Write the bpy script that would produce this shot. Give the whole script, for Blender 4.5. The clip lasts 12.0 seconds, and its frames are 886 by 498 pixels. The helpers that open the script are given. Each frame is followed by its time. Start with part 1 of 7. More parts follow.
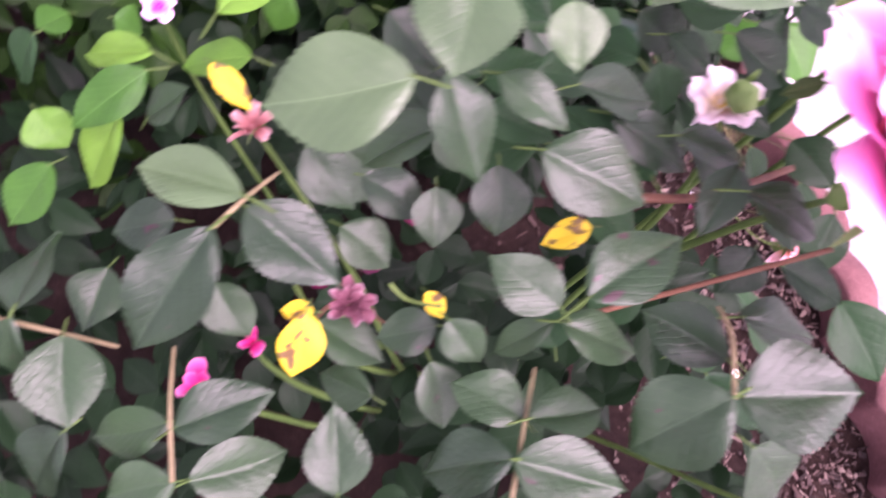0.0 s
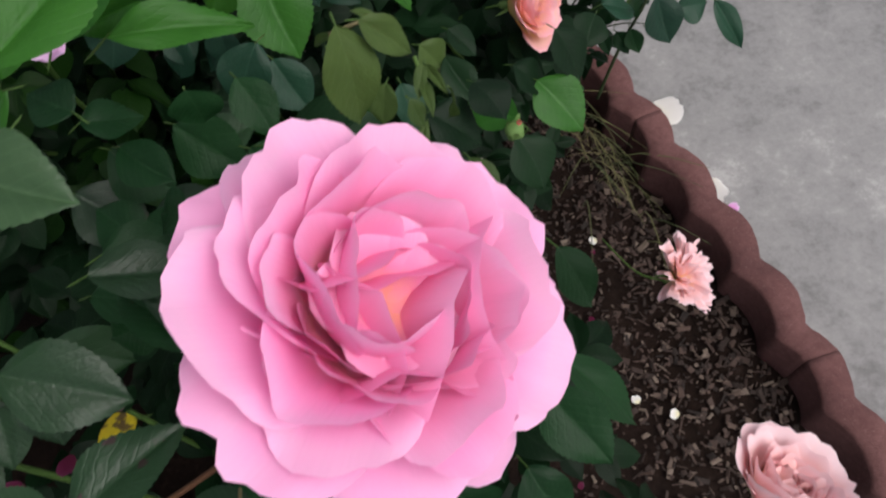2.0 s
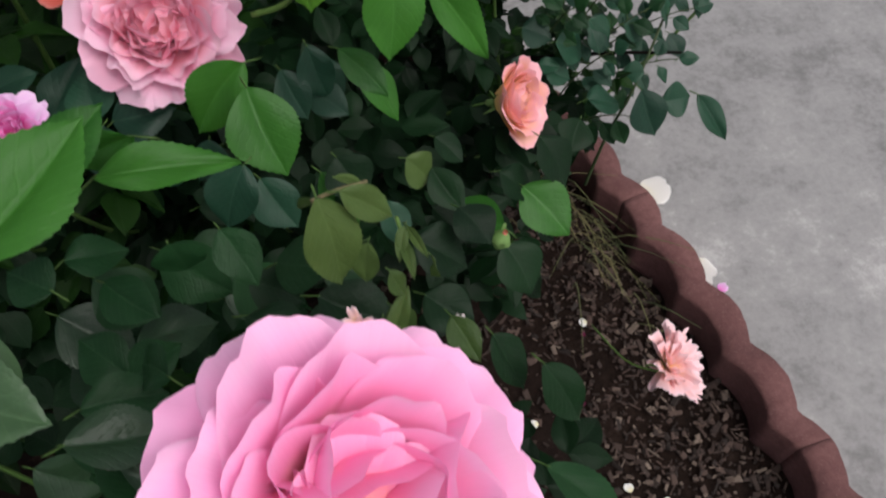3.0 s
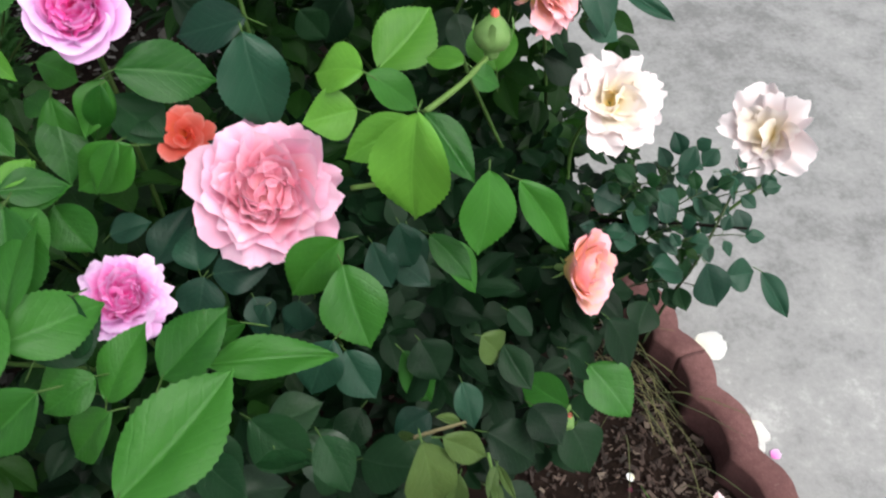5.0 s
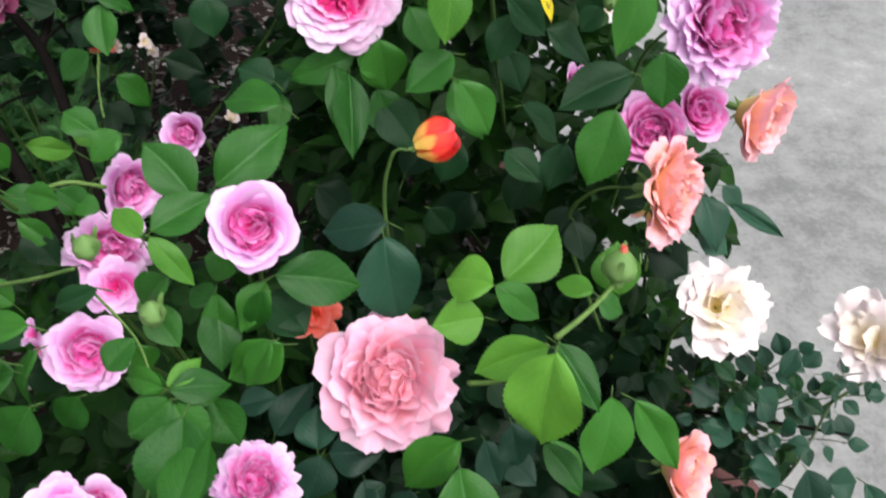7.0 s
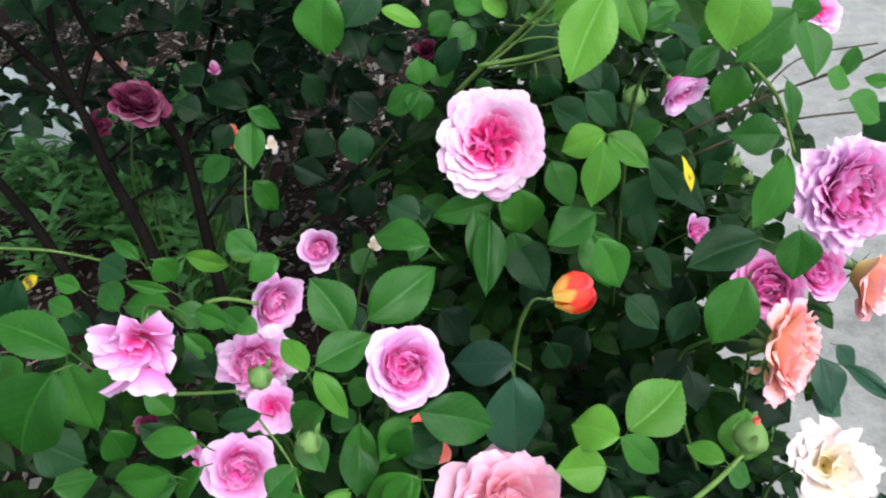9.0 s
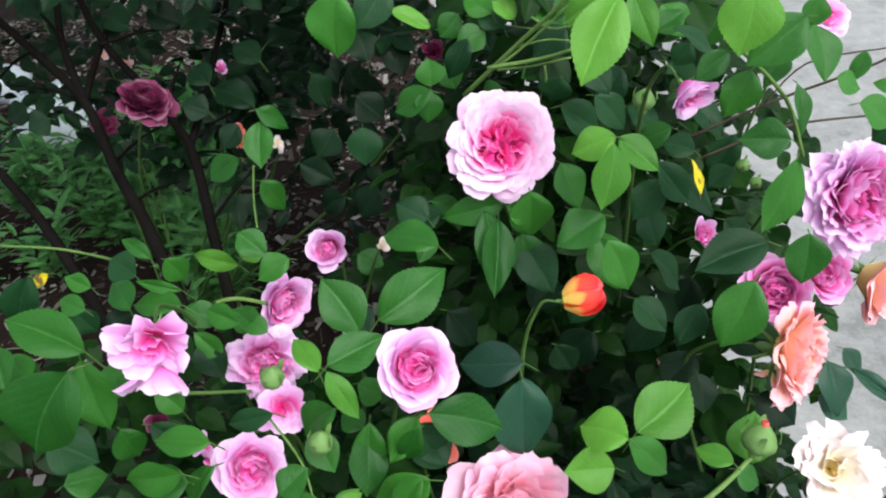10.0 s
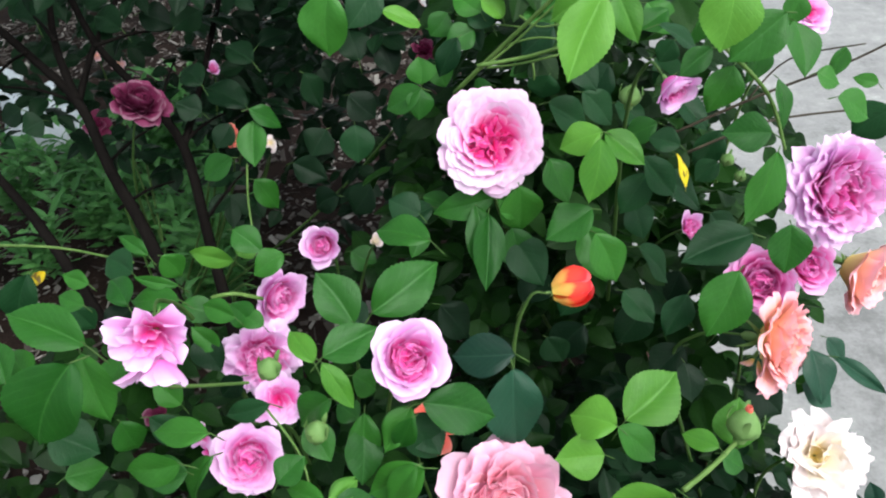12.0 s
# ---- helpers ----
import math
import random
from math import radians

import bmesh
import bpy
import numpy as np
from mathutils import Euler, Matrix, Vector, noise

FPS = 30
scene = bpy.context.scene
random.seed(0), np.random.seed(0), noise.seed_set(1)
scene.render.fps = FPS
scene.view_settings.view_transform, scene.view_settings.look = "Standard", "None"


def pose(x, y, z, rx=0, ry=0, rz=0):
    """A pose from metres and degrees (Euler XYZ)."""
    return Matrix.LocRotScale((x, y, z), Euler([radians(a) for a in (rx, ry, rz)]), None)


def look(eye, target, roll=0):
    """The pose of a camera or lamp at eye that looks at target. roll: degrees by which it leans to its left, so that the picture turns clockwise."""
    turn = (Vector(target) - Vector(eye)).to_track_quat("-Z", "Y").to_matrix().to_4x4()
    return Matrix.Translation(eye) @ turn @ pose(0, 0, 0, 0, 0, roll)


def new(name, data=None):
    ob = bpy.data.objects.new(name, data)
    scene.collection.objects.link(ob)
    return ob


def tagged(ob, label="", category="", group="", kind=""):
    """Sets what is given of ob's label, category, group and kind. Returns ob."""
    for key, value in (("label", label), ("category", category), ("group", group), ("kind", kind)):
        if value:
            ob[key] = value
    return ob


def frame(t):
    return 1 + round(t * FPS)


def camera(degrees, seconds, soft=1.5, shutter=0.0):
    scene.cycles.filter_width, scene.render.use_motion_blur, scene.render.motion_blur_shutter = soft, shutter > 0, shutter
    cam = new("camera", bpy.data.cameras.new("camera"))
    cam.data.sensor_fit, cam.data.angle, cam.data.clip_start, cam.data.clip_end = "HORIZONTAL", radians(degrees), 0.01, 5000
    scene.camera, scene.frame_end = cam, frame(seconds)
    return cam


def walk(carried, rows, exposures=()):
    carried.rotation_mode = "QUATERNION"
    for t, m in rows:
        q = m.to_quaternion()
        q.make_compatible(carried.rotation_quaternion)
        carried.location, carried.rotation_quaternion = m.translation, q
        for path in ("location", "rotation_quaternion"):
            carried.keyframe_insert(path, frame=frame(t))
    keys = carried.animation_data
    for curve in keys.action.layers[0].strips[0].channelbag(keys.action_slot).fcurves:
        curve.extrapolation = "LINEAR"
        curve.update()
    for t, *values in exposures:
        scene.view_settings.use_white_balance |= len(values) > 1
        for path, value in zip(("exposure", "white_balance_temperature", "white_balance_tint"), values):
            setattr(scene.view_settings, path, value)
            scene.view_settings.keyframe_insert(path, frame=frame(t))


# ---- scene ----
cam = camera(60.0, 12.0, soft=2.1, shutter=0.5)
PATH = [
    (0, (0.141, 0.227, 0.96), (0.359, 0.946, -0.894), 16.0),
    (0.5, (0.208, 0.212, 0.967), (0.377, 1.097, -0.819), 4.8),
    (1, (0.278, 0.224, 0.967), (0.312, 1.112, -0.825), -7.3),
    (1.5, (0.313, 0.233, 0.962), (0.425, 1.108, -0.833), -6.0),
    (2, (0.331, 0.243, 0.963), (0.469, 1.135, -0.822), -5.6),
    (2.5, (0.339, 0.261, 0.972), (0.509, 1.207, -0.782), -4.6),
    (3, (0.345, 0.277, 0.983), (0.531, 1.278, -0.738), -4.2),
    (5, (0.331, 0.315, 1.041), (0.45, 1.532, -0.541), -2.9),
    (5.5, (0.328, 0.323, 1.055), (0.407, 1.586, -0.494), -3.9),
    (6, (0.32, 0.333, 1.071), (0.398, 1.655, -0.428), -1.9),
    (6.5, (0.308, 0.338, 1.092), (0.323, 1.737, -0.338), -3.0),
    (7, (0.295, 0.342, 1.11), (0.269, 1.802, -0.257), -3.2),
    (7.5, (0.278, 0.348, 1.127), (0.228, 1.857, -0.184), -2.8),
    (9.5, (0.225, 0.346, 1.181), (0.045, 1.933, -0.024), -1.3),
    (10, (0.224, 0.345, 1.179), (0.058, 1.926, -0.034), -1.1),
    (10.5, (0.224, 0.342, 1.18), (0.07, 1.921, -0.038), -1.0),
    (11, (0.226, 0.341, 1.181), (0.088, 1.929, -0.027), -0.8),
    (11.5, (0.229, 0.337, 1.182), (0.086, 1.923, -0.028), -1.1),
    (12, (0.226, 0.331, 1.183), (0.079, 1.915, -0.03), -1.2),
]
walk(cam, [(t, look(eye, target, roll)) for t, eye, target, roll in PATH],
     exposures=[(0.0, 2.42, 6500, 74), (0.5, 2.52, 6500, 54), (1.0, 1.5, 6500, 15), (1.5, 0.75, 6500, 13), (2.0, 0.26, 6500, 14), (2.5, 0.1, 6500, 16), (3.0, 0.3, 6500, 14),
                (5.0, 1.02, 6400, 8), (7.5, 1.02, 6400, 9), (9.5, 1.15, 6200, 5), (12.0, 1.17, 6200, 5)])

# ---- light: a bright overcast sky ----
world = bpy.data.worlds.new("overcast_sky")
scene.world = world
world.use_nodes = True
wn = world.node_tree.nodes
sky = wn.new("ShaderNodeTexSky")
sky.sky_type = "NISHITA"
sky.sun_disc = False
sky.sun_elevation = radians(58)
sky.sun_rotation = radians(135)
sky.air_density, sky.dust_density, sky.ozone_density = 1.0, 4.0, 1.0
soften = wn.new("ShaderNodeHueSaturation")
soften.inputs["Saturation"].default_value = 0.3
world.node_tree.links.new(sky.outputs[0], soften.inputs["Color"])
world.node_tree.links.new(soften.outputs[0], wn["Background"].inputs["Color"])
wn["Background"].inputs["Strength"].default_value = 0.12

sun_data = bpy.data.lights.new("sun", "SUN")
sun_data.energy, sun_data.angle, sun_data.color = 1.1, radians(50), (1.0, 0.97, 0.92)
sun = new("sun", sun_data)
sun.matrix_basis = look((1.9, -1.0, 4.0), (0.2, 0.7, 0.4))


# ---- materials ----
class Nodes:
    """A small builder for node materials."""

    def __init__(self, name):
        self.mat = bpy.data.materials.new(name)
        self.mat.use_nodes = True
        self.tree = self.mat.node_tree
        self.bsdf = self.tree.nodes["Principled BSDF"]
        self.out = self.tree.nodes["Material Output"]

    def add(self, kind, **inputs):
        node = self.tree.nodes.new("ShaderNode" + kind)
        for key, value in inputs.items():
            self.set(node, key.replace("_", " "), value)
        return node

    def set(self, node, key, value):
        socket = node.inputs[int(key) if key.isdigit() else key]
        if isinstance(value, bpy.types.NodeSocket):
            self.tree.links.new(value, socket)
        else:
            socket.default_value = value

    def math(self, op, a, b=0.0):
        node = self.tree.nodes.new("ShaderNodeMath")
        node.operation = op
        self.set(node, "0", a), self.set(node, "1", b)
        return node.outputs[0]

    def ramp(self, fac, *stops):
        node = self.add("ValToRGB", Fac=fac)
        ramp = node.color_ramp
        while len(ramp.elements) < len(stops):
            ramp.elements.new(0.5)
        for element, (at, colour) in zip(ramp.elements, stops):
            element.position, element.color = at, (*colour, 1)
        return node.outputs[0]

    def mix(self, fac, a, b, mode="MIX"):
        node = self.tree.nodes.new("ShaderNodeMix")
        node.data_type, node.blend_type = "RGBA", mode
        for socket, value in ((node.inputs[0], fac), (node.inputs[6], a), (node.inputs[7], b)):
            if isinstance(value, bpy.types.NodeSocket):
                self.tree.links.new(value, socket)
            else:
                socket.default_value = value if isinstance(value, float) else (*value, 1)
        return node.outputs[2]

    def noise(self, scale, detail=4.0, rough=0.55, vector=None):
        node = self.add("TexNoise", Scale=scale, Detail=detail, Roughness=rough)
        if vector is None:
            vector = self.add("TexCoord").outputs["Object"]
        self.set(node, "Vector", vector)
        return node.outputs["Fac"]

    def bump(self, height, strength, distance):
        return self.add("Bump", Height=height, Strength=strength, Distance=distance).outputs[0]

    def done(self, colour, rough=0.6, normal=None, translucent=0.0, glow=None, spec=0.5):
        self.set(self.bsdf, "Base Color", colour if isinstance(colour, bpy.types.NodeSocket) else (*colour, 1))
        self.set(self.bsdf, "Roughness", rough)
        self.set(self.bsdf, "Specular IOR Level", spec)
        if normal is not None:
            self.set(self.bsdf, "Normal", normal)
        if translucent:
            thin = self.add("BsdfTranslucent")
            if glow is None:
                glow = colour
            self.set(thin, "Color", glow if isinstance(glow, bpy.types.NodeSocket) else (*glow, 1))
            if normal is not None:
                self.set(thin, "Normal", normal)
            both = self.add("MixShader", Fac=translucent)
            self.tree.links.new(self.bsdf.outputs[0], both.inputs[1])
            self.tree.links.new(thin.outputs[0], both.inputs[2])
            self.tree.links.new(both.outputs[0], self.out.inputs[0])
        return self.mat


def leaf_material(name, dark, light, island=False, rough=0.45, spotted=0.0, spec=0.28, spot_size=0.66):
    """Rose leaf: blade colour that differs from leaf to leaf, pale midrib, side veins in relief."""
    n = Nodes(name)
    uv = n.add("UVMap").outputs[0]
    split = n.add("SeparateXYZ", Vector=uv)
    across, along = split.outputs[0], split.outputs[1]
    off = n.math("ABSOLUTE", n.math("SUBTRACT", across, 0.5))
    one = n.add("NewGeometry").outputs["Random Per Island"] if island else n.add("ObjectInfo").outputs["Random"]
    shifted = n.add("VectorMath", Vector=uv)
    n.set(shifted, "1", n.add("CombineXYZ", X=n.math("MULTIPLY", one, 37.0), Y=one, Z=0.0).outputs[0])
    blotch = n.noise(3.5, 3.0, 0.6, shifted.outputs[0])
    tone = n.math("ADD", n.math("MULTIPLY", one, 0.75), n.math("MULTIPLY", n.math("SUBTRACT", blotch, 0.5), 0.5))
    blade = n.ramp(tone, (0.0, dark), (0.9, light))
    drift = n.math("MULTIPLY", n.math("SUBTRACT", n.noise(4.0, 2.0, 0.5, shifted.outputs[0]), 0.5), 0.10)
    vein_wave = n.math("SINE", n.math("MULTIPLY", n.math("ADD", n.math("SUBTRACT", along, n.math("MULTIPLY", off, 0.85)), drift), 48.0))
    vein = n.math("POWER", n.math("MAXIMUM", vein_wave, 0.0), 5.0)
    rib = n.math("LESS_THAN", off, 0.009)
    pale = tuple(min(1.0, c * 1.5 + 0.03) for c in light)
    colour = n.mix(n.math("MULTIPLY", vein, 0.07), blade, pale)
    colour = n.mix(n.math("MULTIPLY", rib, 0.26), colour, pale)
    if spotted:
        spots = n.noise(3.0, 2.0, 0.5, shifted.outputs[0])
        mask = n.math("GREATER_THAN", spots, spot_size)
        colour = n.mix(n.math("MULTIPLY", mask, spotted), colour, (0.06, 0.018, 0.03))
    height = n.math("ADD", n.math("MULTIPLY", vein, -0.15), n.math("MULTIPLY", n.noise(9.0, 3.0, 0.6, shifted.outputs[0]), 1.0))
    normal = n.bump(height, 0.35, 0.0016)
    glow = n.mix(0.5, blade, tuple(min(1.0, c * 2.2) for c in light))
    return n.done(colour, rough, normal, 0.22, glow, spec)


def petal_material(name, root, middle, rim, rough=0.6, root_end=0.25, rim_start=0.8):
    """Rose petal: colour runs from root to rim along the petal, with fine veins and uneven tint."""
    n = Nodes(name)
    uv = n.add("UVMap").outputs[0]
    split = n.add("SeparateXYZ", Vector=uv)
    one = n.add("ObjectInfo").outputs["Random"]
    cloud = n.noise(5.0, 3.0, 0.6)
    along = n.math("ADD", split.outputs[1], n.math("MULTIPLY", n.math("SUBTRACT", one, 0.5), 0.22))
    along = n.math("ADD", along, n.math("MULTIPLY", n.math("SUBTRACT", n.noise(2.5, 2.0, 0.5, uv), 0.5), 0.25))
    colour = n.ramp(along, (0.0, root), (root_end, tuple((a + b) / 2 for a, b in zip(root, middle))), (0.55, middle), (rim_start, tuple((a + b) / 2 for a, b in zip(middle, rim))), (0.95, rim), (1.0, tuple(0.9 * c + 0.08 for c in rim)))
    fan = n.add("Mapping", Vector=uv)
    n.set(fan, "Scale", (26.0, 2.0, 1.0))
    streak = n.noise(1.6, 3.0, 0.6, fan.outputs[0])
    colour = n.mix(n.math("MULTIPLY", n.math("SUBTRACT", streak, 0.4), 0.2), colour, tuple(c * 0.8 for c in middle))
    normal = n.bump(n.math("ADD", n.math("MULTIPLY", streak, 0.6), cloud), 0.25, 0.001)
    return n.done(colour, rough, normal, 0.20, colour, 0.2)


def plain_material(name, dark, light, scale=60.0, rough=0.7, relief=0.3, distance=0.001, spec=0.2):
    n = Nodes(name)
    coarse, fine = n.noise(scale * 0.2, 4.0), n.noise(scale, 5.0, 0.65)
    tone = n.math("ADD", n.math("MULTIPLY", coarse, 0.5), n.math("MULTIPLY", fine, 0.5))
    return n.done(n.ramp(tone, (0.3, dark), (0.7, light)), rough, n.bump(fine, relief, distance), spec=spec)


def concrete_material():
    n = Nodes("weathered_concrete")
    broad, patch, fine, grit = n.noise(2.2, 5.0, 0.6), n.noise(14.0, 5.0, 0.65), n.noise(90.0, 4.0, 0.7), n.noise(420.0, 2.0, 0.6)
    tone = n.math("ADD", n.math("MULTIPLY", broad, 0.36), n.math("MULTIPLY", patch, 0.42))
    tone = n.math("ADD", tone, n.math("MULTIPLY", fine, 0.25))
    colour = n.ramp(tone, (0.40, (0.15, 0.148, 0.145)), (0.50, (0.235, 0.232, 0.229)), (0.58, (0.285, 0.281, 0.275)), (0.66, (0.40, 0.393, 0.384)))
    specks = n.math("GREATER_THAN", grit, 0.67)
    colour = n.mix(n.math("MULTIPLY", specks, 0.5), colour, (0.16, 0.155, 0.15))
    return n.done(colour, 0.6, n.bump(n.math("ADD", fine, n.math("MULTIPLY", grit, 0.5)), 0.35, 0.002))


def brick_red_material():
    n = Nodes("red_cast_concrete")
    broad, fine, grit = n.noise(9.0, 5.0, 0.6), n.noise(120.0, 5.0, 0.7), n.noise(500.0, 2.0, 0.6)
    colour = n.ramp(n.math("ADD", n.math("MULTIPLY", broad, 0.6), n.math("MULTIPLY", fine, 0.4)),
                    (0.3, (0.064, 0.025, 0.024)), (0.5, (0.116, 0.047, 0.044)), (0.7, (0.18, 0.083, 0.077)))
    colour = n.mix(n.math("MULTIPLY", n.math("GREATER_THAN", grit, 0.68), 0.35), colour, (0.36, 0.24, 0.22))
    return n.done(colour, 0.9, n.bump(n.math("ADD", fine, grit), 0.5, 0.002))


def soil_material():
    n = Nodes("dark_garden_soil")
    broad, fine = n.noise(12.0, 5.0, 0.65), n.noise(110.0, 6.0, 0.7)
    colour = n.ramp(n.math("ADD", n.math("MULTIPLY", broad, 0.5), n.math("MULTIPLY", fine, 0.5)),
                    (0.3, (0.006, 0.004, 0.0034)), (0.55, (0.019, 0.0115, 0.009)), (0.75, (0.055, 0.036, 0.029)))
    return n.done(colour, 0.95, n.bump(fine, 0.8, 0.006), spec=0.1)


def island_material(name, *colours, rough=0.85):
    n = Nodes(name)
    one = n.add("NewGeometry").outputs["Random Per Island"]
    stops = [(i / (len(colours) - 1), c) for i, c in enumerate(colours)]
    colour = n.mix(n.math("MULTIPLY", n.noise(200.0), 0.4), n.ramp(one, *stops), (0.05, 0.035, 0.025))
    return n.done(colour, rough)


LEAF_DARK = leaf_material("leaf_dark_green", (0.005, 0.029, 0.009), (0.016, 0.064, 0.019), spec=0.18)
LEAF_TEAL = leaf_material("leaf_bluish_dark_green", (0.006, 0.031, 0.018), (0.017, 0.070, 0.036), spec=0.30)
# Darkened copy of the leaf green: shade of inner leaves painted as colour.
LEAF_DEEP_SHADE = leaf_material("leaf_deep_shade_green", (0.003, 0.013, 0.005), (0.009, 0.034, 0.011), spec=0.14)
LEAF_GLOSS = leaf_material("leaf_glossy_green", (0.008, 0.030, 0.011), (0.022, 0.064, 0.022), spec=0.46, rough=0.40, spotted=0.6, spot_size=0.72)
# Lightened copy for the topmost leaves: skylight painted into the green.
LEAF_SKYLIT = leaf_material("leaf_skylit_green", (0.030, 0.075, 0.028), (0.075, 0.150, 0.058), spec=0.50, rough=0.40)
LEAF_SPOT = leaf_material("leaf_glossy_green_spotted", (0.008, 0.030, 0.011), (0.020, 0.062, 0.021), spotted=0.75, spec=0.46, rough=0.40)
LEAF_MID = leaf_material("leaf_mid_green", (0.012, 0.072, 0.008), (0.042, 0.172, 0.018), spec=0.26)
LEAF_FRESH = leaf_material("leaf_fresh_green", (0.042, 0.150, 0.014), (0.115, 0.300, 0.032), spec=0.26)
LEAF_OLIVE = leaf_material("leaf_wilted_olive", (0.030, 0.062, 0.014), (0.075, 0.125, 0.032), spec=0.2)
LEAF_YELLOW = leaf_material("leaf_yellow", (0.58, 0.44, 0.012), (0.70, 0.57, 0.020), spotted=0.92, spot_size=0.57)
# Filler leaf greens with the shade inside the bushes put into the colour.
FILL_SHADED = leaf_material("foliage_shaded_green", (0.002, 0.009, 0.003), (0.008, 0.030, 0.010), island=True, spec=0.12)
FILL_HALF_SHADED = leaf_material("foliage_half_shaded_green", (0.003, 0.014, 0.0025), (0.014, 0.052, 0.006), island=True, spec=0.12)
HERB = leaf_material("herb_green", (0.04, 0.14, 0.036), (0.13, 0.33, 0.09), island=True)
STEM_GREEN = plain_material("stem_green", (0.06, 0.13, 0.025), (0.14, 0.23, 0.06), 80.0, 0.5)
STEM_TAN = plain_material("stem_tan", (0.10, 0.09, 0.04), (0.24, 0.20, 0.11), 80.0, 0.6)
STEM_TWIG = plain_material("twig_brown", (0.03, 0.024, 0.016), (0.075, 0.06, 0.04), 80.0, 0.7)
STEM_RED = plain_material("stem_reddish", (0.08, 0.035, 0.02), (0.16, 0.08, 0.045), 80.0, 0.5)
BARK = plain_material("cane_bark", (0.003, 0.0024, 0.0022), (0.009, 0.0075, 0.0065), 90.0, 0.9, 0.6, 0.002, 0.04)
STEM_DARK = plain_material("stem_shaded_green", (0.02, 0.035, 0.012), (0.05, 0.075, 0.03), 80.0, 0.6)
STEM_LEAF = plain_material("leaf_stalk_green", (0.03, 0.07, 0.015), (0.08, 0.15, 0.035), 80.0, 0.5)
SEPAL = plain_material("sepal_green", (0.08, 0.17, 0.04), (0.17, 0.28, 0.09), 90.0, 0.55)
STONE = plain_material("pale_stone", (0.42, 0.47, 0.50), (0.66, 0.70, 0.72), 30.0, 0.8)
CONCRETE, EDGING, SOIL = concrete_material(), brick_red_material(), soil_material()
MULCH = island_material("mulch_chips", (0.010, 0.006, 0.005), (0.022, 0.012, 0.009), (0.034, 0.019, 0.014), (0.05, 0.029, 0.022), (0.085, 0.052, 0.04), (0.20, 0.155, 0.12))
LITTER = island_material("pale_litter", (0.02, 0.015, 0.012), (0.04, 0.032, 0.027), (0.08, 0.069, 0.06), (0.17, 0.155, 0.138), (0.36, 0.34, 0.31))
GRASS = island_material("dry_grass", (0.035, 0.055, 0.014), (0.09, 0.10, 0.03), (0.20, 0.17, 0.07))
PETALS = {
    "big_pink_core": petal_material("petal_rose_pink_core", (0.98, 0.44, 0.26), (0.97, 0.34, 0.60), (0.98, 0.50, 0.76)),
    "salmon_core": petal_material("petal_salmon_core", (0.96, 0.38, 0.36), (0.94, 0.42, 0.53), (0.95, 0.58, 0.72)),
    "mauve_core": petal_material("petal_mauve_core", (0.80, 0.01, 0.20), (0.83, 0.11, 0.46), (0.87, 0.46, 0.78)),
    "rosette_core": petal_material("petal_rosette_core", (0.9, 0.01, 0.22), (0.93, 0.09, 0.44), (0.97, 0.64, 0.89), root_end=0.4),
    "cream_core": petal_material("petal_cream_core", (0.87, 0.68, 0.18), (0.84, 0.74, 0.60), (0.84, 0.75, 0.71), root_end=0.25),
    "apricot_core": petal_material("petal_apricot_core", (0.97, 0.68, 0.18), (0.96, 0.52, 0.34), (0.95, 0.49, 0.54)),
    "big_pink": petal_material("petal_rose_pink", (0.97, 0.34, 0.34), (0.97, 0.32, 0.63), (0.98, 0.50, 0.77)),
    "salmon": petal_material("petal_salmon_pink", (0.93, 0.33, 0.42), (0.92, 0.41, 0.58), (0.94, 0.57, 0.74)),
    "mauve": petal_material("petal_mauve_pink", (0.82, 0.09, 0.46), (0.83, 0.37, 0.74), (0.86, 0.58, 0.85)),
    "rosette": petal_material("petal_rosette_pink", (0.86, 0.08, 0.38), (0.86, 0.42, 0.70), (0.89, 0.64, 0.84), root_end=0.35),
    "apricot": petal_material("petal_apricot", (0.97, 0.74, 0.24), (0.96, 0.54, 0.36), (0.96, 0.48, 0.54), root_end=0.48),
    "cream": petal_material("petal_cream_blush", (0.90, 0.78, 0.40), (0.85, 0.72, 0.71), (0.88, 0.78, 0.79), root_end=0.2),
    "blush": petal_material("petal_pale_peach", (0.97, 0.72, 0.24), (0.96, 0.58, 0.56), (0.97, 0.70, 0.74)),
    "coral": petal_material("petal_coral_red", (0.80, 0.20, 0.04), (0.80, 0.12, 0.08), (0.85, 0.20, 0.16)),
    "flame": petal_material("petal_flame", (0.95, 0.70, 0.14), (0.87, 0.07, 0.04), (0.80, 0.02, 0.03), root_end=0.44),
    "flame_core": petal_material("petal_flame_yellow", (0.94, 0.66, 0.10), (0.93, 0.60, 0.14), (0.90, 0.36, 0.08)),
    "wilted": petal_material("petal_wilted", (0.08, 0.026, 0.036), (0.12, 0.042, 0.056), (0.18, 0.075, 0.095)),
    "faded": petal_material("petal_faded_pink", (0.26, 0.06, 0.06), (0.38, 0.15, 0.14), (0.50, 0.27, 0.26)),
    "crimson": petal_material("petal_crimson_pink", (0.50, 0.01, 0.10), (0.62, 0.04, 0.20), (0.70, 0.16, 0.36)),
    # Magenta taken darker, so the shaded shrub's gloom sits in the petal colour.
    "magenta": petal_material("petal_magenta_shaded", (0.09, 0.003, 0.024), (0.115, 0.008, 0.040), (0.15, 0.023, 0.070)),
    "white": petal_material("petal_fallen_white", (0.85, 0.78, 0.45), (0.86, 0.84, 0.78), (0.88, 0.87, 0.84)),
}


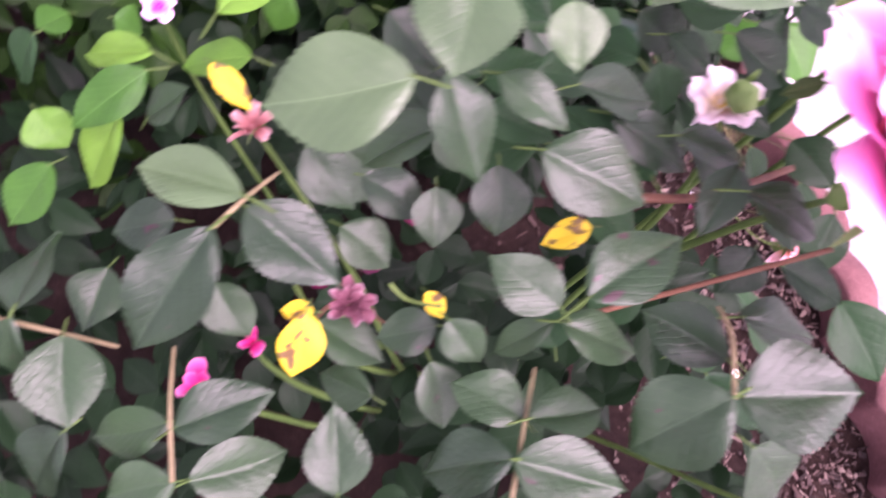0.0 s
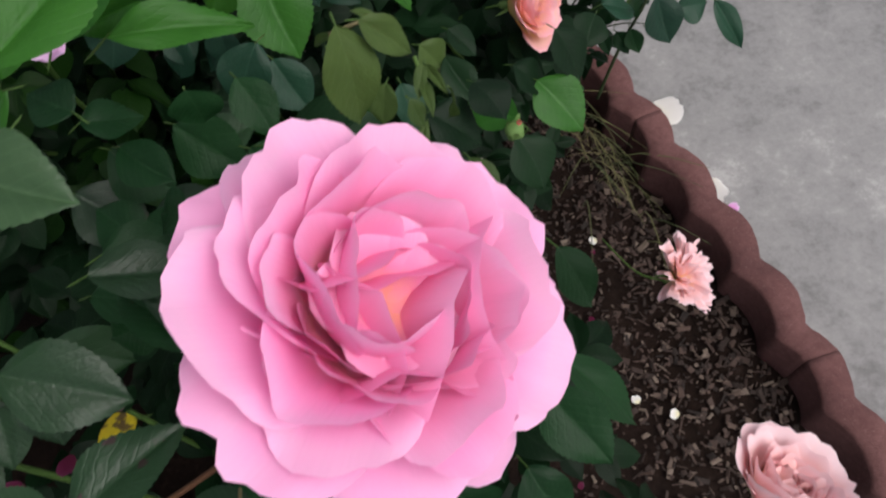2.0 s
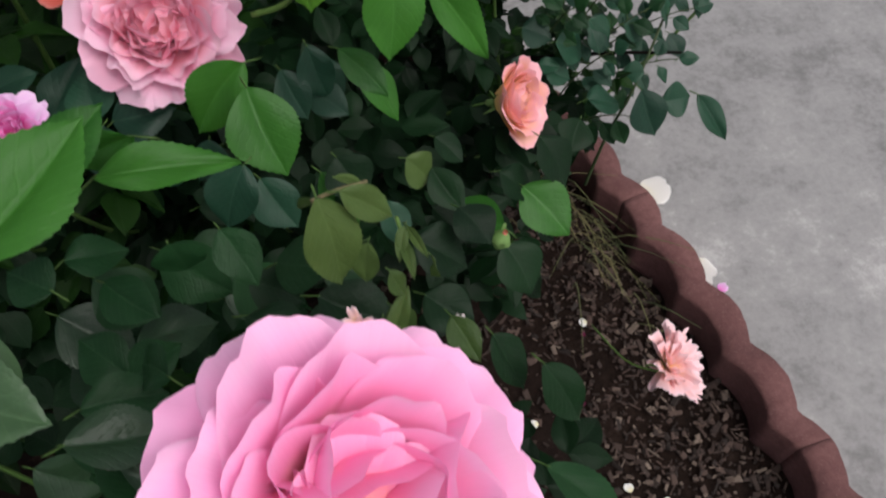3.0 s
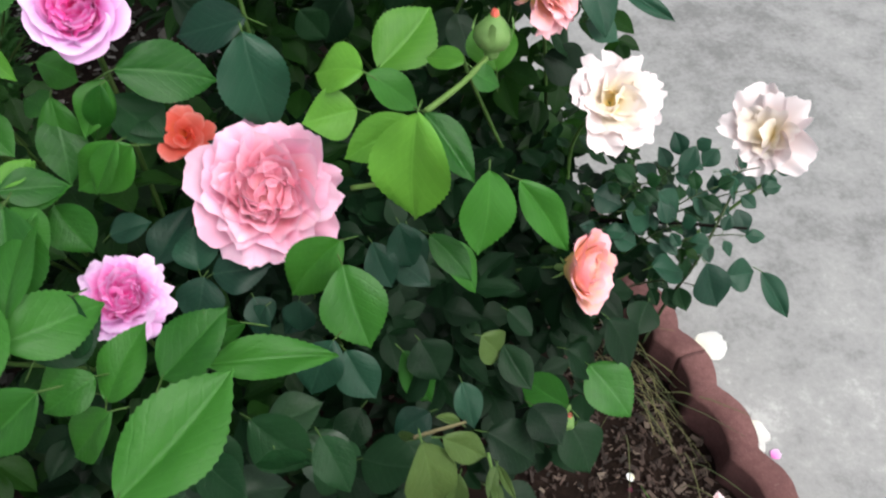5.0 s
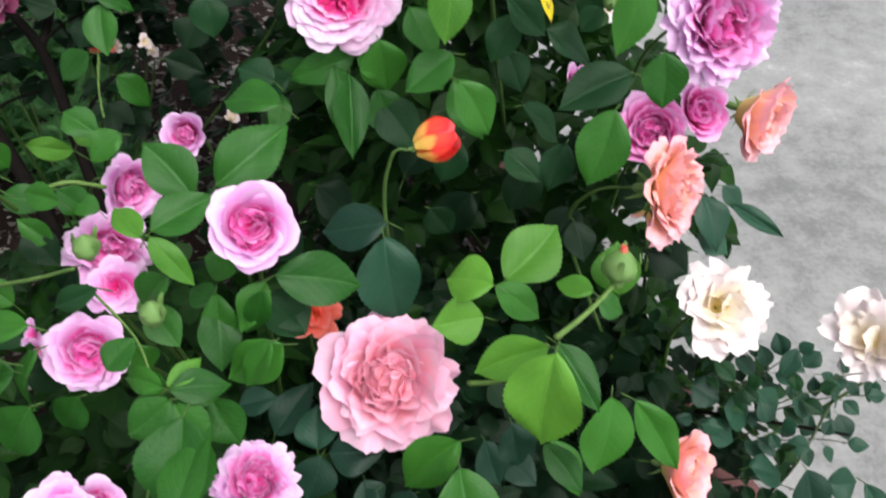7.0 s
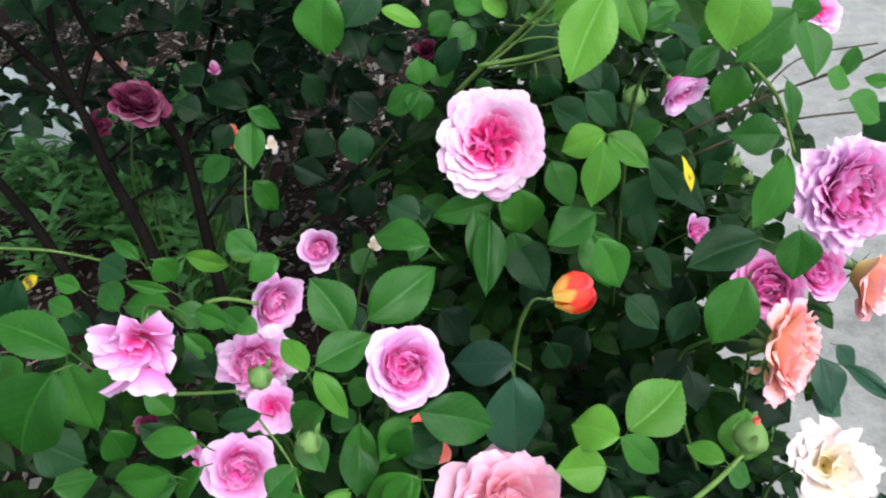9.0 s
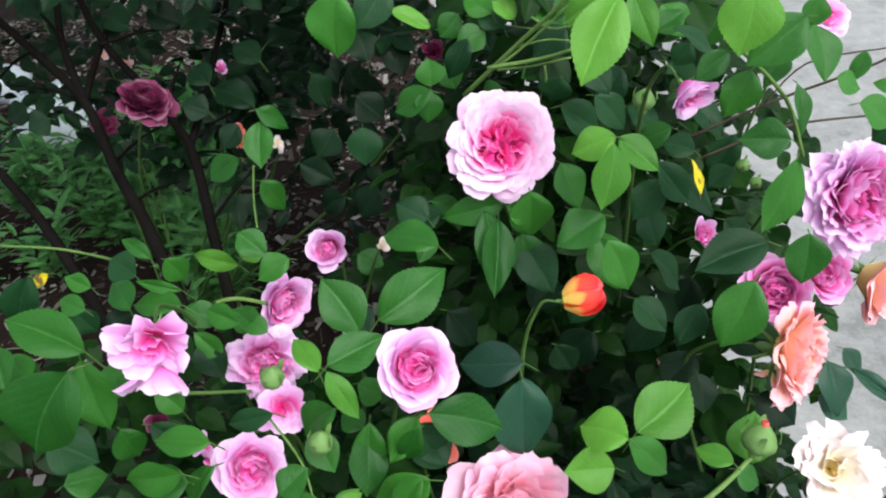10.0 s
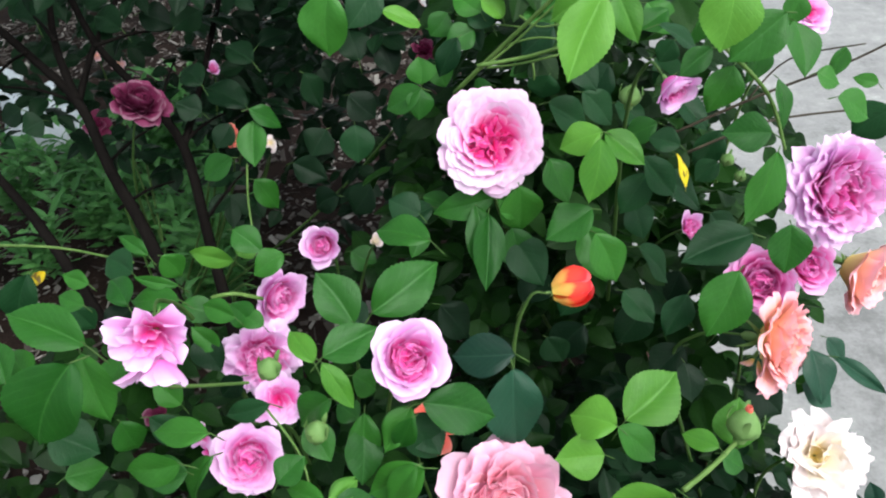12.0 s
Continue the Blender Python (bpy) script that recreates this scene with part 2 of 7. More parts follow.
# ---- mesh helpers ----
def mesh_of(name, verts, faces, material, uvs=None, smooth=True):
    me = bpy.data.meshes.new(name)
    me.from_pydata(verts, [], faces)
    if uvs is not None:
        layer = me.uv_layers.new(name="UVMap")
        loops = np.empty(len(me.loops), dtype=np.int32)
        me.loops.foreach_get("vertex_index", loops)
        layer.data.foreach_set("uv", np.asarray(uvs, dtype=np.float32)[loops].ravel())
    if smooth:
        me.polygons.foreach_set("use_smooth", np.ones(len(me.polygons), dtype=bool))
    me.materials.append(material)
    me.update()
    return me


def part(name, me, parent, m=None, label=""):
    """Links a mesh as one object under a thing; m is its pose in the world of the thing's base."""
    ob = new(name, me)
    ob.parent = parent
    ob.matrix_basis = m if m is not None else Matrix()
    return tagged(ob, label)


def thing(name, x, y, z, label, category, group="", kind=""):
    ob = new(name)
    ob.empty_display_size = 0.02
    ob.location = (x, y, z)
    return tagged(ob, label, category, group, kind)


def frame_of(axis, side_hint):
    """Unit X, Y, Z with Y along axis and Z near side_hint."""
    y = Vector(axis).normalized()
    z = Vector(side_hint) - y * Vector(side_hint).dot(y)
    z = z.normalized() if z.length > 1e-6 else y.orthogonal().normalized()
    return y.cross(z), y, z


def leaf_shape(seed, fine=True, teeth=0.032):
    """A rose leaflet of length 1 along +y and width 1 across x, folded along its rib and arched."""
    r = random.Random(seed)
    rows, cols = (36, 8) if fine else (7, 4)
    fold, arch, wave = r.uniform(0.16, 0.62), r.uniform(0.0, 0.34), r.uniform(0.01, 0.04)
    tilt = r.uniform(-0.18, 0.18)
    twist, bend, phase = r.uniform(-0.3, 0.3), r.uniform(-0.06, 0.06), r.uniform(0, 6)
    widest, sharp = r.uniform(0.38, 0.48), r.uniform(0.86, 1.18)
    verts, uvs, faces = [], [], []
    for i in range(rows + 1):
        v = i / rows
        half = 0.5 * (math.sin(math.pi / 2 * v / widest) ** 0.72 if v < widest else max(0.0, math.cos(math.pi / 2 * (v - widest) / (1 - widest))) ** sharp)
        half *= 1 - 0.35 * max(0.0, (v - 0.88) / 0.12)
        if fine and 0 < i < rows:
            half *= 1 + (teeth if i % 2 else -teeth * 0.4)
        for j in range(cols + 1):
            u = 2 * j / cols - 1
            u = math.copysign(abs(u) ** 1.6, u)
            x = u * half
            back = 0.009 if fine and i % 2 and abs(u) > 0.99 else 0
            z = fold * abs(x) + tilt * x - arch * v * v + wave * math.sin(v * 9 + phase + u * 2) * abs(u) + twist * x * v * 0.6
            z -= 0.62 * fold * abs(x) * abs(u)
            verts.append((x + bend * math.sin(math.pi * v), v + back, z))
            uvs.append((0.5 + 0.5 * u * min(1.0, half * 2.05), v))
    for i in range(rows):
        for j in range(cols):
            a = i * (cols + 1) + j
            faces.append((a, a + 1, a + cols + 2, a + cols + 1))
    return verts, faces, uvs


def tube(points, radii, sides=6):
    """A tapered round tube through points."""
    pts = [Vector(p) for p in points]
    verts, faces, uvs = [], [], []
    side = Vector((0.3, 0.9, 0.2))
    for i, p in enumerate(pts):
        way = (pts[min(i + 1, len(pts) - 1)] - pts[max(i - 1, 0)]).normalized()
        x, y, z = frame_of(way, side)
        side = z
        r = radii[0] + (radii[1] - radii[0]) * i / (len(pts) - 1)
        for k in range(sides):
            a = 2 * math.pi * k / sides
            verts.append(p + x * (r * math.cos(a)) + z * (r * math.sin(a)))
            uvs.append((k / sides, i / len(pts)))
    for i in range(len(pts) - 1):
        for k in range(sides):
            a, b = i * sides + k, i * sides + (k + 1) % sides
            faces.append((a, b, b + sides, a + sides))
    faces.append(tuple(range(sides))[::-1])
    faces.append(tuple(range((len(pts) - 1) * sides, len(pts) * sides)))
    return verts, faces, uvs


def arc(a, b, sag, steps=8, wobble=0.0, seed=0):
    """Points from a to b on a bow; sag lifts the middle along the vector sag."""
    r = random.Random(seed)
    a, b, sag = Vector(a), Vector(b), Vector(sag)
    out = []
    for i in range(steps + 1):
        f = i / steps
        p = a.lerp(b, f) + sag * (4 * f * (1 - f))
        if 0 < i < steps and wobble:
            p += Vector((r.uniform(-1, 1), r.uniform(-1, 1), r.uniform(-1, 1))) * wobble
        out.append(p)
    return out


def smooth_path(*points):
    """Points along a smooth line through the given ones."""
    pts = [Vector(p) for p in points]
    if len(pts) < 3:
        return arc(pts[0], pts[-1], (0, 0, 0.01), 6)
    out = []
    for i in range(len(pts) - 1):
        p0, p1, p2, p3 = pts[max(i - 1, 0)], pts[i], pts[i + 1], pts[min(i + 2, len(pts) - 1)]
        for k in range(5):
            f = k / 5
            out.append(0.5 * (2 * p1 + (p2 - p0) * f + (2 * p0 - 5 * p1 + 4 * p2 - p3) * f * f + (3 * p1 - p0 - 3 * p2 + p3) * f ** 3))
    out.append(pts[-1])
    return out


LEAF_MESHES = {}
for tag, mat in (("dark", LEAF_DARK), ("teal", LEAF_TEAL), ("gloss", LEAF_GLOSS), ("deep", LEAF_DEEP_SHADE), ("olive", LEAF_OLIVE), ("spot", LEAF_SPOT), ("pale", LEAF_SKYLIT), ("mid", LEAF_MID), ("fresh", LEAF_FRESH), ("yellow", LEAF_YELLOW)):
    LEAF_MESHES[tag] = [mesh_of("leaf", *leaf_shape(11 * k + 3)[:2], mat, leaf_shape(11 * k + 3)[2]) for k in range(7)]


stalk_shape = tube([(0, -0.05, 0), (0, 0.5, 0.3), (0, 1, 0)], (0.7, 1.0), 5)
STALK = mesh_of("stalk", *stalk_shape[:2], STEM_LEAF, stalk_shape[2])


def leaf(bush, tone, base, tip, width, facing=(0, -0.45, 0.9), shape=0):
    """One leaflet of a bush from its base to its tip, both in the world; facing: which way its upper side looks."""
    base, tip = Vector(base), Vector(tip)
    x, y, z = frame_of(tip - base, facing)
    length = (tip - base).length
    at = base - bush.location
    m = Matrix(((x.x * width, y.x * length, z.x * length, at.x), (x.y * width, y.y * length, z.y * length, at.y),
                (x.z * width, y.z * length, z.z * length, at.z), (0, 0, 0, 1)))
    stalk = (base - tip).normalized() * length * 0.16 + Vector((0, 0, -length * 0.12))
    sx, sy, sz = frame_of(stalk, facing)
    k, w = stalk.length, 0.0003 + 0.007 * length
    part("stalk", STALK, bush, Matrix(((sx.x * w, sy.x * k, sz.x * w, at.x), (sx.y * w, sy.y * k, sz.y * w, at.y), (sx.z * w, sy.z * k, sz.z * w, at.z), (0, 0, 0, 1))))
    return part("leaf", LEAF_MESHES[tone][shape % 7], bush, m)


def cane(bush, points, r0, r1, material=STEM_GREEN, name="cane", sides=7):
    pts = [Vector(p) - bush.location for p in points]
    return part(name, mesh_of(name, *tube(pts, (r0, r1), sides)[:2], material, tube(pts, (r0, r1), sides)[2]), bush)


def petal_shape(r, radius, start, lean, curl, length, half_width, wrap, ruffle, turn, lift=0.0, notch=0.0, cap=0.5, spiral=0.0, roll=0.0, frill=1.0, rows=9, cols=14):
    """A petal of a bloom whose axis is +z: it leaves the axis at start, leans lean degrees from it, bends by curl, rolls its rim and wraps round the axis."""
    phase, phase2, phase3, skew = r.uniform(0, 6.3), r.uniform(0, 6.3), r.uniform(0, 6.3), r.uniform(-0.12, 0.12)
    side_drop, cleft = r.uniform(-0.10, 0.10), r.uniform(-0.35, 0.35)
    verts, uvs, faces = [], [], []
    ca, sa = math.cos(turn), math.sin(turn)
    rho, zed = start, lift
    for i in range(rows + 1):
        v = i / rows
        angle = radians(lean + curl * v * v + roll * max(0.0, v - 0.72) / 0.28)
        if i:
            rho += math.sin(angle) * length / rows
            zed += math.cos(angle) * length / rows
        wide = half_width * (0.24 + 0.76 * math.sin(math.pi / 2 * min(1.0, v / 0.68)))
        ring = max(rho, radius * 0.10, half_width * 0.42) / wrap
        nr, nz = -math.cos(angle), math.sin(angle)
        for j in range(cols + 1):
            u = math.sin(math.pi / 2 * (2 * j / cols - 1))
            s = u * wide
            a = max(-1.45, min(1.45, s / ring))
            wavy = ruffle * v * v * (math.sin(u * 2.6 + phase) * 0.6 + (math.sin(u * 5.3 + phase2) * 0.36 + math.sin(u * 10.0 + phase3) * 0.16 * v) * (0.4 + 0.6 * abs(u)))
            edge = -notch * v ** 4 * math.exp(-((u - cleft) / 0.2) ** 2)
            edge -= length * (cap * (1 - math.sqrt(max(0.0, 1 - u * u))) + side_drop * u) * v * v
            edge -= length * frill * (0.022 * math.sin(u * 7 + phase2) + 0.014 * math.sin(u * 15 + phase)) * v ** 3
            rr = rho - ring * (1 - math.cos(a)) + nr * wavy + math.sin(angle) * edge + spiral * u * v
            zz = zed + nz * wavy + math.cos(angle) * edge
            t = ring * math.sin(a) + skew * half_width * v
            verts.append((rr * ca - t * sa, rr * sa + t * ca, zz))
            uvs.append((0.5 + 0.5 * u, v))
    for i in range(rows):
        for j in range(cols):
            a = i * (cols + 1) + j
            faces.append((a, a + 1, a + cols + 2, a + cols + 1))
    return verts, faces, uvs


def fold_shape(r, rho, theta, twist, half_width, base, height, ruffle, tip, reach=0.8):
    """A crumpled inner petal standing in the cup: rho and theta place it, twist turns it from the radius, tip leans it over."""
    phase, phase2, bend = r.uniform(0, 6.3), r.uniform(0, 6.3), r.uniform(-0.55, 0.55)
    cx, cy, along = rho * math.cos(theta), rho * math.sin(theta), theta + twist
    ax, ay = math.cos(along), math.sin(along)
    rows, cols = 5, 10
    verts, uvs, faces = [], [], []
    for i in range(rows + 1):
        h = i / rows
        for j in range(cols + 1):
            u = math.sin(math.pi / 2 * (2 * j / cols - 1))
            s = half_width * u * (0.55 + 0.45 * h)
            off = bend * half_width * (u * u - 0.35) * h + tip * height * h * h + ruffle * h * (math.sin(u * 3.4 + phase) * 0.6 + math.sin(u * 7.5 + phase2) * 0.35)
            z = base + height * h * (1 - 0.5 * (1 - math.sqrt(max(0.0, 1 - u * u))) + 0.05 * math.sin(u * 6 + phase2))
            verts.append((cx + ax * s - ay * off, cy + ay * s + ax * off, z))
            uvs.append((0.5 + 0.5 * u, 0.10 + reach * h))
    for i in range(rows):
        for j in range(cols):
            a = i * (cols + 1) + j
            faces.append((a, a + 1, a + cols + 2, a + cols + 1))
    return verts, faces, uvs


def calyx_shape(r, radius, size, sepals=True):
    """The green cup under a bloom, with five pointed sepals bent back."""
    verts, faces, uvs = [], [], []
    prof = [(0.06, -1.0), (0.20, -0.85), (0.24, -0.55), (0.17, -0.28), (0.26, -0.08), (0.10, 0.05)]
    for k, (rr, zz) in enumerate(prof):
        for s in range(8):
            a = math.pi * s / 4
            verts.append((rr * size * math.cos(a), rr * size * math.sin(a), zz * size))
            uvs.append((s / 8, k / 6))
    for k in range(len(prof) - 1):
        for s in range(8):
            a, b = k * 8 + s, k * 8 + (s + 1) % 8
            faces.append((a, b, b + 8, a + 8))
    if sepals:
        for s in range(5):
            a = 2 * math.pi * s / 5 + r.uniform(-0.2, 0.2)
            droop, long = r.uniform(-0.7, 0.3), r.uniform(1.0, 1.5) * size
            n0 = len(verts)
            for k in range(5):
                f = k / 4
                w = 0.17 * size * (1 - f) ** 0.7
                rr, zz = 0.22 * size + long * f * 0.8, -0.05 * size + droop * long * f * f
                for side in (-1, 0, 1):
                    t = side * w
                    verts.append((rr * math.cos(a) - t * math.sin(a), rr * math.sin(a) + t * math.cos(a), zz - abs(side) * w * 0.3))
                    uvs.append((0.5 + side * 0.5, f))
            for k in range(4):
                for side in range(2):
                    q = n0 + k * 3 + side
                    faces.append((q, q + 1, q + 4, q + 3))
    return verts, faces, uvs


def rose_petal(r, start, length, base_lean, top_lean, half_width, turn, lift=0.0, cap=0.4, ruffle=0.0, roll=0.0, frill=1.0, notch=0.0, spiral=0.0, hollow=0.12, rows=9, cols=12):
    """A broad round-ended petal about the axis +z: it rises from base_lean to top_lean degrees off the axis, is hollow across and rolls its rim outwards."""
    phase, phase2, phase3 = r.uniform(0, 6.3), r.uniform(0, 6.3), r.uniform(0, 6.3)
    cleft, side_drop, skew = r.uniform(-0.4, 0.4), r.uniform(-0.07, 0.07), r.uniform(-0.12, 0.12)
    ca, sa = math.cos(turn), math.sin(turn)
    steps, track = 24, [(start, lift)]
    for k in range(steps):
        angle = radians(base_lean + (top_lean - base_lean) * ((k + 0.5) / steps) ** 1.2)
        track.append((track[-1][0] + math.sin(angle) * length / steps, track[-1][1] + math.cos(angle) * length / steps))
    verts, uvs, faces = [], [], []
    for i in range(rows + 1):
        v = (i / rows) ** 0.85
        wide = half_width * (0.30 + 0.70 * math.sin(math.pi / 2 * min(1.0, v / 0.72)))
        for j in range(cols + 1):
            u = math.sin(math.pi / 2 * (2 * j / cols - 1))
            rim = 1 - cap * (1 - math.sqrt(max(0.0, 1 - abs(u) ** 3))) - notch * math.exp(-((u - cleft) / 0.16) ** 2) + side_drop * u
            rim += frill * (0.018 * math.sin(u * 6 + phase) + 0.012 * math.sin(u * 13 + phase2) + 0.007 * math.sin(u * 27 + phase3))
            w = max(0.0, min(1.12, v * (1 + (rim - 1) * v)))
            k = min(steps - 1, int(w * steps))
            f = w * steps - k
            rho = track[k][0] + (track[k + 1][0] - track[k][0]) * f
            zed = track[k][1] + (track[k + 1][1] - track[k][1]) * f
            angle = radians(base_lean + (top_lean - base_lean) * w ** 1.2)
            ring = max(rho, half_width * 0.62)
            a = max(-1.5, min(1.5, u * wide / ring))
            lip = max(0.0, v - 0.74) / 0.26
            inward = hollow * half_width * (u * u - 0.3) * v - roll * length * lip * lip
            inward += ruffle * v * v * (0.6 * math.sin(u * 2.4 + phase2) + 0.34 * math.sin(u * 5.0 + phase3) + 0.16 * math.sin(u * 9.5 + phase) * v)
            inward += spiral * u * v
            rr = rho - ring * (1 - math.cos(a)) - math.cos(angle) * inward
            zz = zed + math.sin(angle) * inward
            t = ring * math.sin(a) + skew * half_width * v
            verts.append((rr * ca - t * sa, rr * sa + t * ca, zz))
            uvs.append((0.5 + 0.5 * u, v))
    for i in range(rows):
        for j in range(cols):
            a = i * (cols + 1) + j
            faces.append((a, a + 1, a + cols + 2, a + cols + 1))
    return verts, faces, uvs


# How each form of rose is laid: every pair runs from the outermost petal to the innermost, in parts of the bloom's radius or degrees.
FORMS = {
    "cup": dict(reach=(1.10, 0.26), base=(68, 34), top=(98, -16), bend=0.8, length=(1.06, 0.66), half=(0.50, 0.32), cap=0.34, roll=0.07, ruffle=0.06, spiral=0.05, hollow=0.18, split=0.5, folds=22, low=0.10, high=0.60),
    "goblet": dict(reach=(1.10, 0.24), base=(52, 26), top=(86, -16), bend=0.6, length=(1.16, 0.80), half=(0.64, 0.30), cap=0.34, roll=0.06, ruffle=0.05, spiral=0.06, hollow=0.14, split=0.55, folds=18, low=0.24, high=0.74),
    "rosette": dict(reach=(1.06, 0.50), base=(62, 46), top=(93, 22), bend=0.9, length=(1.04, 0.60), half=(0.31, 0.22), cap=0.30, roll=0.05, ruffle=0.03, spiral=0.03, hollow=0.10, split=0.74, folds=52, low=0.08, high=0.44),
    "loose": dict(reach=(1.10, 0.42), base=(66, 44), top=(92, 36), bend=0.9, length=(1.08, 0.74), half=(0.42, 0.30), cap=0.26, roll=0.02, ruffle=0.10, spiral=0.05, hollow=0.10, split=0.6, folds=4, low=0.12, high=0.44),
    "bud": dict(reach=(0.56, 0.16), base=(64, 40), top=(-60, -66), bend=0.9, length=(2.7, 2.4), half=(0.72, 0.42), cap=0.50, roll=0.01, ruffle=0.03, spiral=0.10, hollow=0.06, split=1.1, folds=0, low=0.2, high=0.5),
}


def bloom(bush, colour, centre, axis, radius, count=36, opening=1.0, depth=0.45, seed=1, style="cup", label="", ruffle=1.0, stem=0.06, slim=1.0, frill=1.0, folds=None, fold_size=1.0):
    """A rose: petals set round the axis from the outside in, each a part of its own on a green calyx."""
    r = random.Random(seed)
    x, y, z = frame_of(Vector(axis).orthogonal(), axis)
    at = Vector(centre) - bush.location - z * (radius * depth)
    m = Matrix(((x.x, y.x, z.x, at.x), (x.y, y.y, z.y, at.y), (x.z, y.z, z.z, at.z), (0, 0, 0, 1)))
    head = part("bloom", mesh_of("calyx", *calyx_shape(r, radius, radius * 0.42)[:2], SEPAL), bush, m, label)
    if stem:
        low = at + bush.location - z * radius * 0.40
        bend = low - z * stem + Vector((0, 0, -stem * 0.3))
        foot = bush.location + Vector((r.uniform(-0.04, 0.04), r.uniform(-0.04, 0.04), 0.02))
        half = bend.lerp(foot, 0.4) + Vector((0, 0, -0.04))
        thick = min(0.0013, 0.0007 + radius * 0.010)
        knee = bend.lerp(half, 0.22) - z * stem * 0.3
        cane(bush, smooth_path(low, low.lerp(bend, 0.7), knee, half, foot), thick, 0.003, STEM_LEAF, "stem")
    form = FORMS[style]
    mat = PETALS[colour]
    core = PETALS.get(colour + "_core", mat)
    rows, cols = (13, 22) if radius > 0.042 else (10, 14) if radius > 0.02 else (6, 8)

    def between(pair, f):
        return pair[0] + (pair[1] - pair[0]) * f

    for i in range(count):
        f = i / max(1, count - 1)
        turn = i * 2.39996 + r.uniform(-0.25, 0.25)
        top = between(form["top"], f ** form["bend"]) * (opening if f < 0.6 else 1.0) + r.uniform(-7, 7)
        base = between(form["base"], f) * (0.5 + 0.5 * opening) + r.uniform(-4, 4)
        reach = between(form["reach"], f ** 1.15) * r.uniform(0.94, 1.05)
        length = between(form["length"], f)
        spread = sum(math.sin(radians(base + (top - base) * ((k + 0.5) / 8) ** 1.2)) for k in range(8)) / 8
        start = reach - length * spread
        if start < 0.02:
            length, start = max(0.3, min(length, (reach - 0.02) / max(0.1, spread))), 0.02
        if opening < 1.0:
            start = min(start, 0.30)
        shape = rose_petal(r, start * radius, length * radius, base, top, between(form["half"], f) * radius * slim * r.uniform(0.88, 1.12), turn,
                           0.0, form["cap"] * r.uniform(0.8, 1.2), form["ruffle"] * radius * ruffle * (1 - 0.35 * f), form["roll"] * (1.1 - f) * r.uniform(0.3, 1.6),
                           frill, 0.10 * frill * r.random() ** 3, form["spiral"] * radius, form["hollow"] * r.uniform(0.4, 1.5), rows, cols)
        part("petal", mesh_of("petal", *shape[:2], core if f > form["split"] else mat, shape[2]), head)
    for k in range(6 if style in ("cup", "goblet") else 0):
        shape = rose_petal(r, 0.0, radius * 0.42, 80, 60, radius * 0.24, k * 1.05 + r.uniform(-0.2, 0.2), radius * (form["high"] - 0.30), 0.3, radius * 0.03 * ruffle, 0.0, 1.0, 0.0, 0.0, 0.1, 5, 8)
        part("petal", mesh_of("petal", *shape[:2], core, shape[2]), head)
    count_folds = form["folds"] if folds is None else folds
    low, high = form["low"], form["high"]
    for k in range(count_folds):
        if style == "rosette":
            quarter = 2 * math.pi / 5
            near = k % 4 == 0
            rho, theta = radius * (r.uniform(0.03, 0.14) if near else r.uniform(0.16, 0.40)), (k % 5) * quarter + r.gauss(0, 0.24)
            twist, half = r.uniform(-0.18, 0.18), radius * r.uniform(0.13, 0.20)
        else:
            rho, theta = radius * 0.36 * math.sqrt((k + 0.3) / count_folds), k * 2.39996
            twist, half = math.pi / 2 + r.uniform(-0.8, 0.8), radius * r.uniform(0.18, 0.30) * slim * fold_size
        shape = fold_shape(r, rho, theta, twist, half, radius * low, radius * (high - low + r.uniform(-0.10, 0.05)), radius * 0.04 * ruffle, r.uniform(-0.45, 0.45), 0.58 if style == "rosette" else 0.72)
        part("petal", mesh_of("petal", *shape[:2], core, shape[2]), head)
    return head


def green_bud(bush, centre, axis, size, seed=1, tip=None):
    """A closed bud: egg-shaped, wrapped in sepals, petals showing at its tip."""
    r = random.Random(seed)
    x, y, z = frame_of(Vector(axis).orthogonal(), axis)
    at = Vector(centre) - bush.location
    m = Matrix(((x.x, y.x, z.x, at.x), (x.y, y.y, z.y, at.y), (x.z, y.z, z.z, at.z), (0, 0, 0, 1)))
    verts, faces, uvs = [], [], []
    prof = [(0.10, -1.25), (0.34, -1.1), (0.42, -0.9), (0.40, -0.72), (0.72, -0.55), (0.98, -0.15), (1.0, 0.2), (0.82, 0.62), (0.5, 0.95), (0.22, 1.15), (0.01, 1.28)]
    for k, (rr, zz) in enumerate(prof):
        for s in range(10):
            a = 2 * math.pi * s / 10
            ridge = 1 + (0.06 * math.cos(5 * a) if zz > -0.6 else 0)
            verts.append((rr * ridge * size * math.cos(a), rr * ridge * size * math.sin(a), zz * size))
            uvs.append((s / 10, k / 11))
    for k in range(len(prof) - 1):
        for s in range(10):
            a, b = k * 10 + s, k * 10 + (s + 1) % 10
            faces.append((a, b, b + 10, a + 10))
    head = part("bud", mesh_of("bud", verts, faces, SEPAL, uvs), bush, m, "closed green rose bud")
    for k in range(3 if tip else 0):
        shape = petal_shape(r, size, size * 0.15, 14, -30, size * 0.9, size * 0.35, 0.9, size * 0.03, k * 2.1, size * 0.55)
        part("petal", mesh_of("petal", *shape[:2], PETALS[tip], shape[2]), head)
    for k in range(4):
        shape = petal_shape(r, size, size * 0.95, 8, 30 if k % 2 else -25, size * 1.5, size * 0.22, 0.5, size * 0.03, k * 1.6 + 0.4, -size * 0.3)
        part("sepal", mesh_of("sepal", *shape[:2], SEPAL, shape[2]), head)
    return head


